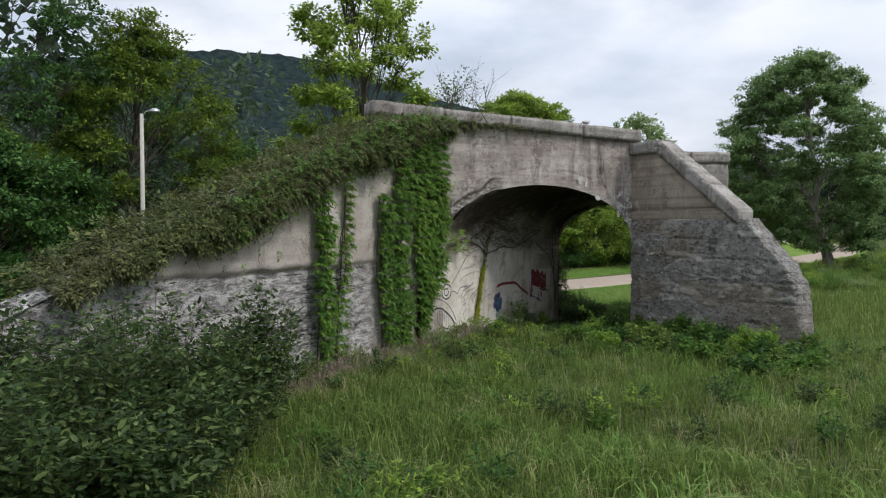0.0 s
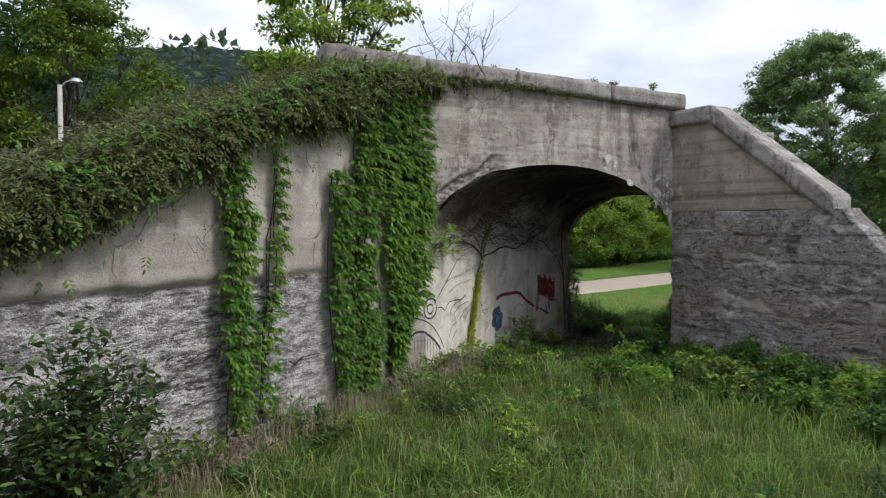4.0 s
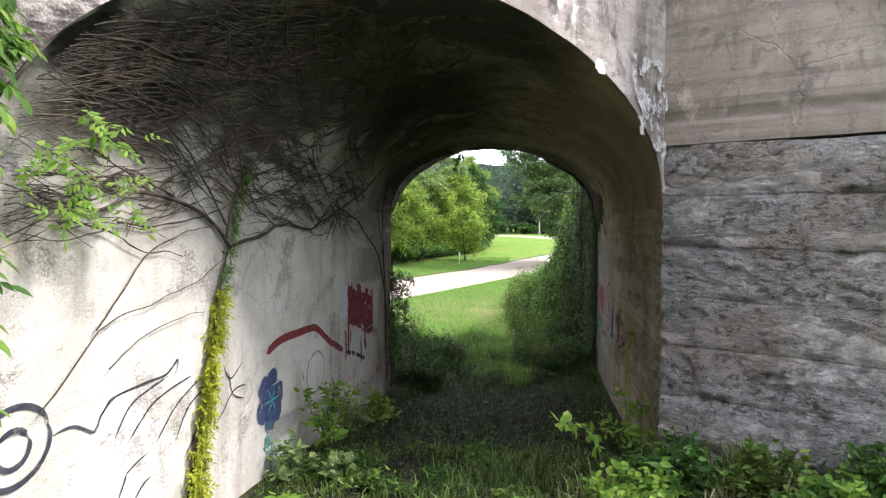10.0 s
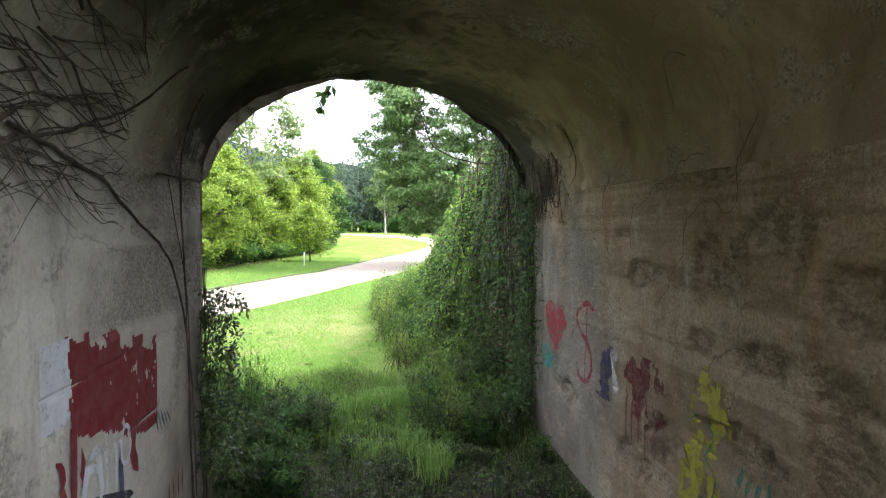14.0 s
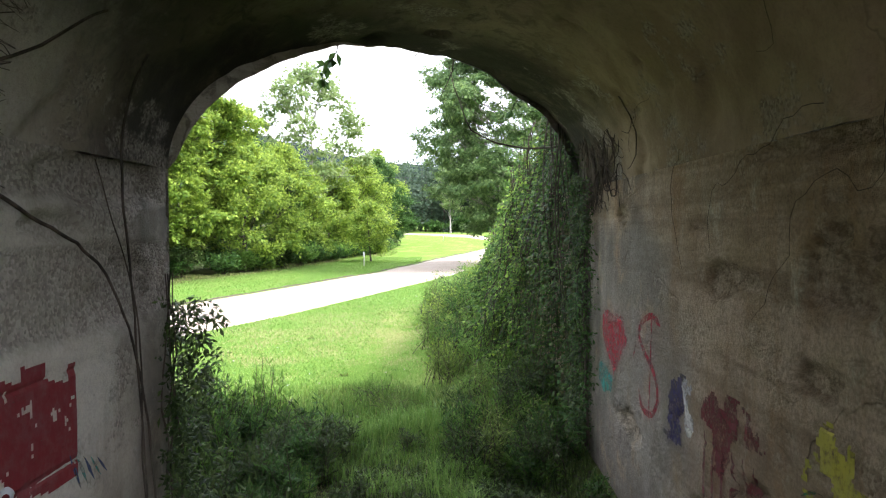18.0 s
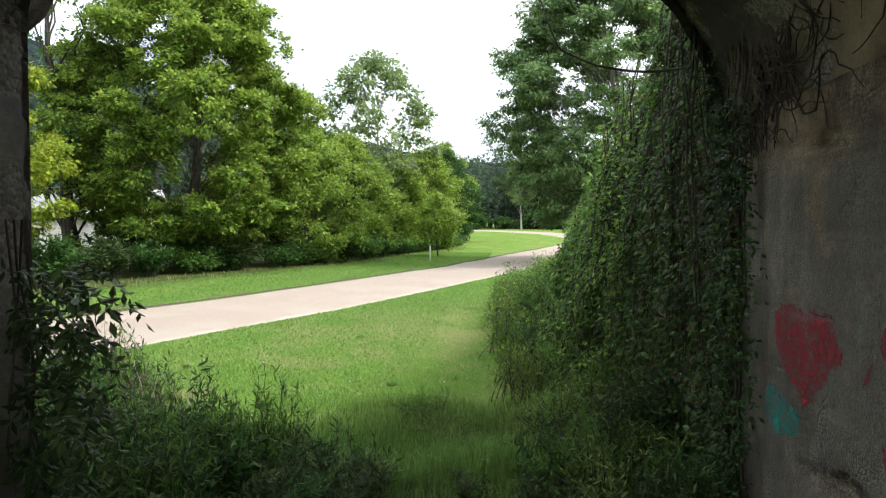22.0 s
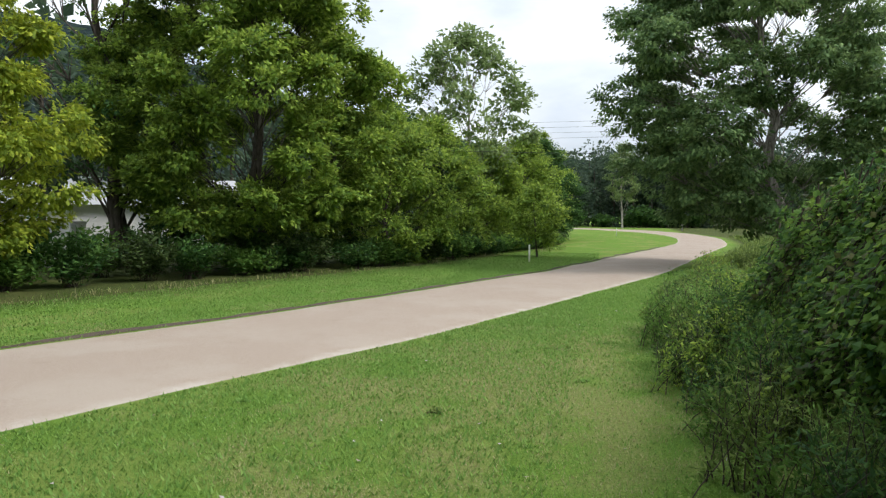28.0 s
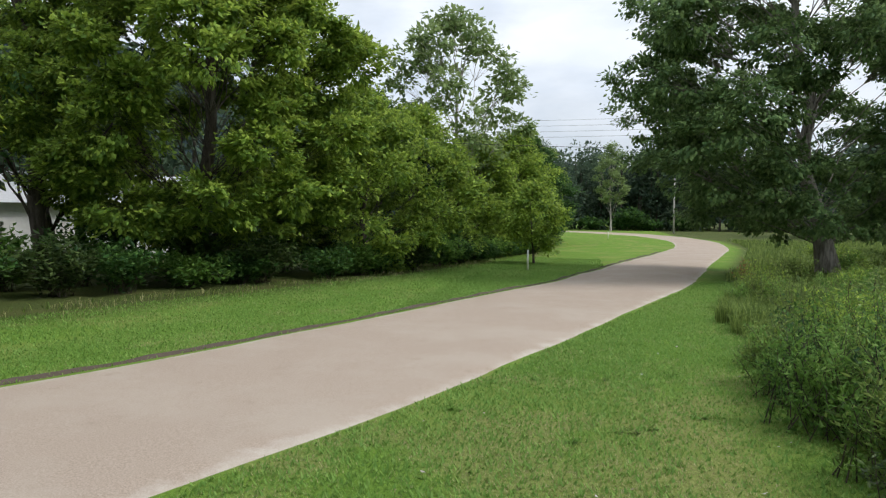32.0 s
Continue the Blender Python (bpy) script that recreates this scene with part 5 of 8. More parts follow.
for k, (x, y, h, r, m) in enumerate([(-19.0, 27.0, 18.0, 3.3, MAPLE), (-33.0, 26.0, 15.0, 5.6, SHADE), (-37, 20, 20, 6.2, DEEP), (-33, 33, 9.0, 4.5, DEEP), (-36, 10, 14, 5.5, DEEP), (-24.5, 35.0, 9.0, 4.2, YELLOW), (-27, 14.5, 6.5, 4.0, DEEP), (-33, 16.0, 9.0, 4.5, SHADE), (-24.5, 25.0, 6.5, 3.2, SHADE), (-40, 30, 16, 5.5, DEEP), (-28, 30, 7.0, 3.8, DEEP)]):
    make_tree("bank_tree", (x, y), h, r, 56, m, base=0.08, tips=16, per_tip=40, leaf=0.19, trunk=0.26, seed=40 + k, clump=0.21, spread=0.28, label="leafy tree behind the bridge embankment", group="trees behind the embankment")


def woods(name, box, count, hmin, hmax, mat, seed, label):
    """Far trees joined as one wood."""
    r = np.random.default_rng(seed)
    wood, A, D, N, S = Bag(), [], [], [], []
    for _ in range(count):
        x, y = r.uniform(box[0], box[1]), r.uniform(box[2], box[3])
        h = r.uniform(hmin, hmax)
        z = float(ground_z(np.array([x]), np.array([y]))[0])
        wood.tube(np.array([(x, y, z), (x + 0.2, y, z + h * 0.5), (x, y, z + h * 0.9)]), [0.22, 0.15, 0.04], 5)
        n = 700
        rad = h * r.uniform(0.2, 0.3)
        blob = r.integers(0, 9, n)
        cen = np.column_stack([r.normal(0, rad * 0.55, 9), r.normal(0, rad * 0.55, 9), h * r.uniform(0.12, 0.95, 9)])
        d = unit(r.normal(size=(n, 3)))
        a = cen[blob] + d * rad * 0.5 * (0.7 + 0.4 * r.random((n, 1)))
        A.append(a + [x, y, z])
        D.append(d + r.normal(size=(n, 3)) * 0.5 + [0, 0, -0.3])
        N.append(d + [0, 0, 0.8])
        S.append(r.uniform(0.5, 1.0, n))
    A, D, N, S = map(np.concatenate, (A, D, N, S))
    ob = empty(name, (box[0], box[2], 0), label=label, category="wood", kind="stuff")
    put("trunks", wood.mesh("trunks", BARK), ob)
    put("crowns", leaves("crowns", A, D, N, S, S * 0.7, mat), ob)


woods("far_wood", (-30, 32, 172, 205), 70, 13, 19, FAR_LEAF, 61, "dark wood beyond the bend of the road")
woods("side_wood", (18, 70, 75, 150), 60, 10, 17, FAR_LEAF, 62, "dense wood behind the meadow")
woods("left_wood", (-75, -38, 20, 120), 70, 11, 18, FAR_LEAF, 63, "trees behind the houses")


def hill():
    az = np.radians(np.linspace(75, -60, 260))
    vs = np.linspace(0, 1, 40)
    prof = np.interp(np.degrees(az), [-60, -20, 0, 7, 17, 24, 38, 46, 60, 75], [3, 3.8, 4.6, 5.6, 7.6, 9.4, 13.4, 13.9, 12, 10])
    AZ, V = np.meshgrid(az, vs, indexing="ij")
    R = 480 + 420 * V
    ridge = np.tan(np.radians(prof))[:, None] * 900
    H = ridge * V ** 1.25
    P = np.stack([-R * np.sin(AZ), R * np.cos(AZ), H], -1).reshape(-1, 3)
    P[:, 2] += 9 * fbm(P, 0.012, 4, 91) * smooth01(V.ravel(), 0.05, 0.3) + 3.5 * fbm(P, 0.12, 3, 92) * smooth01(V.ravel(), 0.05, 0.3)
    n = Nodes("wooded_hill")
    c = n.mix(n.ramp(n.noise(0.12, 5, 0.7), 0.35, 0.7), (0.014, 0.022, 0.024), (0.034, 0.051, 0.046))
    n.bump(n.noise(0.15, 4, 0.7), 1.0, 4.0)
    put("wooded_hill", mesh_of("wooded_hill", P, grid_faces(260, 40), n.done(c, 1.0, spec=0.0), True), kind="structure", label="long forested mountain ridge on the skyline", category="hill")


hill()

# ---- climbing plants ----
def pinnate(at, along, normal, length, pairs=3, width=0.42):
    """Feathered leaves: leaflets in pairs along a rib and one at its tip."""
    along, normal = unit(along), unit(normal)
    side = unit(np.cross(along, normal))
    A, D, N, L = [], [], [], []
    ln = np.asarray(length)[:, None]
    for k in range(pairs):
        t = 0.25 + 0.6 * k / pairs
        for sgn in (-1, 1):
            A.append(at + along * ln * t - normal * ln * 0.25 * t * t)
            D.append(side * sgn + along * (0.35 + 0.2 * k) - normal * 0.35)
            N.append(normal + side * sgn * 0.25)
            L.append(np.asarray(length) * (0.46 - 0.05 * k))
    A.append(at + along * ln * 0.85 - normal * ln * 0.2)
    D.append(along - normal * 0.5)
    N.append(normal)
    L.append(np.asarray(length) * 0.45)
    A, D, N, L = np.concatenate(A), np.concatenate(D), np.concatenate(N), np.concatenate(L)
    r = np.random.default_rng(len(at))
    D = D + r.normal(size=D.shape) * 0.18
    return A, D, N, L, L * width


def wall_creeper(name, pts, out, mat, r, label, size=0.26, stems=(), pairs=3, parent=None):
    """A creeper thing: feathered leaves at wall points that face out, and its stems."""
    n = len(pts)
    out = np.asarray(out, float)
    along = np.array([0, 0, -0.55]) + 0.6 * out + r.normal(size=(n, 3)) * 0.55
    normal = 0.8 * out + r.normal(size=(n, 3)) * 0.4 + [0, 0, 0.75]
    A, D, N, L, W = pinnate(pts, along, normal, size * (0.6 + 0.7 * r.random(n)), pairs)
    base = pts[np.argmin(pts[:, 2])]
    thing = empty(name, tuple(base), label=label, category="vine")
    put("leaves", leaves("leaves", A, D, N, L, W, mat), thing)
    if len(stems):
        bag = Bag()
        for p, rad in stems:
            bag.tube(p, np.linspace(rad, rad * 0.4, len(p)), 5)
        put("stemwork", bag.mesh("stemwork", STEM), thing, kind="stuff")
    return thing


CREST_Y = [5.2, 5.9, 6.9, 7.9, 9.2, 10.2, 10.7, 11.3, 12.0, 12.9, 13.9, 15.2, 17.6]
CREST_Z = [2.75, 3.05, 3.45, 3.88, 4.38, 4.78, 5.0, 5.25, 5.48, 5.85, 6.25, 6.62, 6.85]


def mass_points(r, n):
    """Where the long creeper lies over the wing's top."""
    y = 5.9 + 11.5 * r.random(n)
    hi = np.interp(y, CREST_Y, CREST_Z) - 0.08
    lo = 0.14 + np.interp(y, [5.7, 6.2, 6.9, 7.5, 8.3, 9.2, 10.1, 11.0, 11.5, 12.3, 12.9, 13.7, 14.5, 15.5, 16.9, 17.4], [2.82, 2.85, 3.05, 3.15, 3.3, 3.52, 3.84, 4.18, 4.35, 4.68, 5.0, 5.05, 5.33, 5.75, 6.2, 6.45])
    lo = lo + 0.35 * fbm(np.column_stack([y, 0 * y, 0 * y]), 1.4, 4, 7)
    v = r.random(n) ** 0.8
    z = lo + (hi - lo) * v
    bulge = 0.16 + 0.20 * np.sin(np.pi * np.clip(v, 0, 1)) + 0.12 * fbm(np.column_stack([y, z, 0 * y]), 1.5, 3, 8)
    x = XL + bulge * r.uniform(0.3, 1.1, n)
    x = np.where(y > 17.3, np.maximum(x, XL + (y - 17.3) / 1.19 + 0.2), x)
    return np.column_stack([x, y, z])


r4 = np.random.default_rng(44)
wall_creeper("creeper_mass", mass_points(r4, 8500), (0.9, -0.15, 0.3), IVY_DARK, r4, "dense olive creeper with browning leaves over a sloping wall", 0.175,
             [(limb((XL + 0.08, q, 2.35 + 0.36 * (q - 5)), (XL + 0.14, q + 2.4, 3.1 + 0.40 * (q - 4)), 0.15, 12, 0.10, k), 0.011) for k, q in enumerate(np.arange(5.8, 15.5, 0.8))])
n = 4300
yt = 6.0 + 11.0 * r4.random(n)
zt = np.interp(yt, CREST_Y, CREST_Z)
wall_creeper("creeper_crest", np.column_stack([XL + r4.uniform(-1.5, 0.15, n), yt, zt + 0.08 * r4.normal(size=n) - 0.12]), (0.3, 0, 1.0), IVY_DARK, r4, "brown-green creeper matted along a wall top", 0.24)
n = 1100
yt = 9 + 8.3 * r4.random(n)
zt = np.interp(yt, CREST_Y, CREST_Z)
wall_creeper("green_creeper", np.column_stack([XL + r4.uniform(-0.2, 0.5, n), yt, zt + 0.1 - np.abs(r4.normal(size=n)) * 0.6]), (0.8, 0, 0.6), IVY, r4, "fresh green creeper shoots among older leaves", 0.17,
             [(limb((XL + 0.2, q, 4.2 + 0.3 * (q - 9)), (XL + 0.3, q + 1.5, 4.9 + 0.3 * (q - 9)), 0.1, 9, 0.1, 40 + k), 0.007) for k, q in enumerate(np.arange(9.2, 16.5, 0.9))])

def tiered_creeper(name, rows, mats, r, label, cover=1.0, size=0.27):
    """A hanging strand between rows (z, left, right): tiers of feathered leaves that stand out from the wall and droop."""
    rows = np.array(rows[::-1], float)
    zs, ls, rs = rows.T
    area = float(np.sum(np.diff(zs) * 0.5 * ((rs - ls)[1:] + (rs - ls)[:-1])))
    n = int(430 * area)
    z = r.uniform(zs[0], zs[-1], n)
    lo, hi = np.interp(z, zs, ls), np.interp(z, zs, rs)
    q = np.column_stack([0 * z, z, 0 * z])
    lo, hi = lo + 0.16 * fbm(q, 2.6, 4, int(ls[0] * 10)), hi + 0.18 * fbm(q, 2.6, 4, int(rs[0] * 10) + 3)
    y = lo + 0.05 + np.maximum(hi - lo - 0.10, 0.05) * r.random(n)
    q = np.column_stack([y, z, 0 * y])
    wave = 0.10 * fbm(np.column_stack([y * 1.3, np.floor(z / 0.165) * 3.1, 0 * y]), 1.0, 3, 17)
    z = (np.floor(z / 0.165) + 0.5) * 0.165 + wave + 0.03 * r.normal(size=n)
    keep = (fbm(q * [1, 0.6, 1], 2.1, 4, 10) > -0.95 + 1.1 * (1 - cover)) & (r.random(n) < 0.5 + 0.5 * cover)
    y, z = y[keep], z[keep]
    n = len(y)
    swell = 0.5 + 0.5 * fbm(np.column_stack([y, z, 0 * y]), 1.7, 3, 19)
    at = np.column_stack([XL + 0.05 + (0.05 + 0.20 * swell * cover) * r.random(n) ** 0.7, y, z])
    along = np.column_stack([0.55 + 0.25 * r.random(n), 0.38 * r.normal(size=n), -0.12 + 0.12 * r.normal(size=n)])
    normal = np.column_stack([0.30 + 0.2 * r.normal(size=n), 0.22 * r.normal(size=n), 1.0 + 0 * y])
    A, D, N, L, W = pinnate(at, along, normal, size * (0.65 + 0.6 * r.random(n)), 4, 0.44)
    D = D + [0, 0, -0.12]
    which = np.tile(r.random(n), 9)
    thing = empty(name, (XL, float(ls.mean()), float(zs[0])), label=label, category="vine", group="creeper strands on the wall")
    edge = 0.0
    for m, share in mats:
        pick = (which >= edge) & (which < edge + share)
        put("leaves", leaves("leaves", A[pick], D[pick], N[pick], L[pick] * 1.08, W[pick] * 1.12, m, ovate=True), thing)
        edge += share
    bag = Bag()
    for k in range(2 + int(area)):
        t = np.linspace(0, 1, 20)
        zz = zs[0] - 0.45 + (zs[-1] - zs[0] + 0.45) * t
        u = r.uniform(0.15, 0.85)
        yy = np.interp(zz, zs, ls) * (1 - u) + np.interp(zz, zs, rs) * u + 0.12 * fbm(np.column_stack([t * 5, np.full(20, 3.0 * k), 0 * t]), 1, 3, k)
        bag.tube(np.column_stack([np.full(20, XL + 0.035), yy, zz]), np.linspace(0.013, 0.005, 20), 5)
    put("stemwork", bag.mesh("stemwork", STEM), thing, kind="stuff")


GREEN = "green trumpet creeper in leafy tiers down a pale wall"
tiered_creeper("creeper_strand", [(4.75, 11.3, 12.1), (4.08, 11.46, 12.0), (3.38, 11.5, 12.15), (2.95, 11.44, 12.06), (2.45, 11.5, 12.21), (1.85, 11.5, 12.12), (1.36, 11.58, 11.96), (0.9, 11.65, 11.85)], ((IVY, 0.75), (IVY_LIGHT, 0.25)), r4, GREEN, 0.9, 0.17)
tiered_creeper("creeper_strand", [(4.9, 12.5, 12.85), (4.33, 12.54, 12.86), (3.67, 12.45, 12.8), (3.0, 12.44, 12.75), (2.35, 12.3, 12.64), (1.72, 12.2, 12.59), (1.0, 12.23, 12.54)], ((IVY, 0.45), (IVY_LIGHT, 0.4), (IVY_DARK, 0.15)), r4, "thin pale creeper strand with gaps on a pale wall", 0.42, 0.14)
tiered_creeper("creeper_strand", [(4.6, 13.95, 14.2), (4.2, 13.87, 14.55), (3.28, 13.84, 14.45), (2.5, 13.85, 14.45), (1.7, 13.93, 14.55), (0.96, 14.1, 14.6), (0.6, 14.2, 14.5)], ((IVY, 0.7), (IVY_LIGHT, 0.2), (DEEP, 0.1)), r4, GREEN, 0.92, 0.17)
tiered_creeper("creeper_strand", [(5.6, 14.53, 15.55), (4.6, 14.53, 15.42), (4.08, 14.55, 15.29), (3.25, 14.58, 15.15), (2.42, 14.55, 15.22), (1.56, 14.66, 15.4), (0.8, 14.68, 15.33), (0.45, 14.85, 15.2)], ((IVY, 0.8), (IVY_LIGHT, 0.2)), r4, GREEN, 0.92, 0.17)
tiered_creeper("creeper_strand", [(5.0, 15.37, 17.05), (4.07, 15.37, 17.2), (3.24, 15.42, 17.15), (2.9, 15.5, 17.05), (2.37, 15.68, 16.9), (2.0, 15.72, 16.5), (1.5, 15.78, 16.25), (1.28, 15.78, 16.0), (1.05, 15.82, 15.95)], ((IVY, 0.6), (IVY_LIGHT, 0.4)), r4, "broad bright green creeper curtain beside the arch", 1.0, 0.195)
tiered_creeper("creeper_strand", [(6.6, 15.4, 16.6), (6.0, 15.3, 17.1), (5.5, 15.37, 17.3), (4.7, 15.37, 17.3), (4.0, 16.6, 17.35)], ((IVY, 0.85), (IVY_LIGHT, 0.15)), r4, "looser green creeper below the cornice", 0.8, 0.17)

# creeper leaves that reach over the front wall, and a loose spray at the arch's edge
n = 260
x = XL + 0.05 + 2.2 * r4.random(n) ** 3
z = face_top(x) + 0.1 - np.abs(r4.normal(0, 0.25, n)) * np.exp(-(x - XL) * 1.2)
wall_creeper("creeper_strand", np.column_stack([x, front_y(x) - 0.12 - 0.1 * r4.random(n), z]), (0.7, -0.7, 0.1), IVY_DARK, r4, "creeper edging on to the front cornice", 0.17)
n = 46
pts = np.column_stack([XL + 0.1 + 0.3 * r4.random(n), 17.45 + 0.75 * r4.random(n) ** 1.3, 3.15 + 0.6 * r4.random(n)])
wall_creeper("creeper_spray", pts, (1.0, -0.2, 0.2), IVY_LIGHT, r4, "light green creeper spray at the arch's springing", 0.17)
# yellow-green strand climbing the inner wall
n = 900
t = r4.random(n) ** 1.15
z = 0.45 + 2.15 * t
y = np.interp(z, [0.45, 1.23, 1.82, 2.6], [19.3, 19.42, 19.62, 19.87]) + r4.normal(size=n) * 0.068 * (1.12 - t)
wall_creeper("yellow_creeper", np.column_stack([XL + 0.02 + 0.07 * r4.random(n), y, z]), (1.0, 0, 0.1), foliage("yellow_creeper_leaf", ((0.14, 0.16, 0.012), (0.28, 0.32, 0.02), (0.44, 0.46, 0.04))), r4, "yellow-green creeper in a narrow upright strand", 0.10, [(limb((XL + 0.03, 19.28, 0.4), (XL + 0.04, 19.95, 2.8), 0.0, 10, 0.03, 61), 0.012)])

n = 150
z = r4.uniform(2.5, 3.7, n)
p = np.column_stack([np.interp(z, [2.5, 2.93, 3.3, 3.7], [19.85, 20.05, 20.18, 20.45]) + 0.03 * r4.normal(size=n), z])
a = np.clip((z - SPRING) / 1.9, 0, 1)
wall_creeper("young_creeper", np.column_stack([np.where(z < SPRING, XL, XM - HALF * np.cos(a)) + 0.05, p[:, 0], z]), (1.0, 0, 0.0), IVY, r4, "thin green creeper climbing a bare stem", 0.075)


# bare stems over the wall and vault
def shell(y, s):
    """A place on the left wall and vault: s metres up, along the curve past the springing."""
    a = np.clip((s - SPRING) / 1.9, 0, np.pi)
    x = np.where(s < SPRING, XL, XM - HALF * np.cos(a))
    z = np.where(s < SPRING, s, SPRING + RISE * np.sin(a))
    inward = np.stack([np.where(s < SPRING, 1.0, np.cos(a)), 0 * a, np.where(s < SPRING, 0.0, -np.sin(a))], -1)
    return np.stack([x, y, z], -1) + inward * 0.035


def bare_stem(bag, y, s, way, length, rad, r, depth=0):
    """A thin stem that runs along the wall's length, bends softly and forks; way is 1 inwards, -1 outwards."""
    n = max(6, int(length / 0.09))
    seed = r.uniform(0, 500)
    bend = 0.55 * fbm(np.column_stack([np.arange(n) * 0.11 + seed, np.full(n, seed), np.zeros(n)]), 1.0, 3, 14) + r.uniform(-0.35, 0.35)
    crook = 0.45 * fbm(np.column_stack([np.arange(n) * 0.5 + seed, np.full(n, seed), np.zeros(n)]), 1.0, 3, 15)
    low = 2.85 + 0.35 * r.random() + 0.12 * math.sin(y * 2.3)
    Y, S = [y], [s]
    for k in range(n):
        angle = bend[k] + crook[k] + 0.22 * math.sin(1.3 * y + 2.1 * s) + 0.3 * math.sin(0.7 * y - 1.7 * s)
        y += 0.09 * way * math.cos(angle)
        s += 0.09 * math.sin(angle)
        if s < low:
            break
        if s > 6.7 or y > 25.0 or y < 17.4 + 1.19 * HALF * (1 - math.cos(max(0.0, s - SPRING) / 1.9)):
            break
        Y.append(y)
        S.append(s)
    if len(Y) < 5:
        return
    Y, S = np.array(Y), np.array(S)
    bag.tube(shell(Y, S), np.linspace(rad, rad * 0.4, len(Y)) * (1 + 0.25 * np.sin(np.arange(len(Y)) * 1.7)), 4)
    if depth < 2:
        for _ in range(int(r.integers(2, 5))):
            i = int(r.integers(1, len(Y) - 1))
            bare_stem(bag, Y[i], S[i], way if r.random() < 0.8 else -way, length * r.uniform(0.3, 0.6), rad * 0.62, r, depth + 1)


r5 = np.random.default_rng(55)
fan = Bag()
for _ in range(190):
    bare_stem(fan, r5.uniform(17.6, 23.5), 3.05 + 2.6 * r5.random() ** 1.3, r5.choice([-1, 1]), r5.uniform(0.7, 2.0), r5.uniform(0.003, 0.006), r5, 1)
net = empty("bare_vine", (XL, 20.4, 0.5), label="bare brown vine stems netted over the wall and vault", category="vine")
for k in range(4):
    bag = Bag()
    for _ in range(34):
        bare_stem(bag, r5.uniform(17.8, 24.0), 3.1 + 3.2 * r5.random() ** 1.2, r5.choice([-1, 1]), r5.uniform(2.0, 4.5), r5.uniform(0.006, 0.0115), r5, 0)
    put("stem_net", bag.mesh("stem_net", STEM), net, kind="stuff")
bag = Bag()
for pts, rad in (([(20.05, 2.95), (19.64, 3.21), (19.04, 3.34), (18.57, 3.32), (18.18, 3.21), (17.7, 3.3)], 0.024), ([(20.05, 2.93), (20.77, 3.04), (21.41, 3.15), (22.21, 3.1), (23.34, 3.29), (24.87, 3.74), (25.6, 4.3)], 0.022),
                 ([(20.0, 3.0), (20.15, 3.32), (20.45, 3.7), (20.9, 4.2), (21.6, 4.9), (22.5, 5.5)], 0.017), ([(20.0, 3.1), (19.5, 3.6), (18.9, 3.9), (18.2, 4.1)], 0.014), ([(20.3, 3.5), (21.2, 3.8), (22.4, 3.7), (23.6, 4.2)], 0.013),
                 ([(23.4, 3.4), (24.3, 3.25), (25.09, 2.98), (25.67, 2.76), (26.04, 2.57), (26.48, 1.9), (26.71, 1.1), (26.8, 0.3)], 0.018), ([(26.3, 4.2), (26.28, 3.4), (26.28, 3.0), (26.34, 2.78), (26.48, 1.9), (26.6, 1.0), (26.62, 0.3)], 0.014),
                 ([(26.7, 0.3), (26.55, 1.1), (26.5, 2.2), (25.9, 3.3)], 0.011), ([(19.2, 0.4), (19.39, 1.23), (19.62, 1.82), (19.87, 2.6), (20.05, 2.93)], 0.02),
                 ([(18.17, 2.46), (18.81, 2.95), (19.72, 3.13), (20.05, 3.0)], 0.008), ([(17.7, 2.1), (18.3, 2.5), (19.2, 2.62), (19.95, 2.85)], 0.007), ([(18.3, 2.2), (18.9, 2.4), (19.6, 2.42)], 0.006)):
    q = resample(np.array(pts), 0.1)
    q = q + 0.05 * np.stack([fbm(np.column_stack([q, q[:, :1]]), 2.2, 4, 1), fbm(np.column_stack([q, q[:, :1]]), 2.2, 4, 2)], 1)
    bag.tube(shell(q[:, 0], q[:, 1]), np.linspace(rad, rad * 0.5, len(q)) * 0.75, 6)
put("main_stem", bag.mesh("main_stem", STEM), net)
put("stem_fan", fan.mesh("stem_fan", STEM), net, kind="stuff")


def shell_right(y, s):
    p = shell(y, s)
    p[:, 0] = 2 * XM - p[:, 0]
    return p


bag = Bag()
for _ in range(13):
    y, s, h = r5.uniform(22.5, 30), r5.uniform(3.2, 5.0), r5.uniform(0, 6.28)
    Y, S = [y], [s]
    for _ in range(int(r5.integers(8, 26))):
        h += r5.normal() * 0.5
        y, s = y + 0.1 * math.cos(h), s + 0.1 * math.sin(h)
        if not (23 + max(0, 0) < y < back_y(XR) - 0.9 * max(0.0, s - SPRING) - 0.1 and 2.2 < s < 6.0):
            break
        Y.append(y)
        S.append(s)
    if len(Y) > 4:
        bag.tube(shell_right(np.array(Y), np.array(S)), np.linspace(0.0024, 0.0014, len(Y)), 4)
twigs = Bag()
for _ in range(620):
    s = r5.uniform(3.2, 6.2)
    y = back_y(XR) - 0.9 * max(0.0, s - SPRING) - 0.1 - abs(r5.normal()) * 0.4
    h = r5.choice([1.9, -1.2]) + r5.normal() * 0.5
    Y, S = [y], [s]
    for _ in range(int(r5.integers(6, 22))):
        h += r5.normal() * 0.45
        y, s = y + 0.09 * math.cos(h), s + 0.09 * math.sin(h)
        if y > back_y(XR) - 0.9 * max(0.0, s - SPRING) - 0.06 or s < 3.0 or s > 6.4:
            break
        Y.append(y)
        S.append(s)
    if len(Y) > 4:
        twigs.tube(shell_right(np.array(Y), np.array(S)), np.linspace(0.011, 0.004, len(Y)), 4)
trunks = []
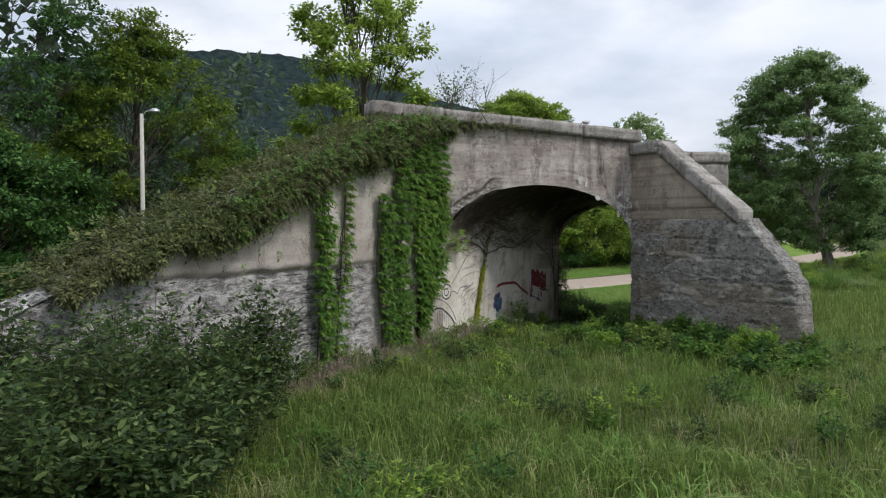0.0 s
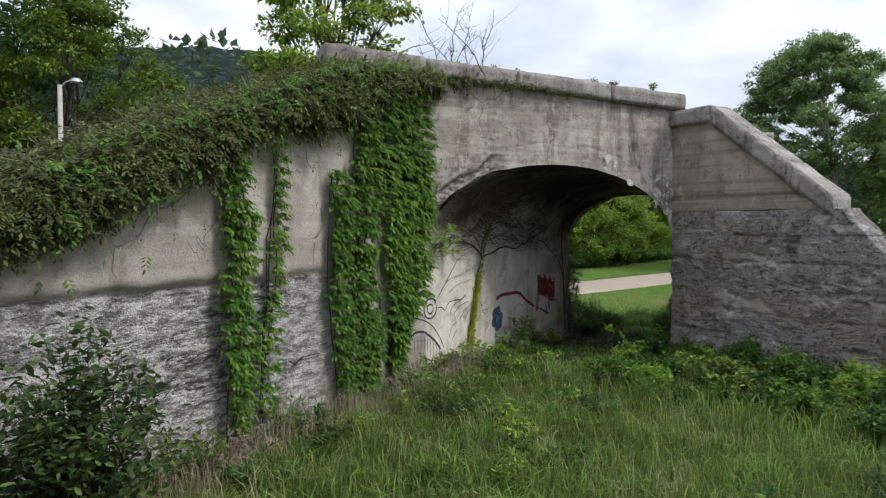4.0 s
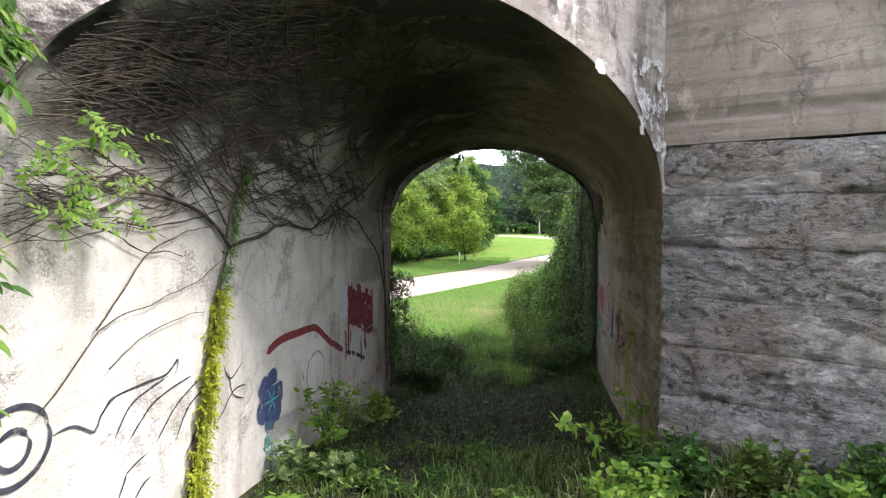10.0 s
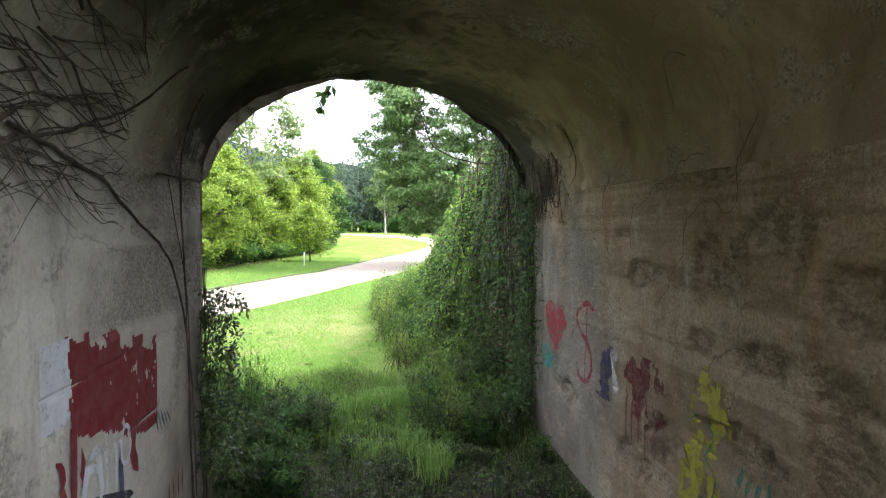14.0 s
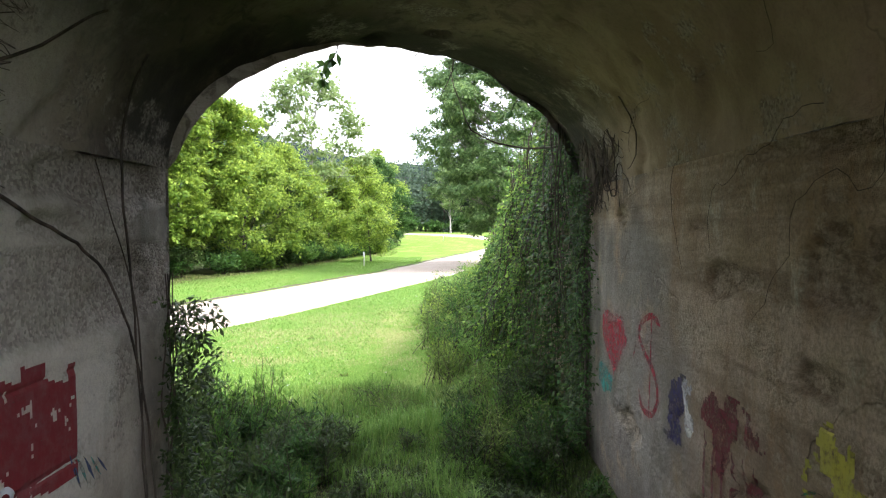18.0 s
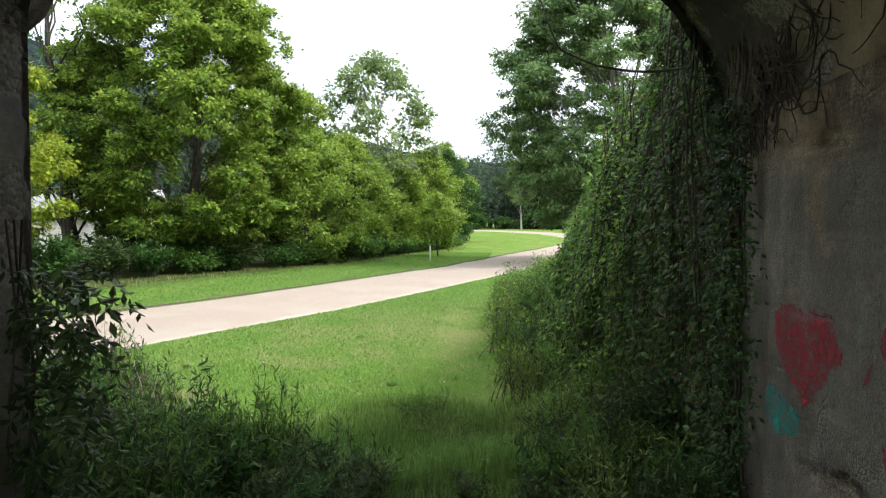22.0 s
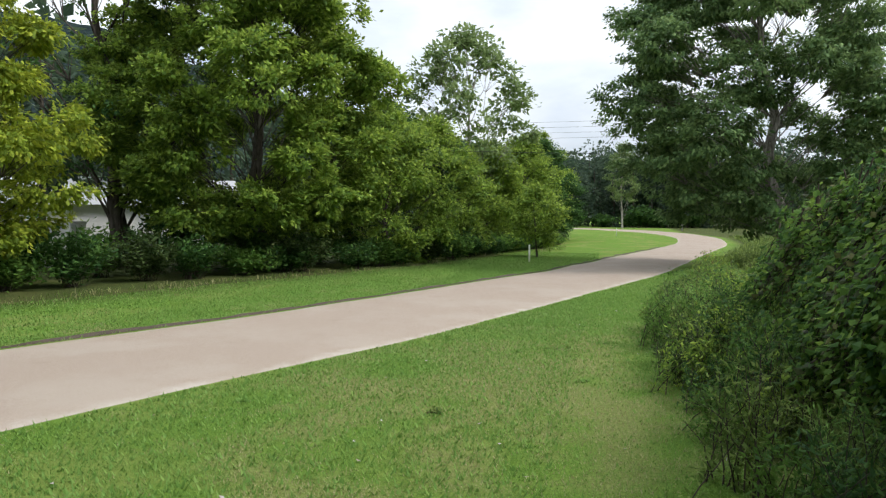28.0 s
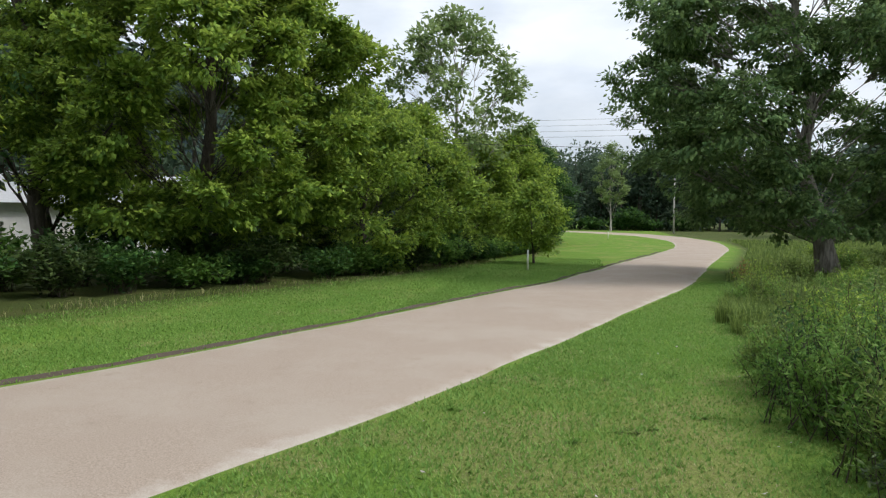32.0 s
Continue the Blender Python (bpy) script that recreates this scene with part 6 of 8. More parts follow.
for k in range(34):
    t = np.linspace(0, 1, 18)
    s = r5.choice([0.2, 0.2, 1.2, 2.4]) + r5.uniform(2.0, 5.6) * t
    y = back_y(XR) - 0.9 * np.maximum(0.0, s - SPRING) - 0.10 - 0.45 * r5.random() ** 1.5 + 0.22 * fbm(np.column_stack([t * 4, np.full(18, 5.0 * k), 0 * t]), 1, 3, 7)
    trunks.append(Bag())
    trunks[-1].tube(shell_right(np.minimum(y, back_y(XR) - 0.9 * np.maximum(0.0, s - SPRING) - 0.05), s), np.linspace(1, 0.5, 18) * r5.uniform(0.012, 0.036), 6)
thing = empty("bare_vine", (XR, 29, 0.3), label="fine brown stems trailing over the far end of the vault", category="vine")
put("stem_net", bag.mesh("stem_net", STEM), thing, kind="stuff")
put("edge_net", twigs.mesh("edge_net", STEM), thing, kind="stuff")
for one in trunks:
    put("old_stem", one.mesh("old_stem", STEM), thing)


# curtain of vines over the far wing
def curtain(n, r):
    y = 30.3 + 13.6 * r.random(n) ** 1.1
    top = np.interp(y, [30.3, 31.3, 32.3, 33.4, 36.5, 39.0, 43.0, 44.5], [6.9, 6.6, 5.3, 4.75, 3.85, 3.35, 2.6, 1.9])
    v = r.random(n)
    z = 0.1 + (top - 0.1) * v
    thick = 0.18 + 1.0 * (1 - v) ** 1.4 * smooth01(y, 30.6, 34.0) + 0.14 * smooth01(y, 31, 35)
    thick = thick * (0.8 + 0.9 * fbm(np.column_stack([y, z * 0.6, 0 * y]), 1.1, 4, 12)) + 0.05
    x = XR + 0.1 - thick * r.uniform(0.45, 1.0, n)
    y = np.where(z > 3.4, np.maximum(y, back_y(x) + 0.15), y)
    return np.column_stack([x, y, z])


r6 = np.random.default_rng(66)
for m, n, lab in ((DEEP, 5200, "dark green vines within a curtain"), (IVY_DARK, 3800, "browning vines within a curtain")):
    p = curtain(n, r6)
    p[:, 0] = XR - 0.04 - (XR - p[:, 0]) * 0.6
    wall_creeper("vine_curtain", p, (-0.95, -0.2, 0.15), m, r6, lab, 0.17, pairs=2)


def hanging_vine(y0, y1, count, mats, r):
    """A stretch of the curtain: strands that fall from the wall's top over the bulge, broad leaves along them."""
    A, D, N, S = [], [], [], []
    bag = Bag()
    for _ in range(count):
        y = r.uniform(y0, y1)
        top = float(np.interp(y, [30.3, 31.3, 32.3, 33.4, 36.5, 39.0, 43.0, 44.5], [6.9, 6.6, 5.3, 4.75, 3.85, 3.35, 2.6, 1.9])) * r.uniform(0.72, 1.02)
        t = np.linspace(0, 1, 16)
        foot = r.choice([0.0, 0.0, 0.15, 0.35])
        z = top + (0.12 + foot * top - top) * t
        v = z / max(top, 0.1)
        thick = 0.20 + 1.0 * (1 - v) ** 1.4 * float(smooth01(y, 30.6, 34.0)) + 0.16 * float(smooth01(y, 31, 35))
        yy = y + 0.35 * fbm(np.column_stack([t * 2.2, np.full(16, y * 3), 0 * t]), 1, 3, 21)
        thick = thick * (0.85 + 0.95 * fbm(np.column_stack([yy, z * 0.6, 0 * z]), 1.2, 4, 12)) + 0.06
        x = XR + 0.05 - thick
        yy = np.where(z > 3.4, np.maximum(yy, back_y(x) + 0.15), yy)
        p = np.column_stack([x, yy, z])
        bag.tube(p, np.linspace(0.010, 0.004, 16), 4)
        n = int(48 * (1 - foot) * top)
        i = r.uniform(0, 14.99, n)
        lo = i.astype(int)
        a = p[lo] + (p[lo + 1] - p[lo]) * (i - lo)[:, None] + r.normal(size=(n, 3)) * [0.07, 0.09, 0.05]
        A.append(a)
        D.append(np.array([-0.55, -0.15, -0.6]) + r.normal(size=(n, 3)) * 0.5)
        N.append(np.array([-0.8, -0.1, 0.75]) + r.normal(size=(n, 3)) * 0.32)
        S.append(r.uniform(0.06, 0.13, n) * (0.65 + 0.35 * smooth01(a[:, 1], 33.5, 37.0)))
    A, D, N, S = map(np.concatenate, (A, D, N, S))
    A[:, 0] = np.minimum(A[:, 0], XR - 0.03)
    A[:, 1] = np.where(A[:, 2] > 3.4, np.maximum(A[:, 1], back_y(A[:, 0]) + 0.12), A[:, 1])
    thing = empty("hanging_vine", (XR - 0.2, (y0 + y1) / 2, 0.1), label="broad-leaved green vine hanging over the wing wall", category="vine", group="vines over the far wing")
    put("stemwork", bag.mesh("stemwork", STEM), thing, kind="stuff")
    for m, share in mats:
        keep = (np.arange(len(A)) * 0.618 % 1 >= share[0]) & (np.arange(len(A)) * 0.618 % 1 < share[1])
        put("leaves", leaves("leaves", A[keep], D[keep], N[keep], S[keep], S[keep] * 0.82, m), thing)


# The two stretches by the jamb use darker leaves, painting in their shade.
for k in range(13):
    hanging_vine(30.5 + 1.03 * k, 31.6 + 1.03 * k, 14 if k < 5 else 19, ((SHRUB, (0, 0.13)), (DEEP, (0.13, 0.25)), (IVY, (0.25, 0.67)), (IVY_LIGHT, (0.67, 0.9)), (IVY_DARK, (0.9, 1.0))) if 1 < k < 6 else ((SHRUB, (0, 0.5)), (DEEP, (0.5, 0.8)), (IVY, (0.8, 0.9)), (IVY_DARK, (0.9, 1.0))) if k < 2 else ((IVY, (0, 0.5)), (IVY_LIGHT, (0.5, 0.75)), (IVY_DARK, (0.75, 1.0))) if k % 3 else ((DEEP, (0, 0.3)), (IVY, (0.3, 0.8)), (IVY_LIGHT, (0.8, 1.0))), r6)
# trailing stems and leaves round the far opening
stems = []
for _ in range(12):
    y0 = r6.uniform(30.4, 32.0)
    t = np.linspace(0, 1, 12)
    stems.append((np.column_stack([XR - 0.1 - 0.35 * r6.random() * np.sin(np.pi * t), y0 + 0.2 * fbm(np.column_stack([t * 3, np.full(12, y0), 0 * t]), 1, 3, 3), 5.6 - 5.2 * t * r6.uniform(0.5, 1)]), 0.012))
pts = curtain(600, r6)
wall_creeper("trailing_vine", pts[pts[:, 1] < 33], (-1, -0.6, 0.1), IVY, r6, "vine trailing down beside the far opening", 0.2, stems, 2)
n = 420
z = 0.5 + 1.8 * r6.random(n) ** 0.8
wall_creeper("jamb_creeper", np.column_stack([XL + 0.03 + 0.34 * r6.random(n) ** 2, 27.1 + r6.uniform(-0.15, 0.28, n), z]), (0.7, -0.4, 0.1), SHRUB, r6, "dark creeper clinging to the far jamb", 0.15, [(limb((XL + 0.04, 27.0 + 0.1 * q, 0.1), (XL + 0.06, 27.1 - 0.05 * q, 2.5), 0.0, 12, 0.06, 70 + q), 0.012) for q in range(4)], pairs=2)
n = 800
z = r6.uniform(0.2, 3.5, n)
wall_creeper("jamb_creeper", np.column_stack([XR - 0.04 - 0.16 * r6.random(n) ** 2, 30.75 - np.abs(r6.normal(size=n)) * 0.32, z]), (-0.8, -0.3, 0.1), SHRUB, r6, "dark creeper hanging at the far corner", 0.11, [(limb((XR - 0.05, 30.6 - 0.12 * q, 0.1), (XR - 0.06, 30.7 - 0.1 * q, 3.4), 0.0, 12, 0.05, 90 + q), 0.014) for q in range(5)], pairs=2)
for q in range(5):
    n = 170
    z = r6.uniform(0.3, 4.4 - 0.3 * q, n)
    y = 30.55 - 0.17 * q - 0.07 * np.abs(r6.normal(size=n))
    wall_creeper("jamb_creeper", np.column_stack([XR - 0.05 - (0.10 + 0.12 * np.sin(z * 2.0 + q) ** 2) * r6.random(n), y + 0.12 * np.sin(z * 1.7 + 2 * q), z]), (-0.7, -0.5, 0.0), (SHRUB, DEEP, SHRUB)[q % 3], r6, "dark vine strand hanging down the far jamb", 0.13, [(limb((XR - 0.06, 30.5 - 0.17 * q, 0.15), (XR - 0.08, 30.5 - 0.15 * q, 4.2 - 0.3 * q), 0.0, 14, 0.05, 140 + q), 0.013)], pairs=1)
# sprigs hanging in the far opening
for (x, drop, k) in ((-8.25, 0.45, 16), (-7.4, 0.3, 0), (-7.1, 0.75, 0), (-6.2, 0.35, 8)):
    y = float(back_y(x)) + 0.15
    z = float(arch_z(x)) - 0.1
    t = np.linspace(0, 1, 8)
    p = np.column_stack([x + 0.08 * np.sin(t * 5), y + 0 * t, z - drop * t])
    thing = empty("hanging_sprig", (x, y, z), label="thin vine sprig hanging in the opening", category="vine", group="hanging sprigs")
    bag = Bag()
    bag.tube(p, np.linspace(0.008, 0.003, 8), 4)
    put("stem", bag.mesh("stem", STEM), thing)
    if k:
        q = p[r6.integers(3, 8, k)]
        put("leaves", leaves("leaves", q, r6.normal(size=(k, 3)) + [0, 0, -0.8], r6.normal(size=(k, 3)), r6.uniform(0.1, 0.17, k), r6.uniform(0.06, 0.1, k), DEEP), thing)
bag = Bag()
bag.tube(limb((-5.6, 31.0, 3.95), (-6.75, 31.2, 4.2), -0.12, 10, 0.1, 5), np.linspace(0.016, 0.010, 10), 5)
bag.tube(limb((-6.75, 31.2, 4.2), (-7.05, 31.3, 5.1), 0.0, 7, 0.1, 6), np.linspace(0.010, 0.005, 7), 5)
put("bent_vine_stem", bag.mesh("bent_vine_stem", STEM), label="bare bent vine stem across the far opening", category="vine")


# ---- shrubs, weeds and grass ----
def shrub(name, at, height, radius, stems, per, leaf, mat, seed, label, group="", z=None, slim=0.4, up=0.3, category="shrub", ovate=False):
    """Many-stemmed plant: stems from one root, leaves along them."""
    r = np.random.default_rng(seed)
    z = float(ground_z(np.array([at[0]]), np.array([at[1]]))[0]) if z is None else z
    root = np.array([at[0], at[1], z - 0.03])
    bag, A, D, N, S = Bag(), [], [], [], []
    for k in range(stems):
        ang, q = r.uniform(0, 6.28), r.random() ** 0.6
        end = root + [radius * q * math.cos(ang), radius * q * math.sin(ang), height * (0.55 + 0.45 * r.random()) * (1 - 0.35 * q * q)]
        start = root + [(0.12 if up < 0.5 else 0.38) * radius * r.normal(), (0.12 if up < 0.5 else 0.38) * radius * r.normal(), 0]
        p = limb(start, end, 0.15 * radius, 8, 0.1, seed + k)
        bag.tube(p, np.linspace(0.004 + 0.003 * height, 0.002, 8), 4)
        t = r.uniform(0.12 if up < 0.5 else 0.0, 1.0, per) ** (0.8 if up < 0.5 else 1.15)
        i = np.clip(t * 7, 0, 6.99)
        lo = i.astype(int)
        a = p[lo] + (p[lo + 1] - p[lo]) * (i - lo)[:, None]
        a = a + r.normal(size=a.shape) * 0.09 * radius
        A.append(a)
        d = r.normal(size=a.shape)
        d[:, 2] = d[:, 2] * 0.4 + up
        D.append(d)
        N.append(r.normal(size=a.shape) * 0.5 + [0, 0, 1])
        S.append(leaf * r.uniform(0.55, 1.3, per))
    A, D, N, S = map(np.concatenate, (A, D, N, S))
    keep = A[:, 2] > z
    thing = empty(name, tuple(root), label=label, category=category, group=group)
    put("stemwork", bag.mesh("stemwork", STEM), thing, kind="stuff")
    put("foliage", leaves("foliage", A[keep], D[keep], N[keep], S[keep], S[keep] * slim, mat, ovate=ovate), thing)
    return thing


r7 = np.random.default_rng(77)
for k, (x, y, h, rad) in enumerate([(-8.2, 6.6, 2.7, 1.2), (-7.2, 4.9, 2.5, 1.2), (-6.4, 3.7, 2.1, 1.1), (-8.2, 8.7, 2.3, 1.0), (-7.0, 6.6, 2.0, 1.0), (-8.7, 5.0, 2.5, 1.2), (-5.6, 4.3, 1.6, 0.9), (-7.9, 3.2, 2.3, 1.3), (-6.4, 5.4, 1.7, 0.9)]):
    shrub("shrub", (x, y), h, rad, 56, 92, 0.105, SHRUB, 300 + k, "leafy dark green shrub growing before the wing wall", "shrubs before the wall", slim=0.46, ovate=True)
for k in range(14):
    y = r7.uniform(9.8, 17.2)
    shrub("wall_weed", (XL + 0.35 + 0.5 * r7.random(), y), r7.uniform(0.4, 0.9), 0.4, 12, 22, 0.10, (PALE_LEAF, MEADOW, STRAW)[k % 3], 330 + k, "weed clump at the foot of the wall", "weeds at the wall", slim=0.35)
for k in range(74):
    x, y = r7.uniform(-6.3, 0.6), r7.uniform(15.6, 21.9)
    d = (x - W0[0]) * WN[0] + (y - W0[1]) * WN[1]
    if 0.3 < d < 3.4 and (x > -5.5 or y < 20.3):
        shrub("broadleaf_weed", (x, y), r7.uniform(0.35, 0.95) * (1.15 - 0.15 * d), 0.5, 16, 56, 0.085, (IVY, DEEP, IVY, IVY_LIGHT, MEADOW)[k % 5], 350 + k, "green broad-leaved weed by the wing wall", "broad-leaved weeds", slim=0.7, ovate=True)
for k in range(34):
    x, y = r7.uniform(-9.0, -5.9), r7.uniform(14.5, 19.6)
    shrub("ground_weed", (x, y), r7.uniform(0.15, 0.42), 0.38, 10, 26, 0.085, (IVY, MEADOW, MAPLE)[k % 3], 1100 + k, "low green weed on the ground before the arch", "weeds before the arch", slim=0.5)
for k, (x, y, h) in enumerate([(-9.0, 21.9, 1.1), (-9.1, 22.9, 0.6), (-8.9, 18.6, 0.7), (-9.05, 17.9, 0.6), (-8.9, 24.0, 0.5), (-9.1, 20.9, 0.5), (-8.7, 19.6, 0.35), (-8.6, 21.0, 0.3), (-5.5, 22.5, 1.0)]):
    shrub("wall_sapling", (x, y), h, 0.38 * h + 0.1, 9, 26, 0.12, PALE_LEAF if k % 2 else IVY_LIGHT, 380 + k, "slender leafy seedling against the wall", "seedlings at the wall", slim=0.5, ovate=True)
# arching shoot near the opening
bag = Bag()
p = limb((-5.9, 21.0, 0.55), (-6.45, 20.6, 1.35), 0.25, 9, 0.08, 4)
bag.tube(p, np.linspace(0.01, 0.004, 9), 4)
thing = empty("arching_shoot", (-5.9, 21.0, 0.55), label="single arching shoot with pale leaves", category="plant")
put("stem", bag.mesh("stem", STEM), thing)
a = np.repeat(p[3:], 4, 0)
put("leaves", leaves("leaves", a, r7.normal(size=a.shape) + [0, 0, -0.3], r7.normal(size=a.shape) * 0.5 + [0, 0, 1], r7.uniform(0.08, 0.15, len(a)), r7.uniform(0.07, 0.11, len(a)), IVY_LIGHT, ovate=True), thing)
# tall weeds outside the far opening
for k in range(132):
    x, y = (r7.uniform(-9.35, -8.45), r7.uniform(27.2, 30.4)) if k % 4 == 0 else (r7.uniform(-11.4, -9.3), r7.uniform(28.6, 31.0)) if k % 4 < 3 else (r7.uniform(-13.8, -11.5), r7.uniform(31.0, 33.0))
    if back_y(x) < y or x > -9.2:
        h = r7.uniform(0.45, 0.85) if x > -9.3 else r7.uniform(0.75, 1.3) if x > -11.4 else r7.uniform(0.95, 1.45)
        shrub("tall_weed", (x, y), h, 0.32, 13, 46, 0.11, (DEEP, IVY, SHRUB, DEEP)[k // 2 % 4], 400 + k, "tall leafy weed outside the far opening", "tall weeds", slim=0.19, up=0.7)
for k, (x, y) in enumerate(((-12.9, 32.4), (-12.5, 31.9), (-12.1, 32.3), (-11.8, 31.8), (-13.3, 32.7), (-12.7, 32.8), (-11.5, 31.5))):
    shrub("seeding_weed", (x, y), 1.35 + 0.06 * (k % 4), 0.3, 7, 34, 0.07, STRAW, 1700 + k, "tall brownish weed gone to seed among the green ones", "seeding weeds", slim=0.2, up=0.9)
shrub("dark_tussock", (-8.2, 32.6), 0.5, 0.55, 34, 22, 0.13, IVY, 455, "dark grassy weed clump standing alone in the lawn", slim=0.07, up=1.6)
shrub("dark_tussock", (-7.9, 31.9), 0.36, 0.5, 26, 20, 0.12, MEADOW, 456, "small grassy weed clump at the lawn's end", slim=0.07, up=1.6)
for k in range(30):
    x, y = (r7.uniform(-6.9, -5.5), r7.uniform(28.4, 31.4)) if k % 2 else (r7.uniform(-9.1, -6.2), r7.uniform(27.8, 30.8))
    shrub("low_weed", (x, y), r7.uniform(0.15, 0.36), 0.26, 12, 34, 0.06, (SHRUB, DEEP, SHRUB, IVY)[k % 4], 450 + k, "low green weed in the passage mouth", "low weeds", slim=0.35, up=0.5)
for k in range(26):
    shrub("tall_weed", (r7.uniform(-7.0, -5.6), r7.uniform(28.6, 32.0)), r7.uniform(0.4, 0.95), 0.36, 14, 48, 0.09, (SHRUB, DEEP, MEADOW, IVY)[k % 4], 1600 + k, "dark leafy weed below the vines", "tall weeds", slim=0.2, up=0.7)
for k in range(44):
    y = r7.uniform(32.4, 47.5)
    shrub("feathery_weed", (r7.uniform(-7.3, -6.1) + 0.04 * (y - 32), y), r7.uniform(0.6, 1.25), 0.42, 15, 52, 0.095, (LAWN, MAPLE, MEADOW)[k % 3], 1200 + k, "feathery light green weed at the lawn's edge", "feathery weeds", slim=0.16, up=0.8)
for k in range(34):
    y = r7.uniform(31.2, 46.5)
    x = XR - 0.5 - 1.6 * r7.random() * smooth01(y, 31, 36)
    h = r7.uniform(0.7, 1.5)
    shrub("bank_weed", (float(x), y), h, 0.55, 18, 74, 0.075, (IVY, MEADOW, DEEP, SHRUB)[k % 4], 460 + k, "green weeds below the vine curtain", "weeds below the vines", slim=0.34, up=0.6)
for k in range(60):
    x, y = (r7.uniform(-6.0, -3.4), r7.uniform(40, 54)) if k % 3 == 0 else (r7.uniform(-5.0, 6), r7.uniform(46, 68))
    if road_dist(np.array([x]), np.array([y]))[0] > 4.8:
        shrub("meadow_bush", (x, y), r7.uniform(0.8, 1.6), 0.8, 18, 50, 0.11, (MAPLE, IVY, MEADOW, PALE_LEAF)[k % 4], 500 + k, "rough green bush in the tall meadow", "meadow bushes", slim=0.4)
for k in range(80):
    y = r7.uniform(39, 62)
    x = r7.uniform(-7.6, -2.6) + 0.09 * (y - 39)
    if road_dist(np.array([x]), np.array([y]))[0] > 4.6:
        shrub("feathery_weed", (x, y), r7.uniform(0.8, 1.6), 0.6, 13, 74, 0.085, (IVY, MAPLE, MEADOW, LAWN)[k % 4], 1400 + k, "tall airy green weed at the lawn's edge", "feathery weeds", slim=0.34, up=0.7)
for k in range(18):
    shrub("feathery_weed", (r7.uniform(-7.5, -6.5), r7.uniform(42.0, 48.0)), r7.uniform(0.9, 1.5), 0.5, 13, 74, 0.085, (IVY, LAWN, MEADOW)[k % 3], 1550 + k, "tall airy green weed at the lawn's edge", "feathery weeds", slim=0.34, up=0.7)
for k in range(18):
    shrub("bank_weed", (r7.uniform(-6.9, -4.8), r7.uniform(41.5, 49.0)), r7.uniform(1.2, 1.9), 0.75, 22, 84, 0.08, (DEEP, IVY, MAPLE)[k % 3], 2000 + k, "tall green weeds beside the lawn", "weeds below the vines", slim=0.42, up=0.5)
# undergrowth along the trees beside the road
line = resample(np.array([(-31, 43), (-28.0, 49.0), (-24.6, 55.5), (-21.2, 62.5), (-18.6, 72), (-17.0, 80), (-15.0, 92), (-14.5, 104)]), 1.9)
for k, (x, y) in enumerate(line):
    shrub("hedge_bush", (x + 0.5 + 0.4 * r7.normal(), y + 0.5 * r7.normal()), r7.uniform(1.1, 2.0), 1.5, 36, 54, 0.21, (DEEP, SHRUB, DEEP, IVY)[k % 4], 540 + k, "dense dark undergrowth below the roadside trees", "roadside undergrowth", slim=0.5)
    if k < 24:
        shrub("hedge_bush", (x - 2.6 + 0.5 * r7.normal(), y + 1.2), r7.uniform(1.8, 3.0), 1.7, 30, 46, 0.26, (DEEP, DEEP, IVY)[k % 3], 580 + k, "dense dark undergrowth below the roadside trees", "roadside undergrowth", slim=0.5)
for k in range(14):
    shrub("wood_edge_bush", (r7.uniform(-24, 26), r7.uniform(166, 171)), r7.uniform(2, 4.5), 3.0, 30, 40, 0.55, DEEP, 640 + k, "bushy edge of the far wood", "bushes at the far wood", slim=0.6)


def inside_passage(x, y):
    return (x > XL) & (x < XR) & (y > front_y(x)) & (y < back_y(x))


def clear_of_walls(x, y):
    wing = ((x - W0[0]) * WN[0] + (y - W0[1]) * WN[1] < 0.05) & ((x - W0[0]) * WN[0] + (y - W0[1]) * WN[1] > -0.75) & (x > XR - 0.1) & (x < 0.0)
    left = (x < XL + 0.06) & (x > XL - 1.0) & (y < 27.4)
    right = (x > XR - 0.05) & (x < XR + 1.0) & (y > 22) & (y < 43.2)
    return ~(wing | left | right)


def grass(name, x, y, hmin, hmax, mat, seed, label, wmul=1.0, lean=0.55):
    r = np.random.default_rng(seed)
    n = len(x)
    at = np.column_stack([x, y, ground_z(x, y) - 0.01])
    clump = 0.75 + 0.5 * fbm(np.column_stack([x, y, 0 * x]), 0.9, 3, seed)
    h = r.uniform(hmin, hmax, n) * clump
    v, f = blade_arrays(at, h, (0.005 + 0.012 * r.random(n)) * wmul, r.uniform(0.3 * lean, 1.2 * lean, n), r.uniform(0, 6.28, n))
    return put(name, mesh_of(name, v, f, mat), label=label, category="grass", kind="stuff")


def scatter(n, x0, x1, y0, y1, seed):
    r = np.random.default_rng(seed)
    return r.uniform(x0, x1, n), r.uniform(y0, y1, n)


x, y = scatter(260000, -9.3, 16, 0.6, 24, 81)
rr = np.random.default_rng(811).random(len(x))
tuft = fbm(np.column_stack([x, y, 0 * x]), 1.3, 3, 812)
keep = clear_of_walls(x, y) & ~inside_passage(x, y) & (rr < (1.25 - smooth01(np.hypot(x, y - 4), 5, 22)) * (0.75 + 0.9 * tuft)) & ~((x > XL) & (x < -5.6) & (y > 19.0) & (rr < 0.5))
grass("meadow_grass", x[keep], y[keep], 0.18, 0.60, MEADOW, 82, "tall rough meadow grass before the bridge", 1.35, 0.9)
x, y = scatter(9000, -2.5, 6, 2.2, 9, 813)
keep = fbm(np.column_stack([x, y, 0 * x]), 0.8, 3, 814) > 0.0
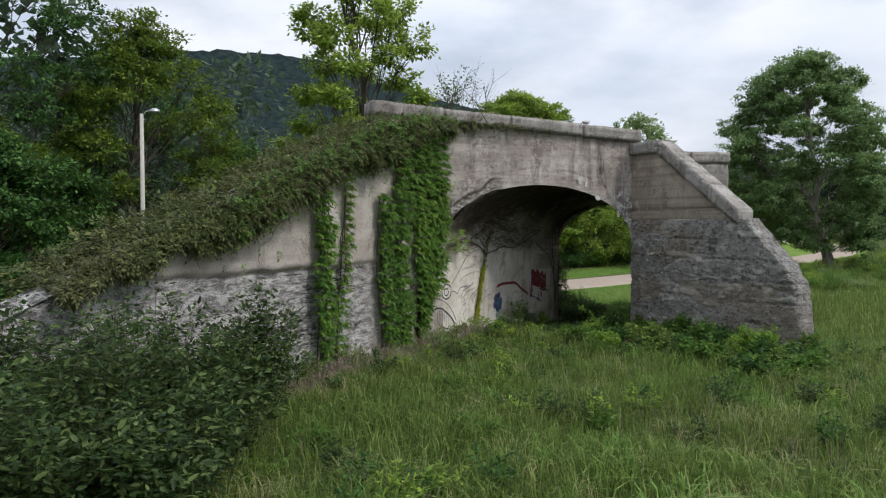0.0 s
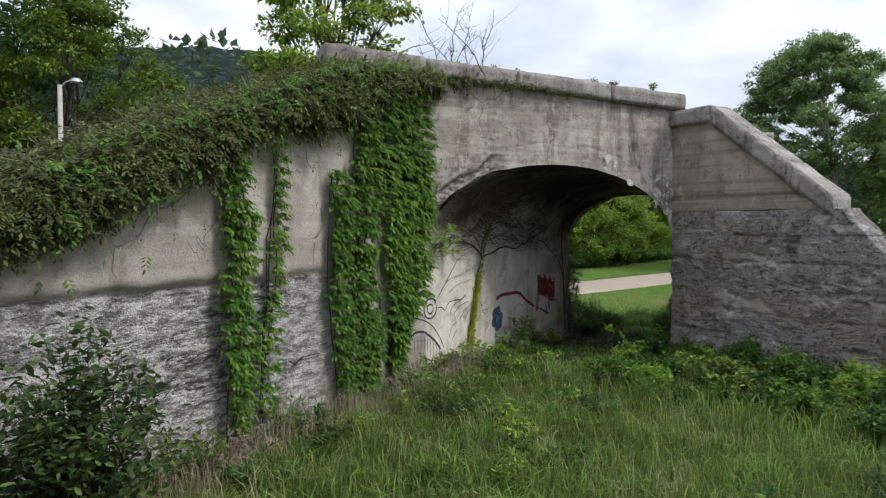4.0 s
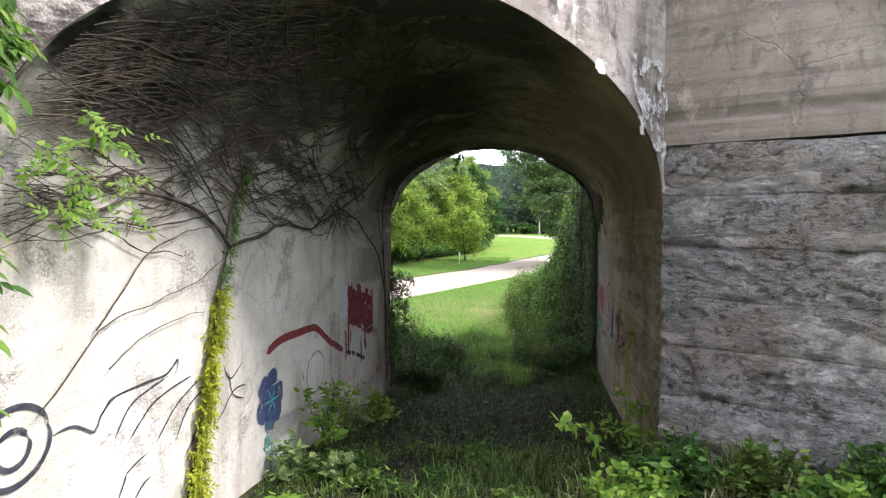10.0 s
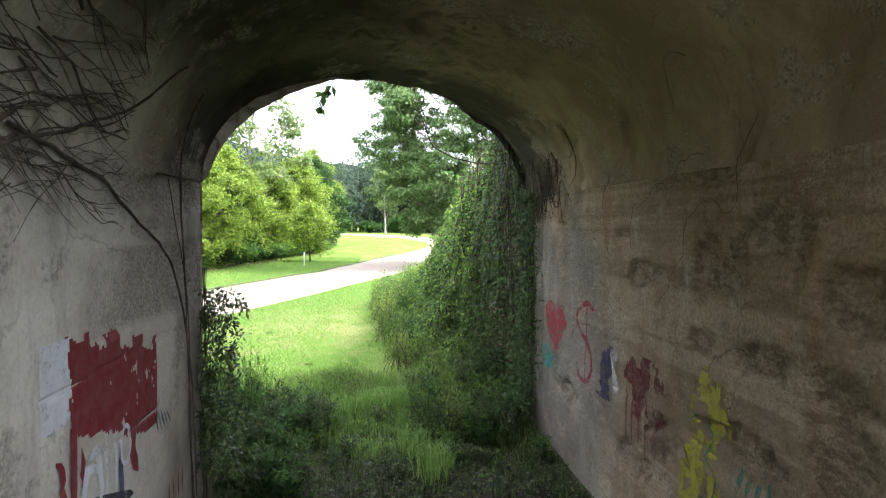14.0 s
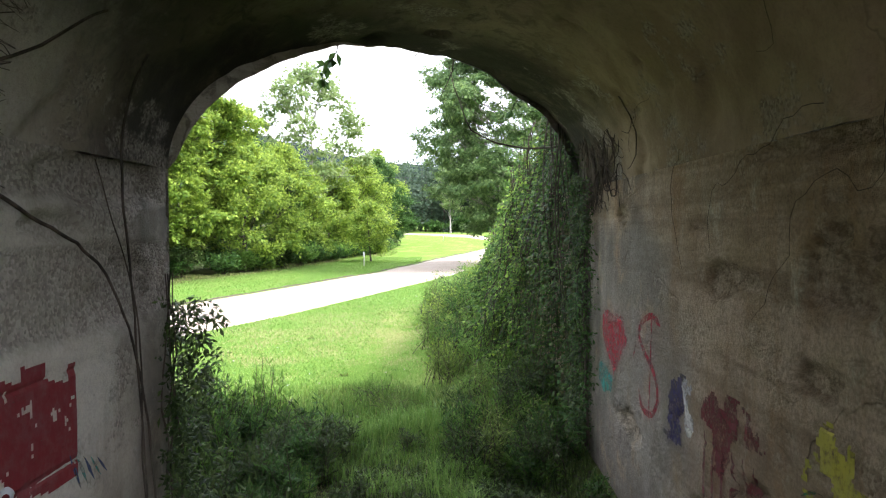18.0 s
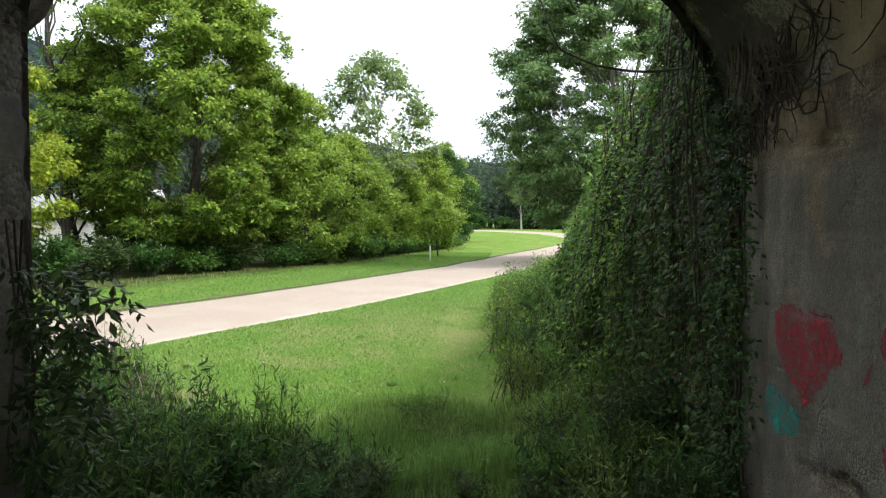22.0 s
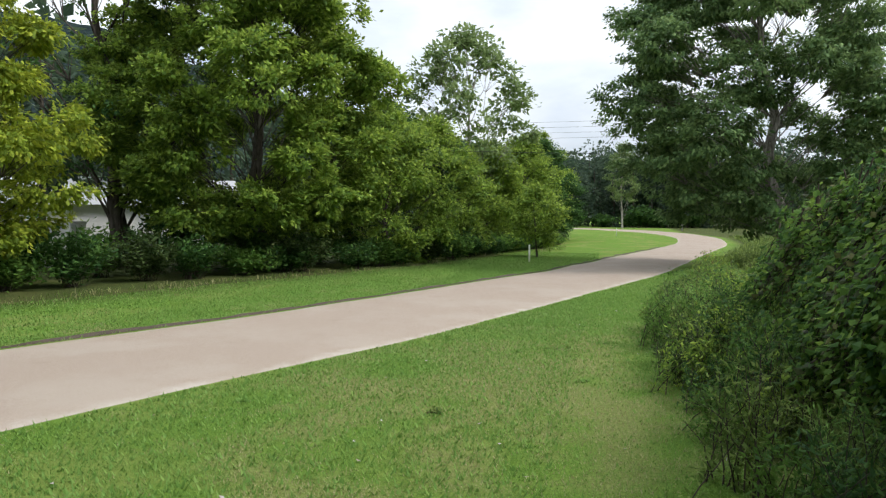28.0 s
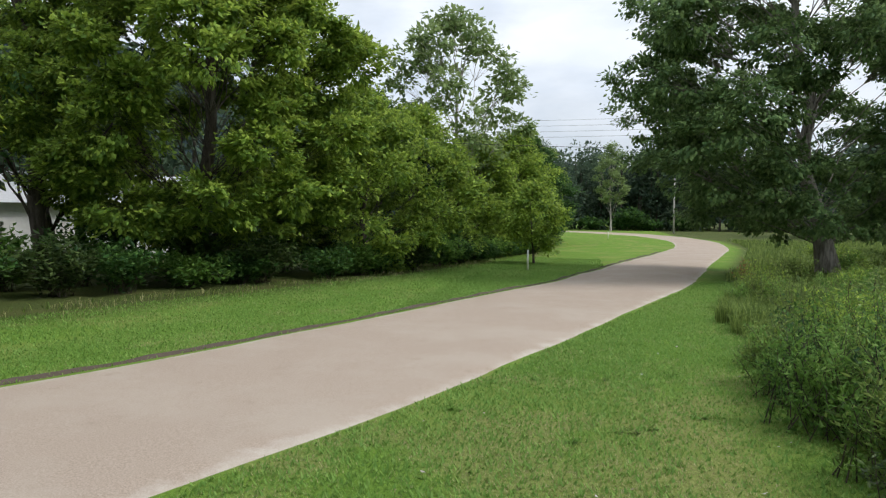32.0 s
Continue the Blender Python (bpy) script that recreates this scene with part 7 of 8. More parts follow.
grass("broad_grass", x[keep], y[keep], 0.4, 0.8, LAWN, 815, "broad-bladed bright grass tufts in the meadow", 2.0, 1.0)
x, y = scatter(9000, -9.2, 14, 2, 22, 83)
keep = clear_of_walls(x, y) & ~inside_passage(x, y) & (fbm(np.column_stack([x, y, 0 * x]), 0.35, 3, 84) > 0.02)
grass("pale_grass", x[keep], y[keep], 0.4, 0.75, STRAW, 84, "dry seeding grass stalks in the meadow", 0.5, 0.5)
x, y = scatter(2600, -9.25, -8.2, 9.5, 18, 831)
grass("dead_stalks", x, y, 0.4, 0.9, STRAW, 832, "dead brown stalks along the foot of the wall", 0.6, 0.5)
for k in range(170):
    x, y = r7.uniform(-8.6, 10), r7.uniform(4.5, 20.5)
    if x < 0.4 * (20 - y) + 2 and not (-6.2 < x < -1.5 and y > 21) and math.hypot(x + 0.18 * y, 0) > -1:
        shrub("meadow_weed", (x, y), r7.uniform(0.35, 0.7), 0.38, 9, 24, 0.10, (MEADOW, IVY, MAPLE, SHRUB, DEEP)[k % 5], 1800 + k, "leafy green weed standing in meadow grass", "weeds in the meadow", slim=0.34)
x, y = scatter(26000, 16, 45, 2, 60, 85)
grass("far_meadow_grass", x, y, 0.3, 0.7, MEADOW, 86, "meadow grass at the side of the field", 4.0)
x, y = scatter(52000, -4.2, 16, 23, 70, 87)
keep = clear_of_walls(x, y) & (road_dist(x, y) > 3.6)
grass("field_grass", x[keep], y[keep], 0.3, 0.75, MEADOW, 88, "tall field grass behind the bridge", 3.0)
def sward(name, x, y, hmin, hmax, wide, mat, seed, label):
    r = np.random.default_rng(seed)
    n = len(x)
    at = np.column_stack([x, y, ground_z(x, y) - 0.004])
    v, f = sward_arrays(at, r.uniform(hmin, hmax, n), wide * r.uniform(0.6, 1.3, n), r.uniform(0, 6.28, n))
    return put(name, mesh_of(name, v, f, mat), label=label, category="grass", kind="stuff")


x, y = scatter(720000, -19.5, -4.6, 28.6, 58, 89)
rr = np.random.default_rng(891).random(len(x))
keep = clear_of_walls(x, y) & (road_dist(x, y) > ROAD_HALF - 0.22 + 0.06 * np.sin(x * 7.0 + 3.0 * np.sin(y * 2.3))) & (rr < 1.25 - 0.9 * smooth01(y, 34, 56))
dry = dryness(x, y)
dry = dry + 0.75 * (rr * 7 % 1 - 0.5)
sward("lawn_grass", x[keep & (dry < 0.27)], y[keep & (dry < 0.27)], 0.014, 0.042, 0.0105, LAWN, 90, "mown lawn between the bridge and the road")
sward("dry_lawn_grass", x[keep & (dry >= 0.27)], y[keep & (dry >= 0.27)], 0.012, 0.036, 0.0105, DRY_LAWN, 896, "dried yellowish patches in the mown lawn")
x, y = scatter(190000, -15, -3.6, 35, 66, 892)
keep = clear_of_walls(x, y) & (np.random.default_rng(899).random(len(x)) < smooth01(y + 2.5 * fbm(np.column_stack([x, y, 0 * x]), 0.5, 3, 888), 36, 50)) & (road_dist(x, y) > ROAD_HALF - 0.22 + 0.06 * np.sin(x * 7.0 + 3.0 * np.sin(y * 2.3)))
sward("far_lawn_grass", x[keep], y[keep], 0.02, 0.06, 0.03, LAWN, 893, "mown lawn running on beside the road")
x, y = scatter(240000, -30, -9, 34, 84, 91)
d = road_dist(x, y)
keep = (d > ROAD_HALF - 0.25) & (d < 9.5)
sward("verge_grass", x[keep], y[keep], 0.03, 0.07, 0.03, LAWN, 92, "mown verge beyond the road")
x, y = scatter(30000, -33, -12, 40, 96, 93)
d = road_dist(x, y)
g = fbm(np.column_stack([x, y, 0 * x]), 0.7, 4, 931)
keep = (d > 8.3 + 1.6 * g) & (d < 10.8) & (g > -0.3)
grass("edge_grass", x[keep], y[keep], 0.08, 0.3, MEADOW, 94, "unmown grass fringe below the trees", 1.8, 1.0)
keep = keep & (g > 0.05)
grass("dry_edge_grass", x[keep] + 0.1, y[keep] + 0.1, 0.1, 0.34, DRY_LAWN, 941, "dry pale grass along the unmown fringe", 1.5, 1.0)
x, y = scatter(15000, -9.8, -5.9, 26.8, 31.6, 951)
g = fbm(np.column_stack([x, y, 0 * x]), 0.9, 3, 952)
keep = clear_of_walls(x, y) & (g > 0.02) & ~((x < XL + 0.1) & (y < 28.2)) & (x < -6.9 + 0.5 * g) & (y > 27.6 + 0.8 * g)
grass("mouth_grass", x[keep], y[keep], 0.2, 0.55, LAWN, 953, "long bright grass in the mouth of the passage", 0.9, 0.7)
x, y = scatter(80000, -7.6, -3.0, 35, 62, 954)
g = fbm(np.column_stack([x, y, 0 * x]), 0.6, 3, 955)
keep = clear_of_walls(x, y) & (road_dist(x, y) > 4.4) & (x > -6.7 + 0.9 * g)
grass("bank_grass", x[keep], y[keep], 0.3, 0.8, MEADOW, 956, "tall weedy grass beside the lawn", 1.6, 0.6)
x, y = scatter(16000, -9.2, -5.4, 17.2, 30.5, 95)
keep = inside_passage(x, y) & ((np.minimum(x - XL, XR - x) < 0.5) | (y > 27.3) | (y - front_y(x) < 1.5) | (np.arange(len(x)) % 4 == 0)) | (y > 29)
grass("passage_grass", x[keep], y[keep], 0.10, 0.30, SHRUB, 96, "thin dark grass under the arch", 1.2, 0.7)
# unmown grass between the passage mouth and the lawn, lower towards the lawn
for k, (far, a, b, m, lab, count) in enumerate(((32.2, 0.2, 0.46, IVY, "tall dark grass at the lawn's unmown end", 9000), (33.2, 0.12, 0.32, MEADOW, "knee-high grass at the lawn's unmown end", 12000), (34.0, 0.07, 0.17, LAWN, "short unmown grass running out into the lawn", 14000))):
    x, y = scatter(count, -10.6, -5.8, 29.6, 34.8, 970 + k)
    g = fbm(np.column_stack([x, y, 0 * x]), 0.8, 4, 975)
    line = far + 1.1 * g + 0.55 * np.maximum(x + 8.0, 0) - 0.35 * np.maximum(-9.0 - x, 0)
    keep = clear_of_walls(x, y) & (y < line) & (y > back_y(x) - 0.6)
    grass("margin_grass", x[keep], y[keep], a, b, m, 980 + k, lab, 0.9, 0.6)
x, y = scatter(30000, -7.9, -5.5, 31.5, 46, 985)
g = fbm(np.column_stack([x, y, 0 * x]), 0.7, 3, 986)
keep = clear_of_walls(x, y) & (x > -7.1 + 0.04 * (y - 32) + 0.8 * g)
grass("bank_foot_grass", x[keep], y[keep], 0.16, 0.5, MEADOW, 987, "rough grass round the feet of the bank weeds", 1.1, 0.7)
# fallen leaves on the earth floor
n = 5200
r8 = np.random.default_rng(88)
x, y = r8.uniform(XL + 0.1, XR - 0.1, n), r8.uniform(16.6, 29.5, n)
at = np.column_stack([x, y, ground_z(x, y) + 0.012])
put("leaf_litter", leaves("leaf_litter", at, r8.normal(size=(n, 3)) * [1, 1, 0.15], r8.normal(size=(n, 3)) * 0.3 + [0, 0, 1], r8.uniform(0.04, 0.10, n), r8.uniform(0.03, 0.06, n), foliage("dead_leaf", ((0.026, 0.021, 0.014), (0.055, 0.045, 0.031), (0.15, 0.125, 0.095)), 0.8, 0.1)), label="dry fallen leaves on the earth floor", category="leaves", kind="stuff")
n = 11000
x, y = r8.uniform(XL + 0.1, XR - 0.1, n), r8.uniform(17.0, 28.5, n)
at = np.column_stack([x, y, ground_z(x, y) + 0.03])
put("floor_seedlings", leaves("floor_seedlings", at, r8.normal(size=(n, 3)) * [1, 1, 0.3] + [0, 0, 0.4], r8.normal(size=(n, 3)) * 0.4 + [0, 0, 1], r8.uniform(0.03, 0.08, n), r8.uniform(0.02, 0.05, n), SHRUB), label="small green seedlings on the earth floor", category="plants", kind="stuff")
# plants along the top of the front cornice
for k in range(7):
    s = (0.5, 1.6, 2.2, 3.3, 4.1, 4.8, 5.4)[k]
    p = corner - FD * s - FN * r7.uniform(0.0, 0.3)
    shrub("cornice_weed", (p[0], p[1]), r7.uniform(0.12, 0.3), 0.2, 8, 20, 0.06, (IVY, STRAW)[k % 2], 700 + k, "small weed rooted on the cornice", "weeds on the cornice", z=6.93)

# bare twigs on the embankment's crown, a reddish seedling, dry seed stalks
bag = Bag()
for k in range(9):
    root = (-9.2 + 0.25 * r7.normal(), 18.6 + 0.5 * r7.normal(), 6.7)
    tip = np.array(root) + [0.7 * r7.normal(), 0.5 * r7.normal(), r7.uniform(0.9, 1.9)]
    p = limb(root, tip, 0.1, 8, 0.12, 900 + k)
    bag.tube(p, np.linspace(0.012, 0.004, 8), 4)
    for q in range(7):
        i = int(r7.integers(2, 7))
        bag.tube(limb(p[i], p[i] + [0.35 * r7.normal(), 0.3 * r7.normal(), r7.uniform(0.2, 0.6)], 0, 5, 0.15, 930 + 10 * k + q), np.linspace(0.006, 0.002, 5), 3)
put("bare_shrub", bag.mesh("bare_shrub", STEM), label="leafless twiggy shrub on the embankment top", category="shrub")
RED_LEAF = foliage("reddish_leaf", ((0.10, 0.03, 0.016), (0.22, 0.07, 0.03), (0.30, 0.16, 0.05)))
shrub("reddish_seedling", (-0.35, 19.6), 0.8, 0.35, 9, 18, 0.12, RED_LEAF, 960, "reddish seedling at the end of the wing wall", slim=0.5)
shrub("reddish_seedling", (-4.4, 62.5), 1.3, 0.5, 14, 16, 0.10, RED_LEAF, 961, "thin reddish shrub in the roadside meadow", slim=0.35)
x, y = r7.uniform(-13.9, -11.2, 420), r7.uniform(30.6, 33.2, 420)
grass("seed_stalks", x, y, 0.7, 1.25, STRAW, 962, "dry seeding stalks above green weeds", 0.7, 0.5)

# tussocks that break up the meadow, and rough grass beyond the road's bend
r9 = np.random.default_rng(99)
cx, cy = r9.uniform(-8.8, 14, 1500), 1.2 + 20.5 * r9.random(1500) ** 1.3
for k, (m, lab, a, b, w) in enumerate(((SHRUB, "dark tussocks low in the meadow", 0.15, 0.4, 1.3), (LAWN, "bright grass tussocks in the meadow", 0.3, 0.62, 1.25), (MEADOW, "bent grass tussocks in the meadow", 0.35, 0.75, 1.2), (DRY_LAWN, "yellowing grass tussocks in the meadow", 0.35, 0.7, 0.8))):
    c = np.arange(1500) % 4 == k
    n = 30
    x, y = np.repeat(cx[c], n) + 0.13 * r9.normal(size=c.sum() * n), np.repeat(cy[c], n) + 0.13 * r9.normal(size=c.sum() * n)
    ok = clear_of_walls(x, y) & ~inside_passage(x, y)
    grass("tussock_grass", x[ok], y[ok], a, b, m, 990 + k, lab, w, 1.0)
x, y = scatter(40000, -4, 34, 60, 125, 981)
ok = (road_dist(x, y) > 4.2) & (x > np.interp(y, ROAD_LINE[:14, 1], ROAD_LINE[:14, 0]))
grass("rough_grass", x[ok], y[ok], 0.35, 0.9, MEADOW, 982, "rough grass beyond the bend of the road", 5.5, 0.7)
for k in range(26):
    x, y = r9.uniform(-1, 16), r9.uniform(62, 92)
    if road_dist(np.array([x]), np.array([y]))[0] > 5.5:
        shrub("field_bush", (x, y), r9.uniform(0.8, 1.8), 1.1, 18, 46, 0.16, (MAPLE, IVY, DEEP, MEADOW)[k % 4], 1300 + k, "rough green bush by the bend of the road", "bushes by the bend", slim=0.4)
x, y = scatter(9000, XL + 0.1, -5.5, 16.8, 22.5, 985)
ok = clear_of_walls(x, y) & (fbm(np.column_stack([x, y, 0 * x]), 1.2, 3, 986) > -0.1)
grass("sparse_grass", x[ok], y[ok], 0.08, 0.28, MEADOW, 987, "sparse short grass on the trodden earth", 1.1, 0.9)
for k in range(26):
    shrub("ground_weed", (r9.uniform(-9.1, -5.8), r9.uniform(18.5, 22.0)), r9.uniform(0.12, 0.34), 0.3, 9, 22, 0.075, (IVY, DEEP, MEADOW)[k % 3], 1500 + k, "low green weed on the earth under the arch", "weeds before the arch", slim=0.45)

# dead vine ends left on the wing wall
bag = Bag()
for k in range(60):
    y, z = r9.uniform(9.5, 16.2), r9.uniform(3.2, 5.2)
    if z > 3.3 + 0.36 * (y - 8):
        continue
    n = int(r9.integers(4, 10))
    h = r9.uniform(0, 6.28)
    p = [(XL + 0.03, y, z)]
    for _ in range(n):
        h += r9.normal() * 0.6
        y, z = y + 0.05 * math.cos(h), z + 0.06 * math.sin(h)
        p.append((XL + 0.03 + 0.01 * r9.random(), y, z))
    bag.tube(np.array(p), np.linspace(0.004, 0.002, n + 1), 4)
put("dead_vine", bag.mesh("dead_vine", STEM), label="dry vine ends clinging to the pale wall", category="vine", kind="stuff")
# rosettes and fallen leaves on the lawn
for k in range(34):
    x, y = r9.uniform(-14.5, -7.2), r9.uniform(32.5, 52)
    if road_dist(np.array([x]), np.array([y]))[0] > 3.1:
        shrub("lawn_weed", (x, y), r9.uniform(0.04, 0.09), 0.12, 6, 7, 0.07, (LAWN, MEADOW, LAWN)[k % 3], 1700 + k, "small leafy weed in the mown lawn", "weeds in the lawn", slim=0.5)
n = 80
x, y = r9.uniform(-15, -6.8, n), r9.uniform(31, 50, n)
ok = road_dist(x, y) > 3.0
at = np.column_stack([x, y, ground_z(x, y) + 0.035])[ok]
put("fallen_leaves", leaves("fallen_leaves", at, r9.normal(size=at.shape) * [1, 1, 0.2], r9.normal(size=at.shape) * 0.3 + [0, 0, 1], r9.uniform(0.03, 0.07, len(at)), r9.uniform(0.02, 0.045, len(at)), foliage("pale_dead_leaf", ((0.22, 0.16, 0.09), (0.42, 0.36, 0.26), (0.66, 0.62, 0.54)), 0.8, 0.1)), label="pale fallen leaves scattered on the lawn", category="leaves", kind="stuff")
x, y = scatter(9000, -8.8, -6.3, 16.0, 20.6, 988)
ok = fbm(np.column_stack([x, y, 0 * x]), 0.9, 3, 989) > 0.0
grass("trodden_straw", x[ok], y[ok], 0.05, 0.22, STRAW, 996, "flattened dry straw before the arch", 0.9, 1.0)

# ---- graffiti ----
def paint_mat(name, colour, cover=0.75):
    """Worn spray paint: gaps let the wall show through."""
    n = Nodes(name)
    c = n.mix(n.ramp(n.noise(9, 6, 0.7), 0.35, 0.75, 0.0, 0.5), colour, tuple(v * 0.5 + 0.10 for v in colour))
    n.bump(n.noise(40, 3), 0.2, 0.01)
    n.done(c, 0.85, spec=0.2)
    clear = n.node("ShaderNodeBsdfTransparent")
    m = n.node("ShaderNodeMixShader")
    worn = n.math("ADD", n.math("MULTIPLY", n.noise(7, 8, 0.78, shift=3), 0.6), n.math("MULTIPLY", n.noise(45, 4, 0.7), 0.4))
    n.link(n.ramp(worn, 0.62 - 0.2 * (1 - cover) - 0.16, 0.62 - 0.2 * (1 - cover) + 0.06, 0.96, 0.1), m.inputs["Fac"])
    n.link(clear.outputs[0], m.inputs[1])
    n.link(n.bsdf.outputs[0], m.inputs[2])
    n.link(m.outputs[0], n.out.inputs["Surface"])
    return n.mat


P_BLACK = paint_mat("black_paint", (0.025, 0.028, 0.04), 1.15)
P_RED = paint_mat("dark_red_paint", (0.20, 0.022, 0.026), 1.5)
P_PINK = paint_mat("bright_red_paint", (0.40, 0.035, 0.055), 0.68)
P_WHITE = paint_mat("white_paint", (0.66, 0.68, 0.70), 1.2)
P_NAVY = paint_mat("navy_paint", (0.04, 0.06, 0.14), 1.10)
P_TEAL = paint_mat("teal_paint", (0.04, 0.32, 0.28), 0.60)
P_AQUA = paint_mat("aqua_paint", (0.05, 0.42, 0.38), 1.6)
P_PURPLE = paint_mat("purple_paint", (0.05, 0.04, 0.10), 0.85)
P_YELLOW = paint_mat("yellow_paint", (0.46, 0.43, 0.06), 1.0)
P_MAROON = paint_mat("maroon_paint", (0.17, 0.03, 0.035), 0.8)
P_PALEBLUE = paint_mat("pale_blue_paint", (0.34, 0.42, 0.52), 0.0)
P_LIME = paint_mat("lime_run", (0.66, 0.65, 0.62))
P_GREEN = paint_mat("green_paint", (0.03, 0.22, 0.08))


def on_wall(x, y, z, lift=0.007):
    n = 1 if x == XL else -1
    return np.column_stack([x + n * (wall_relief(x, y, z) + lift), y, z])


def stroke(x, pts, width, mat, name="stroke", parent=None, lift=0.007, taper=True):
    """A sprayed line on a passage wall through points (y, z)."""
    p = resample(np.array(pts, float), 0.035)
    t = unit(np.gradient(p, axis=0))
    side = np.stack([-t[:, 1], t[:, 0]], 1)
    w = np.full(len(p), width / 2)
    if taper:
        w = w * np.clip(np.minimum(np.arange(len(p)), np.arange(len(p))[::-1]) / 3.0, 0.15, 1)
    a, b = p + side * w[:, None], p - side * w[:, None]
    v = np.stack([on_wall(x, a[:, 0], a[:, 1], lift), on_wall(x, b[:, 0], b[:, 1], lift)], 1).reshape(-1, 3)
    return put(name, mesh_of(name, v, grid_faces(len(p), 2), mat), parent)


def patch(x, y0, y1, z0, z1, inside, mat, name="patch", parent=None, lift=0.006, cell=0.02):
    """A painted area: cells of the wall for which inside(y, z) holds."""
    ys, zs = np.arange(y0, y1, cell), np.arange(z0, z1, cell)
    Y, Z = np.meshgrid(ys, zs, indexing="ij")
    v = on_wall(x, Y.ravel(), Z.ravel(), lift)
    f = grid_faces(len(ys), len(zs))
    mid = (Y.ravel()[f].mean(1), Z.ravel()[f].mean(1))
    f = f[inside(*mid)]
    used, back = np.unique(f, return_inverse=True)
    return put(name, mesh_of(name, v[used], back.reshape(-1, 4), mat), parent)


def ragged(y, z, scale=6, seed=5):
    return fbm(np.column_stack([y, z, 0 * y]), scale, 4, seed)


def circle(cy, cz, ry, rz, n=28):
    a = np.linspace(0.3, 2 * np.pi + 0.35, n)
    return list(zip(cy + ry * np.cos(a), cz + rz * np.sin(a)))


tag = empty("graffiti_creature", (XL, 17.4, 1.0), label="black line graffiti of a ring, arcs and strokes", category="graffiti")
stroke(XL, circle(17.52, 1.955, 0.28, 0.21), 0.036, P_BLACK, "ring", tag)
stroke(XL, circle(17.51, 1.945, 0.125, 0.10), 0.034, P_BLACK, "ring", tag)
stroke(XL, [(16.5, 1.72), (16.62, 1.80), (16.84, 1.82), (17.19, 1.75), (17.6, 1.58), (17.92, 1.32), (18.15, 1.02)], 0.022, P_BLACK, "arc", tag)
stroke(XL, [(16.62, 1.45), (16.89, 1.53), (17.1, 1.52), (17.32, 1.46), (17.75, 1.23), (18.02, 1.0)], 0.05, P_BLACK, "arc", tag)
for k in range(9):
    y = 16.8 + 0.14 * k
    z = float(np.interp(y, [16.62, 16.89, 17.32, 17.75, 18.02], [1.45, 1.53, 1.46, 1.23, 1.0]))
    stroke(XL, [(y, z), (y + 0.03, z - 0.2), (y + 0.02, z - 0.42)], 0.014, P_BLACK, "tooth_line", tag)
stroke(XL, [(17.82, 1.93), (18.0, 1.93), (18.2, 1.84), (18.26, 1.92), (18.42, 2.0), (18.78, 2.02), (19.05, 2.02), (19.22, 2.1), (19.18, 1.98)], 0.02, P_BLACK, "line", tag)
for (a, b, c) in (((18.40, 1.72), (18.62, 1.92), (19.1, 2.0)), ((18.55, 1.66), (18.9, 1.86), (19.45, 1.93)), ((18.9, 1.55), (19.2, 1.75), (19.6, 1.88)), ((19.2, 1.5), (19.4, 1.7), (19.7, 1.78)), ((19.3, 1.3), (19.6, 1.5), (19.9, 1.7)), ((18.36, 1.2), (18.55, 1.45), (18.8, 1.52)), ((18.5, 1.12), (18.7, 1.3), (18.85, 1.34)), ((20.0, 1.9), (20.15, 1.75), (20.4, 1.85)), ((19.9, 1.4), (20.2, 1.62), (20.5, 1.62)), ((20.1, 1.85), (20.2, 1.6), (20.45, 1.5))):
    stroke(XL, [a, b, c], 0.016, P_BLACK, "line", tag)
stroke(XL, [(15.55, 2.35), (15.6, 1.8), (15.68, 1.3), (15.9, 1.0), (16.3, 1.05), (16.5, 1.4)], 0.05, P_BLACK, "line", tag)

flower = empty("graffiti_flower", (XL, 21.1, 1.2), label="navy flower graffiti with a teal centre", category="graffiti")
for (cy, cz, ry, rz) in [(21.1 + 0.22 * math.cos(a), 1.32 + 0.2 * math.sin(a), 0.15, 0.14) for a in (0.2, 1.3, 2.4, 3.5, 4.7, 5.6)] + [(21.1, 1.32, 0.22, 0.2)]:
    patch(XL, cy - ry, cy + ry, cz - rz, cz + rz, lambda y, z, cy=cy, cz=cz, ry=ry, rz=rz: np.hypot((y - cy) / ry, (z - cz) / rz) + 0.25 * ragged(y, z) < 0.95, P_NAVY, "petal", flower)
for k in range(6):
    a = k * 1.05
    stroke(XL, [(21.1, 1.32), (21.1 + 0.2 * math.cos(a), 1.32 + 0.15 * math.sin(a))], 0.03, P_AQUA, "ray", flower, 0.02)
patch(XL, 20.9, 21.35, 0.35, 1.1, lambda y, z: (np.abs(y - 21.12) < 0.16 + 0.1 * ragged(y, z, 4)) & (ragged(y, z, 5, 7) > -0.1), P_TEAL, "drip_patch", flower)

swoosh = empty("graffiti_swoosh", (XL, 22.5, 1.7), label="long dark red sprayed stripe", category="graffiti")
stroke(XL, [(21.0, 1.82), (21.37, 1.89), (21.9, 1.89), (22.3, 1.88), (22.6, 1.85), (22.95, 1.70), (23.24, 1.57), (23.55, 1.46), (23.85, 1.36)], 0.09, P_RED, "stripe", swoosh)
stroke(XL, [(24.0, 1.3), (24.5, 1.18), (25.1, 1.0)], 0.06, P_BLACK, "stripe", swoosh, 0.016)

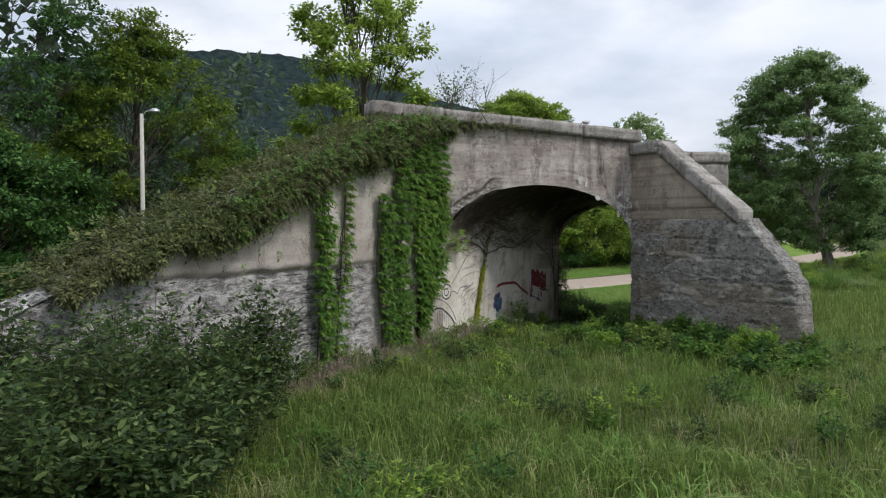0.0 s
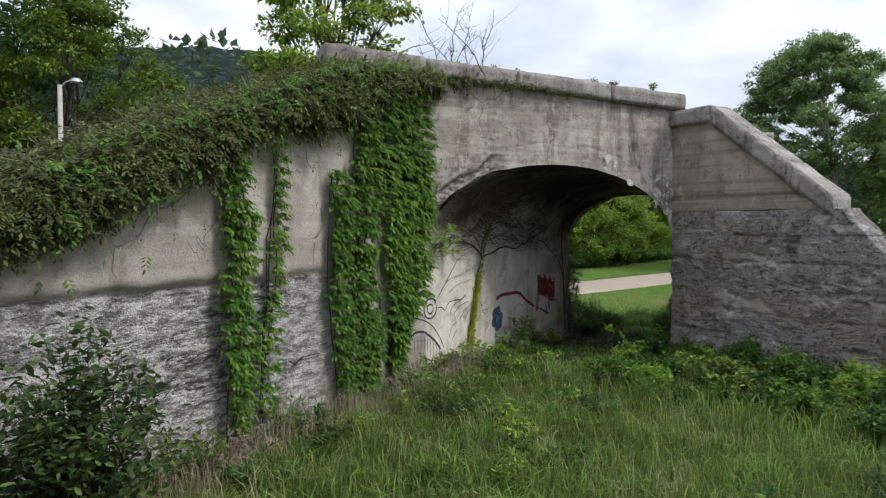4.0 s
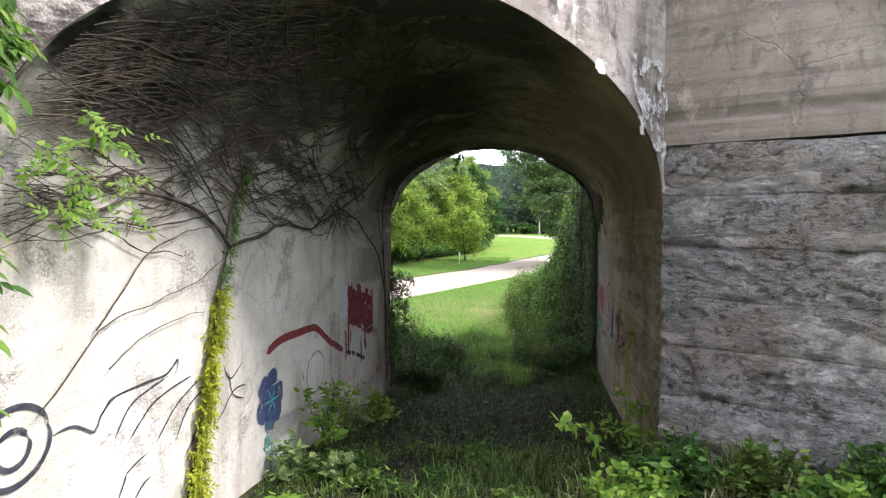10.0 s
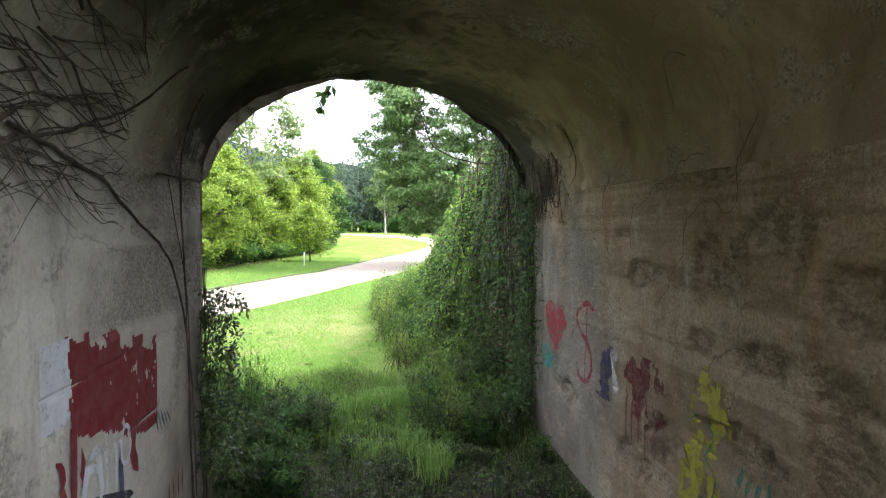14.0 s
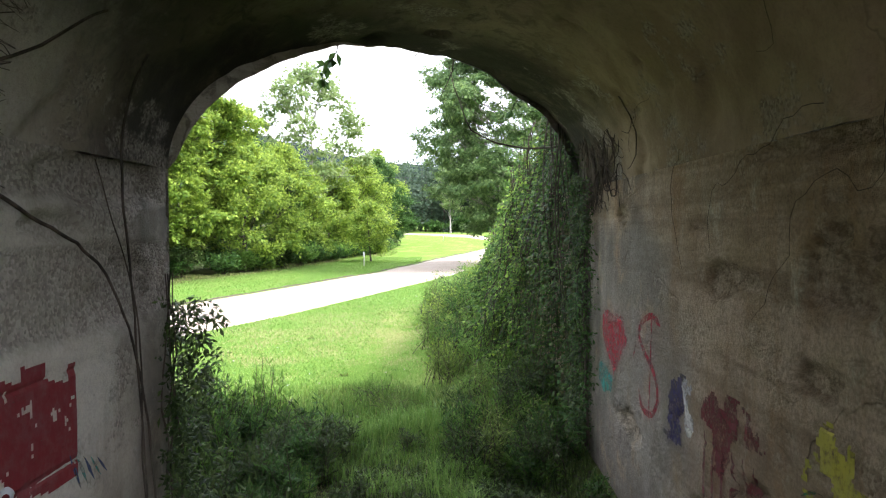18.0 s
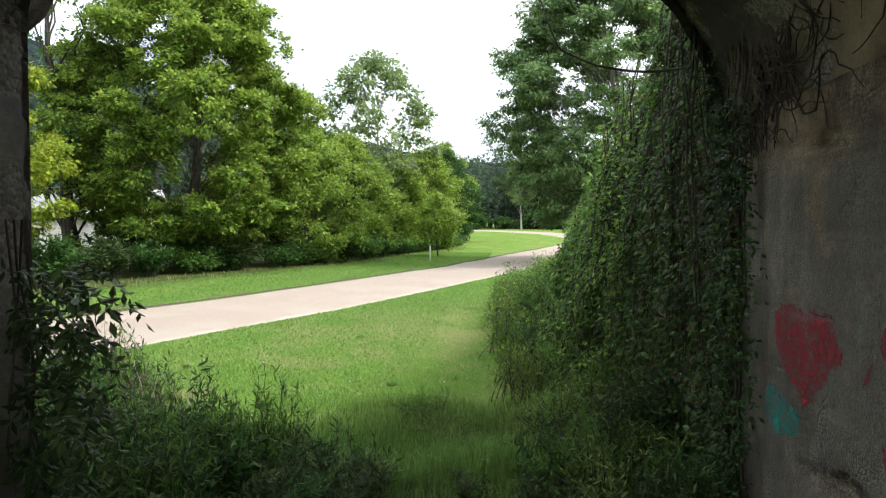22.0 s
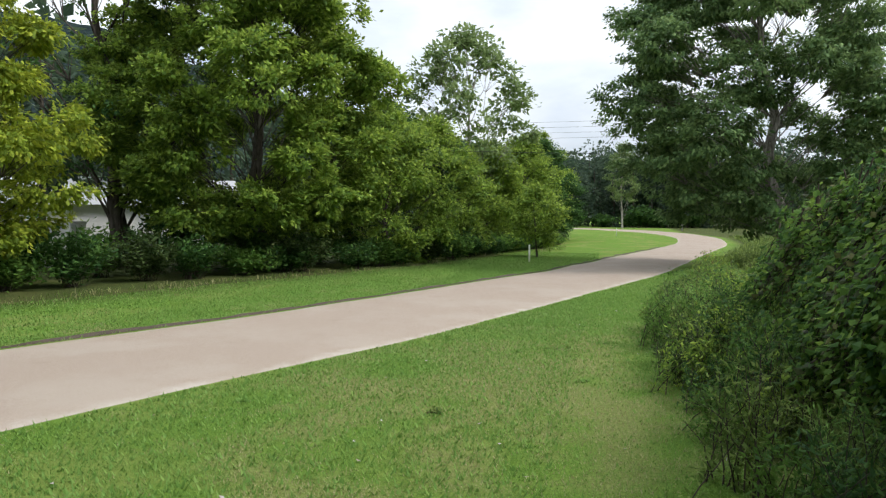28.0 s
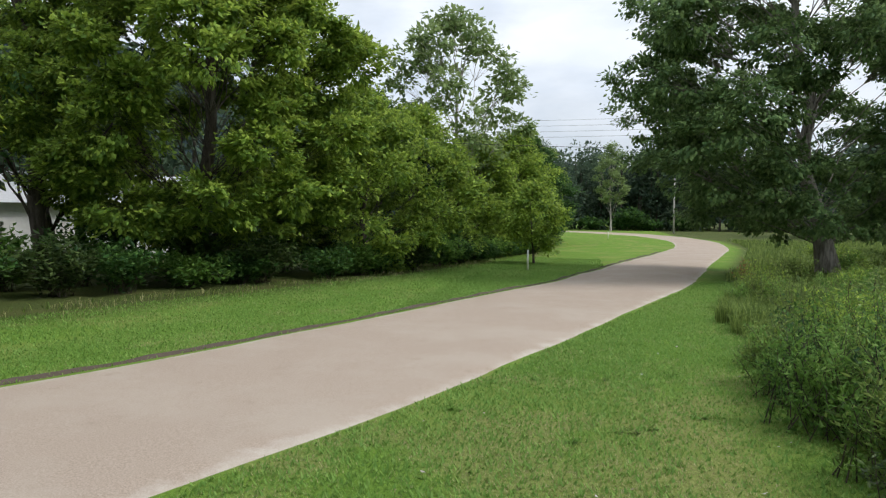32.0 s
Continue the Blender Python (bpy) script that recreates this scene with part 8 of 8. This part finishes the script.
block = empty("graffiti_block", (XL, 24.7, 1.8), label="dark red painted block with a white patch", category="graffiti")
patch(XL, 23.95, 25.7, 1.35, 2.35, lambda y, z: (z < 2.27 - 0.17 * (y - 24.1) + 0.05 * np.sign(np.sin(y * 13)) * (y > 24.3) + 0.05 * ragged(y, z)) & (z > 1.74 - 0.29 * (y - 24.05) + 0.07 * ragged(y, z, 9)) & (y > 24.08 + 0.1 * ragged(y, z, 4)) & (y < 25.72 + 0.06 * ragged(y, z)) & (ragged(y, z, 9, 8) > -0.6), P_RED, "block", block)
patch(XL, 23.6, 24.15, 1.7, 2.35, lambda y, z: (z < 2.27 + 0.03 * ragged(y, z)) & (z > 1.82 + 0.05 * ragged(y, z)) & (y > 23.74) & (y < 24.1 + 0.1 * ragged(y, z)), P_WHITE, "white_patch", block, 0.008)
# lettering too worn to read: plain bars
for pts, w, m in (([(23.9, 1.62), (23.98, 1.55), (24.0, 1.35), (23.97, 1.15)], 0.07, P_RED), ([(24.13, 1.8), (24.14, 1.5), (24.11, 1.2)], 0.09, P_RED), ([(24.25, 1.6), (24.28, 1.4), (24.24, 1.24)], 0.07, P_RED), ([(25.02, 1.62), (25.13, 1.5), (25.1, 1.3), (25.22, 1.12)], 0.12, P_RED),
                  ([(24.86, 1.42), (24.88, 1.15), (24.9, 0.95)], 0.08, P_NAVY), ([(24.62, 1.58), (24.63, 1.3), (24.62, 1.0)], 0.03, P_WHITE), ([(24.78, 1.56), (24.79, 1.3), (24.77, 1.1)], 0.035, P_WHITE)):
    stroke(XL, pts, w, m, "bar", block, 0.014)
stroke(XL, circle(24.95, 1.40, 0.09, 0.13), 0.035, P_WHITE, "loop", block, 0.018)
stroke(XL, circle(24.40, 1.28, 0.13, 0.14), 0.045, P_WHITE, "loop", block, 0.018)
stroke(XL, [(24.2, 1.15), (24.3, 1.4), (24.46, 1.52), (24.52, 1.4), (24.55, 1.1)], 0.06, P_WHITE, "loop", block, 0.016)
for k in range(5):
    stroke(XL, [(25.6 + 0.08 * k, 1.5 - 0.03 * k), (25.72 + 0.08 * k, 1.25)], 0.03, P_TEAL if k % 2 else P_NAVY, "bar", block)
for k in range(4):
    stroke(XL, [(26.0 + 0.13 * k, 0.75), (26.02 + 0.13 * k, 0.5)], 0.03, P_RED, "bar", block)
haze = empty("graffiti_haze", (XL, 22.0, 2.2), label="faint pale blue and teal spray marks", category="graffiti")
stroke(XL, [(22.2, 1.9), (22.5, 2.1), (23.0, 2.3), (23.4, 2.42)], 0.12, P_PALEBLUE, "stripe", haze)
stroke(XL, circle(22.6, 1.3, 0.35, 0.25), 0.03, P_TEAL, "loop", haze)
stroke(XL, [(23.3, 1.1), (23.5, 0.9), (23.7, 1.2)], 0.03, P_TEAL, "loop", haze)


def heart(y, z):
    u, v = (y - 28.95) / 0.62, (z - 1.56) / 0.36
    return (u * u + (v - 0.55 * np.sqrt(np.abs(u))) ** 2) + 0.25 * ragged(y, z, 7) < 0.62


right = empty("graffiti_heart", (XR, 28.6, 1.5), label="bright red heart and looped sign graffiti", category="graffiti")
patch(XR, 28.2, 29.8, 1.0, 2.1, heart, P_PINK, "heart", right)
stroke(XR, [(27.3, 2.02), (27.55, 2.08), (27.85, 1.98), (27.95, 1.85), (27.75, 1.72), (27.45, 1.58), (27.35, 1.40), (27.5, 1.22), (27.8, 1.2), (27.95, 1.35)], 0.06, P_PINK, "loop", right)
stroke(XR, [(27.55, 2.1), (27.6, 1.15)], 0.035, P_PINK, "bar", right)
patch(XR, 29.0, 29.8, 0.9, 1.4, lambda y, z: np.hypot((y - 29.35) / 0.35, (z - 1.15) / 0.2) + 0.4 * ragged(y, z) < 0.8, P_TEAL, "teal_patch", right)
stroke(XR, [(28.05, 1.75), (28.15, 1.6)], 0.05, P_PINK, "bar", right)
dark = empty("graffiti_bars", (XR, 26.4, 1.4), label="purple and maroon painted patches on brown concrete", category="graffiti")
patch(XR, 26.5, 27.25, 1.1, 1.85, lambda y, z: (np.abs(y - 26.9) < 0.17 + 0.22 * ragged(y, z, 8)) & (z < 1.68 + 0.12 * ragged(y, z, 7, 6)) & (z > 1.16 + 0.2 * ragged(y, z, 9)), P_PURPLE, "purple_patch", dark)
patch(XR, 26.4, 26.8, 1.3, 1.8, lambda y, z: (np.abs(y - 26.6) < 0.09 + 0.2 * ragged(y, z, 7)) & (z > 1.35 + 0.2 * ragged(y, z, 5)) & (z < 1.7 + 0.1 * ragged(y, z, 6, 3)), P_LIME, "white_patch", dark, 0.008)
patch(XR, 25.3, 26.4, 0.85, 1.85, lambda y, z: (ragged(y, z, 5, 9) > 0.02) & (np.hypot((y - 25.85) / 0.5, (z - 1.5) / 0.3) < 1), P_MAROON, "maroon_patch", dark)
for k in range(6):
    stroke(XR, [(25.5 + 0.15 * k, 1.45), (25.5 + 0.15 * k, 1.0 - 0.05 * (k % 3))], 0.04, P_MAROON, "drip", dark, 0.012)
yellow = empty("graffiti_yellow", (XR, 24.7, 1.4), label="yellow spray paint patch with green outline", category="graffiti")
patch(XR, 24.2, 25.4, 0.7, 2.0, lambda y, z: (np.abs(y - 24.75 + 0.25 * (z - 1.4)) < 0.17 + 0.12 * ragged(y, z, 4) + 0.12 * (z < 1.7)) & (z < 1.95 - 0.5 * np.abs(y - 24.72)) & (ragged(y, z, 8, 3) > -0.02), P_YELLOW, "yellow_patch", yellow)
stroke(XR, [(24.95, 1.5), (24.8, 1.56), (24.62, 1.42), (24.7, 1.3), (24.55, 1.2), (24.6, 1.02), (24.8, 0.98)], 0.025, P_GREEN, "outline", yellow, 0.018)
for k in range(4):
    stroke(XR, [(24.2 - 0.1 * k, 1.4), (24.3 - 0.12 * k, 1.15)], 0.05, P_TEAL, "smear", yellow)

# lime runs and stains on the front wall
runs = empty("lime_runs", (-5.7, 21.7, 4.5), label="white lime runs on the stained front wall", category="stain")
for (cx, z0, z1, w) in ((-5.62, 4.9, 4.1, 0.09), (-5.42, 4.95, 3.95, 0.06), (-5.36, 4.6, 3.8, 0.04), (-5.72, 4.95, 4.5, 0.03), (-6.55, 5.34, 4.98, 0.05), (-6.40, 5.22, 5.0, 0.03), (-5.5, 4.6, 4.1, 0.03), (-6.1, 4.75, 4.62, 0.09)):
    xs, zs = np.arange(cx - 0.16, cx + 0.16, 0.012), np.arange(z1 - 0.05, z0 + 0.05, 0.018)
    X, Z = np.meshgrid(xs, zs, indexing="ij")
    v = np.column_stack([X.ravel(), front_y(X.ravel()), Z.ravel()]) + FN * 0.05
    f = grid_faces(len(xs), len(zs))
    mx, mz = X.ravel()[f].mean(1), Z.ravel()[f].mean(1)
    f = f[(np.abs(mx - cx - 0.05 * ragged(mx * 0, mz, 5)) < w * (0.5 + 1.3 * ragged(mx, mz, 9, 6))) & (mz < z0 + 0.05 * ragged(mx, mz)) & (mz > z1)]
    if len(f):
        used, back = np.unique(f, return_inverse=True)
        put("lime_run", mesh_of("lime_run", v[used], back.reshape(-1, 4), P_LIME), runs)

# ---- roadside things ----
WHITE = plain("white_painted_wood", (0.75, 0.74, 0.71), 0.6, 0, 0.2)
GREY_WOOD = plain("grey_weathered_pole", (0.42, 0.40, 0.36), 0.85, 0, 0.4)
METAL = plain("grey_metal", (0.45, 0.46, 0.47), 0.4, 0.8, 0.2)
GLASS_LAMP = plain("lamp_lens", (0.78, 0.79, 0.80), 0.25, 0, 0.05)
DARK_WIRE = plain("black_wire", (0.03, 0.03, 0.03), 0.6)


def turned(profile, at, sides=16):
    """A lathe shape: (radius, height) pairs round an upright line."""
    a = np.arange(sides) / sides * 2 * np.pi
    rings = [np.column_stack([at[0] + r * np.cos(a), at[1] + r * np.sin(a), np.full(sides, at[2] + h)]) for r, h in profile]
    v = np.concatenate(rings)
    n = len(profile)
    i, j = np.meshgrid(np.arange(n - 1), np.arange(sides), indexing="ij")
    jn = (j + 1) % sides
    return v, np.stack([i * sides + j, i * sides + jn, (i + 1) * sides + jn, (i + 1) * sides + j], -1).reshape(-1, 4)


def marker_post(x, y, h):
    z = float(ground_z(np.array([x]), np.array([y]))[0])
    post = empty("marker_post", (x, y, z), label="slim white marker post on the lawn", category="post", group="marker posts")
    put("stake", mesh_of("stake", *turned([(0.0, -0.05), (0.05, -0.05), (0.05, h - 0.02), (0.04, h), (0, h)], (x, y, z), 10), WHITE, True), post)
    put("cap", mesh_of("cap", *turned([(0, h), (0.06, h), (0.06, h + 0.03), (0, h + 0.045)], (x, y, z), 10), WHITE, True), post)


marker_post(-12.75, 70.4, 0.95)
marker_post(-7.2, 128.0, 0.9)


def street_lamp(x, y, z, top):
    lamp = empty("street_lamp", (x, y, z), label="tall grey pole with a small cobra-head lamp", category="street lamp")
    put("pole", mesh_of("pole", *turned([(0.0, -0.1), (0.12, -0.1), (0.11, 0.4), (0.08, top - z), (0, top - z)], (x, y, z), 14), GREY_WOOD, True), lamp)
    bag = Bag()
    bag.tube(np.array([(x, y, top - 0.15), (x + 0.15, y + 0.1, top + 0.1), (x + 0.4, y + 0.22, top + 0.18)]), [0.03, 0.03, 0.03], 8)
    put("arm", bag.mesh("arm", METAL), lamp)
    head = put("head", mesh_of("head", *turned([(0, 0.16), (0.12, 0.14), (0.22, 0.05), (0.23, 0.0)], (x + 0.5, y + 0.28, top + 0.1), 16), METAL, True), lamp)
    put("lens", mesh_of("lens", *turned([(0.22, 0.0), (0.18, -0.08), (0.0, -0.12)], (x + 0.5, y + 0.28, top + 0.1), 16), GLASS_LAMP, True), head)


street_lamp(-26.5, 20.9, 0.5, 8.8)


def utility_pole(x, y, h, group="utility poles"):
    z = float(ground_z(np.array([x]), np.array([y]))[0])
    pole = empty("utility_pole", (x, y, z), label="weathered wooden utility pole", category="pole", group=group)
    put("shaft", mesh_of("shaft", *turned([(0.0, -0.1), (0.15, -0.1), (0.13, h * 0.5), (0.10, h), (0, h)], (x, y, z), 12), GREY_WOOD, True), pole)
    put("cap", mesh_of("cap", *turned([(0, h), (0.13, h), (0.13, h + 0.03), (0, h + 0.06)], (x, y, z), 12), METAL, True), pole)
    return z + h


utility_pole(3.3, 149.0, 8.5)
utility_pole(8.0, 74.0, 4.2)


def wire(a, b, sag, rad=0.02):
    t = np.linspace(0, 1, 24)[:, None]
    p = np.array(a) + (np.array(b) - np.array(a)) * t
    p[:, 2] -= sag * 4 * (t * (1 - t))[:, 0]
    bag = Bag()
    bag.tube(p, np.full(24, rad), 4)
    put("overhead_wire", bag.mesh("overhead_wire", DARK_WIRE), label="thin black overhead wire", category="wire", group="overhead wires")


for k in range(4):
    wire((-60, 150, 17 + 0.9 * k), (60, 150, 19 + 0.9 * k), 1.5, 0.018)
wire((-60, 52, 9.5), (-9, 75, 6.5), 1.0, 0.012)
wire((-26.5, 20.9, 8.5), (-60, 12, 9.0), 0.8, 0.012)


# ---- houses behind the trees ----
SIDING = plain("white_siding", (0.74, 0.74, 0.73), 0.7, 0, 0.2)
ROOFING = plain("pale_metal_roof", (0.55, 0.56, 0.57), 0.5, 0.3, 0.25)
PANE = plain("window_pane", (0.05, 0.06, 0.07), 0.1, 0, 0.05)
TIMBER = plain("dark_timber", (0.20, 0.17, 0.14), 0.8)


def house(x, y, turn, length, depth, eaves, ridge, label):
    z = float(ground_z(np.array([x]), np.array([y]))[0])
    m = Matrix.Translation((x, y, z)) @ Matrix.Rotation(radians(turn), 4, "Z")
    h = empty("house", (x, y, z), label=label, category="house", group="houses behind the trees")
    L, D = length / 2, depth / 2
    for k in range(int(eaves / 0.3)):
        part("siding_board", box_bm((-L, -D - 0.012, 0.3 * k), (L, D + 0.012, 0.3 * k + 0.292), 0.004, m), SIDING, h)
    o = [m @ Vector(p) for p in ((-L - 0.3, -D - 0.45, eaves - 0.1), (-L - 0.3, 0, ridge), (-L - 0.3, D + 0.45, eaves - 0.1))]
    part("roof", prism_bm(o, (m.to_3x3() @ Vector((length + 0.6, 0, 0)))), ROOFING, h)
    for k in range(int(length / 3)):
        u = -L + 1.6 + 3 * k
        w = part("window", box_bm((u - 0.5, -D - 0.06, 1.0), (u + 0.5, -D + 0.05, 2.2), 0.01, m), WHITE, h)
        for v in (-0.24, 0.24):
            part("pane", box_bm((u + v - 0.2, -D - 0.075, 1.1), (u + v + 0.2, -D - 0.05, 2.1), 0, m), PANE, w)
    d = part("door", box_bm((L - 1.4, -D - 0.07, 0.1), (L - 0.5, -D + 0.05, 2.1), 0.01, m), TIMBER, h)
    part("door_handle", box_bm((L - 1.32, -D - 0.1, 1.0), (L - 1.25, -D - 0.06, 1.1), 0.005, m), METAL, d)


house(-42.0, 74.0, 38, 15, 7, 3.3, 5.2, "long low white house behind the trees")
house(-62.0, 54.0, 20, 11, 7, 4.5, 7.0, "white house far behind the embankment trees")
house(-45.5, 60.5, 42, 7, 5, 2.8, 4.2, "small white outbuilding behind the hedge")


def crate(x, y, z, w, d, h, mat, label):
    c = empty("storage_box", (x, y, z), label=label, category="box", group="boxes by the outbuilding")
    part("body", box_bm((x - w / 2, y - d / 2, z), (x + w / 2, y + d / 2, z + h * 0.86), 0.02), mat, c)
    part("lid", box_bm((x - w / 2 - 0.03, y - d / 2 - 0.03, z + h * 0.86 + 0.004), (x + w / 2 + 0.03, y + d / 2 + 0.03, z + h), 0.02), mat, c)


g0 = float(ground_z(np.array([-34.0]), np.array([58.5]))[0])
for (x, y, dz, m, lab) in ((-34.6, 58.2, 0.0, WHITE, "white storage box in the yard"), (-33.3, 59.0, 0.0, WHITE, "white storage box in the yard"), (-34.6, 58.2, 1.1, TIMBER, "dark storage box stacked in the yard"), (-33.3, 59.0, 1.1, WHITE, "white storage box stacked in the yard")):
    crate(x, y, g0 + dz, 1.2, 1.0, 1.09, m, lab)
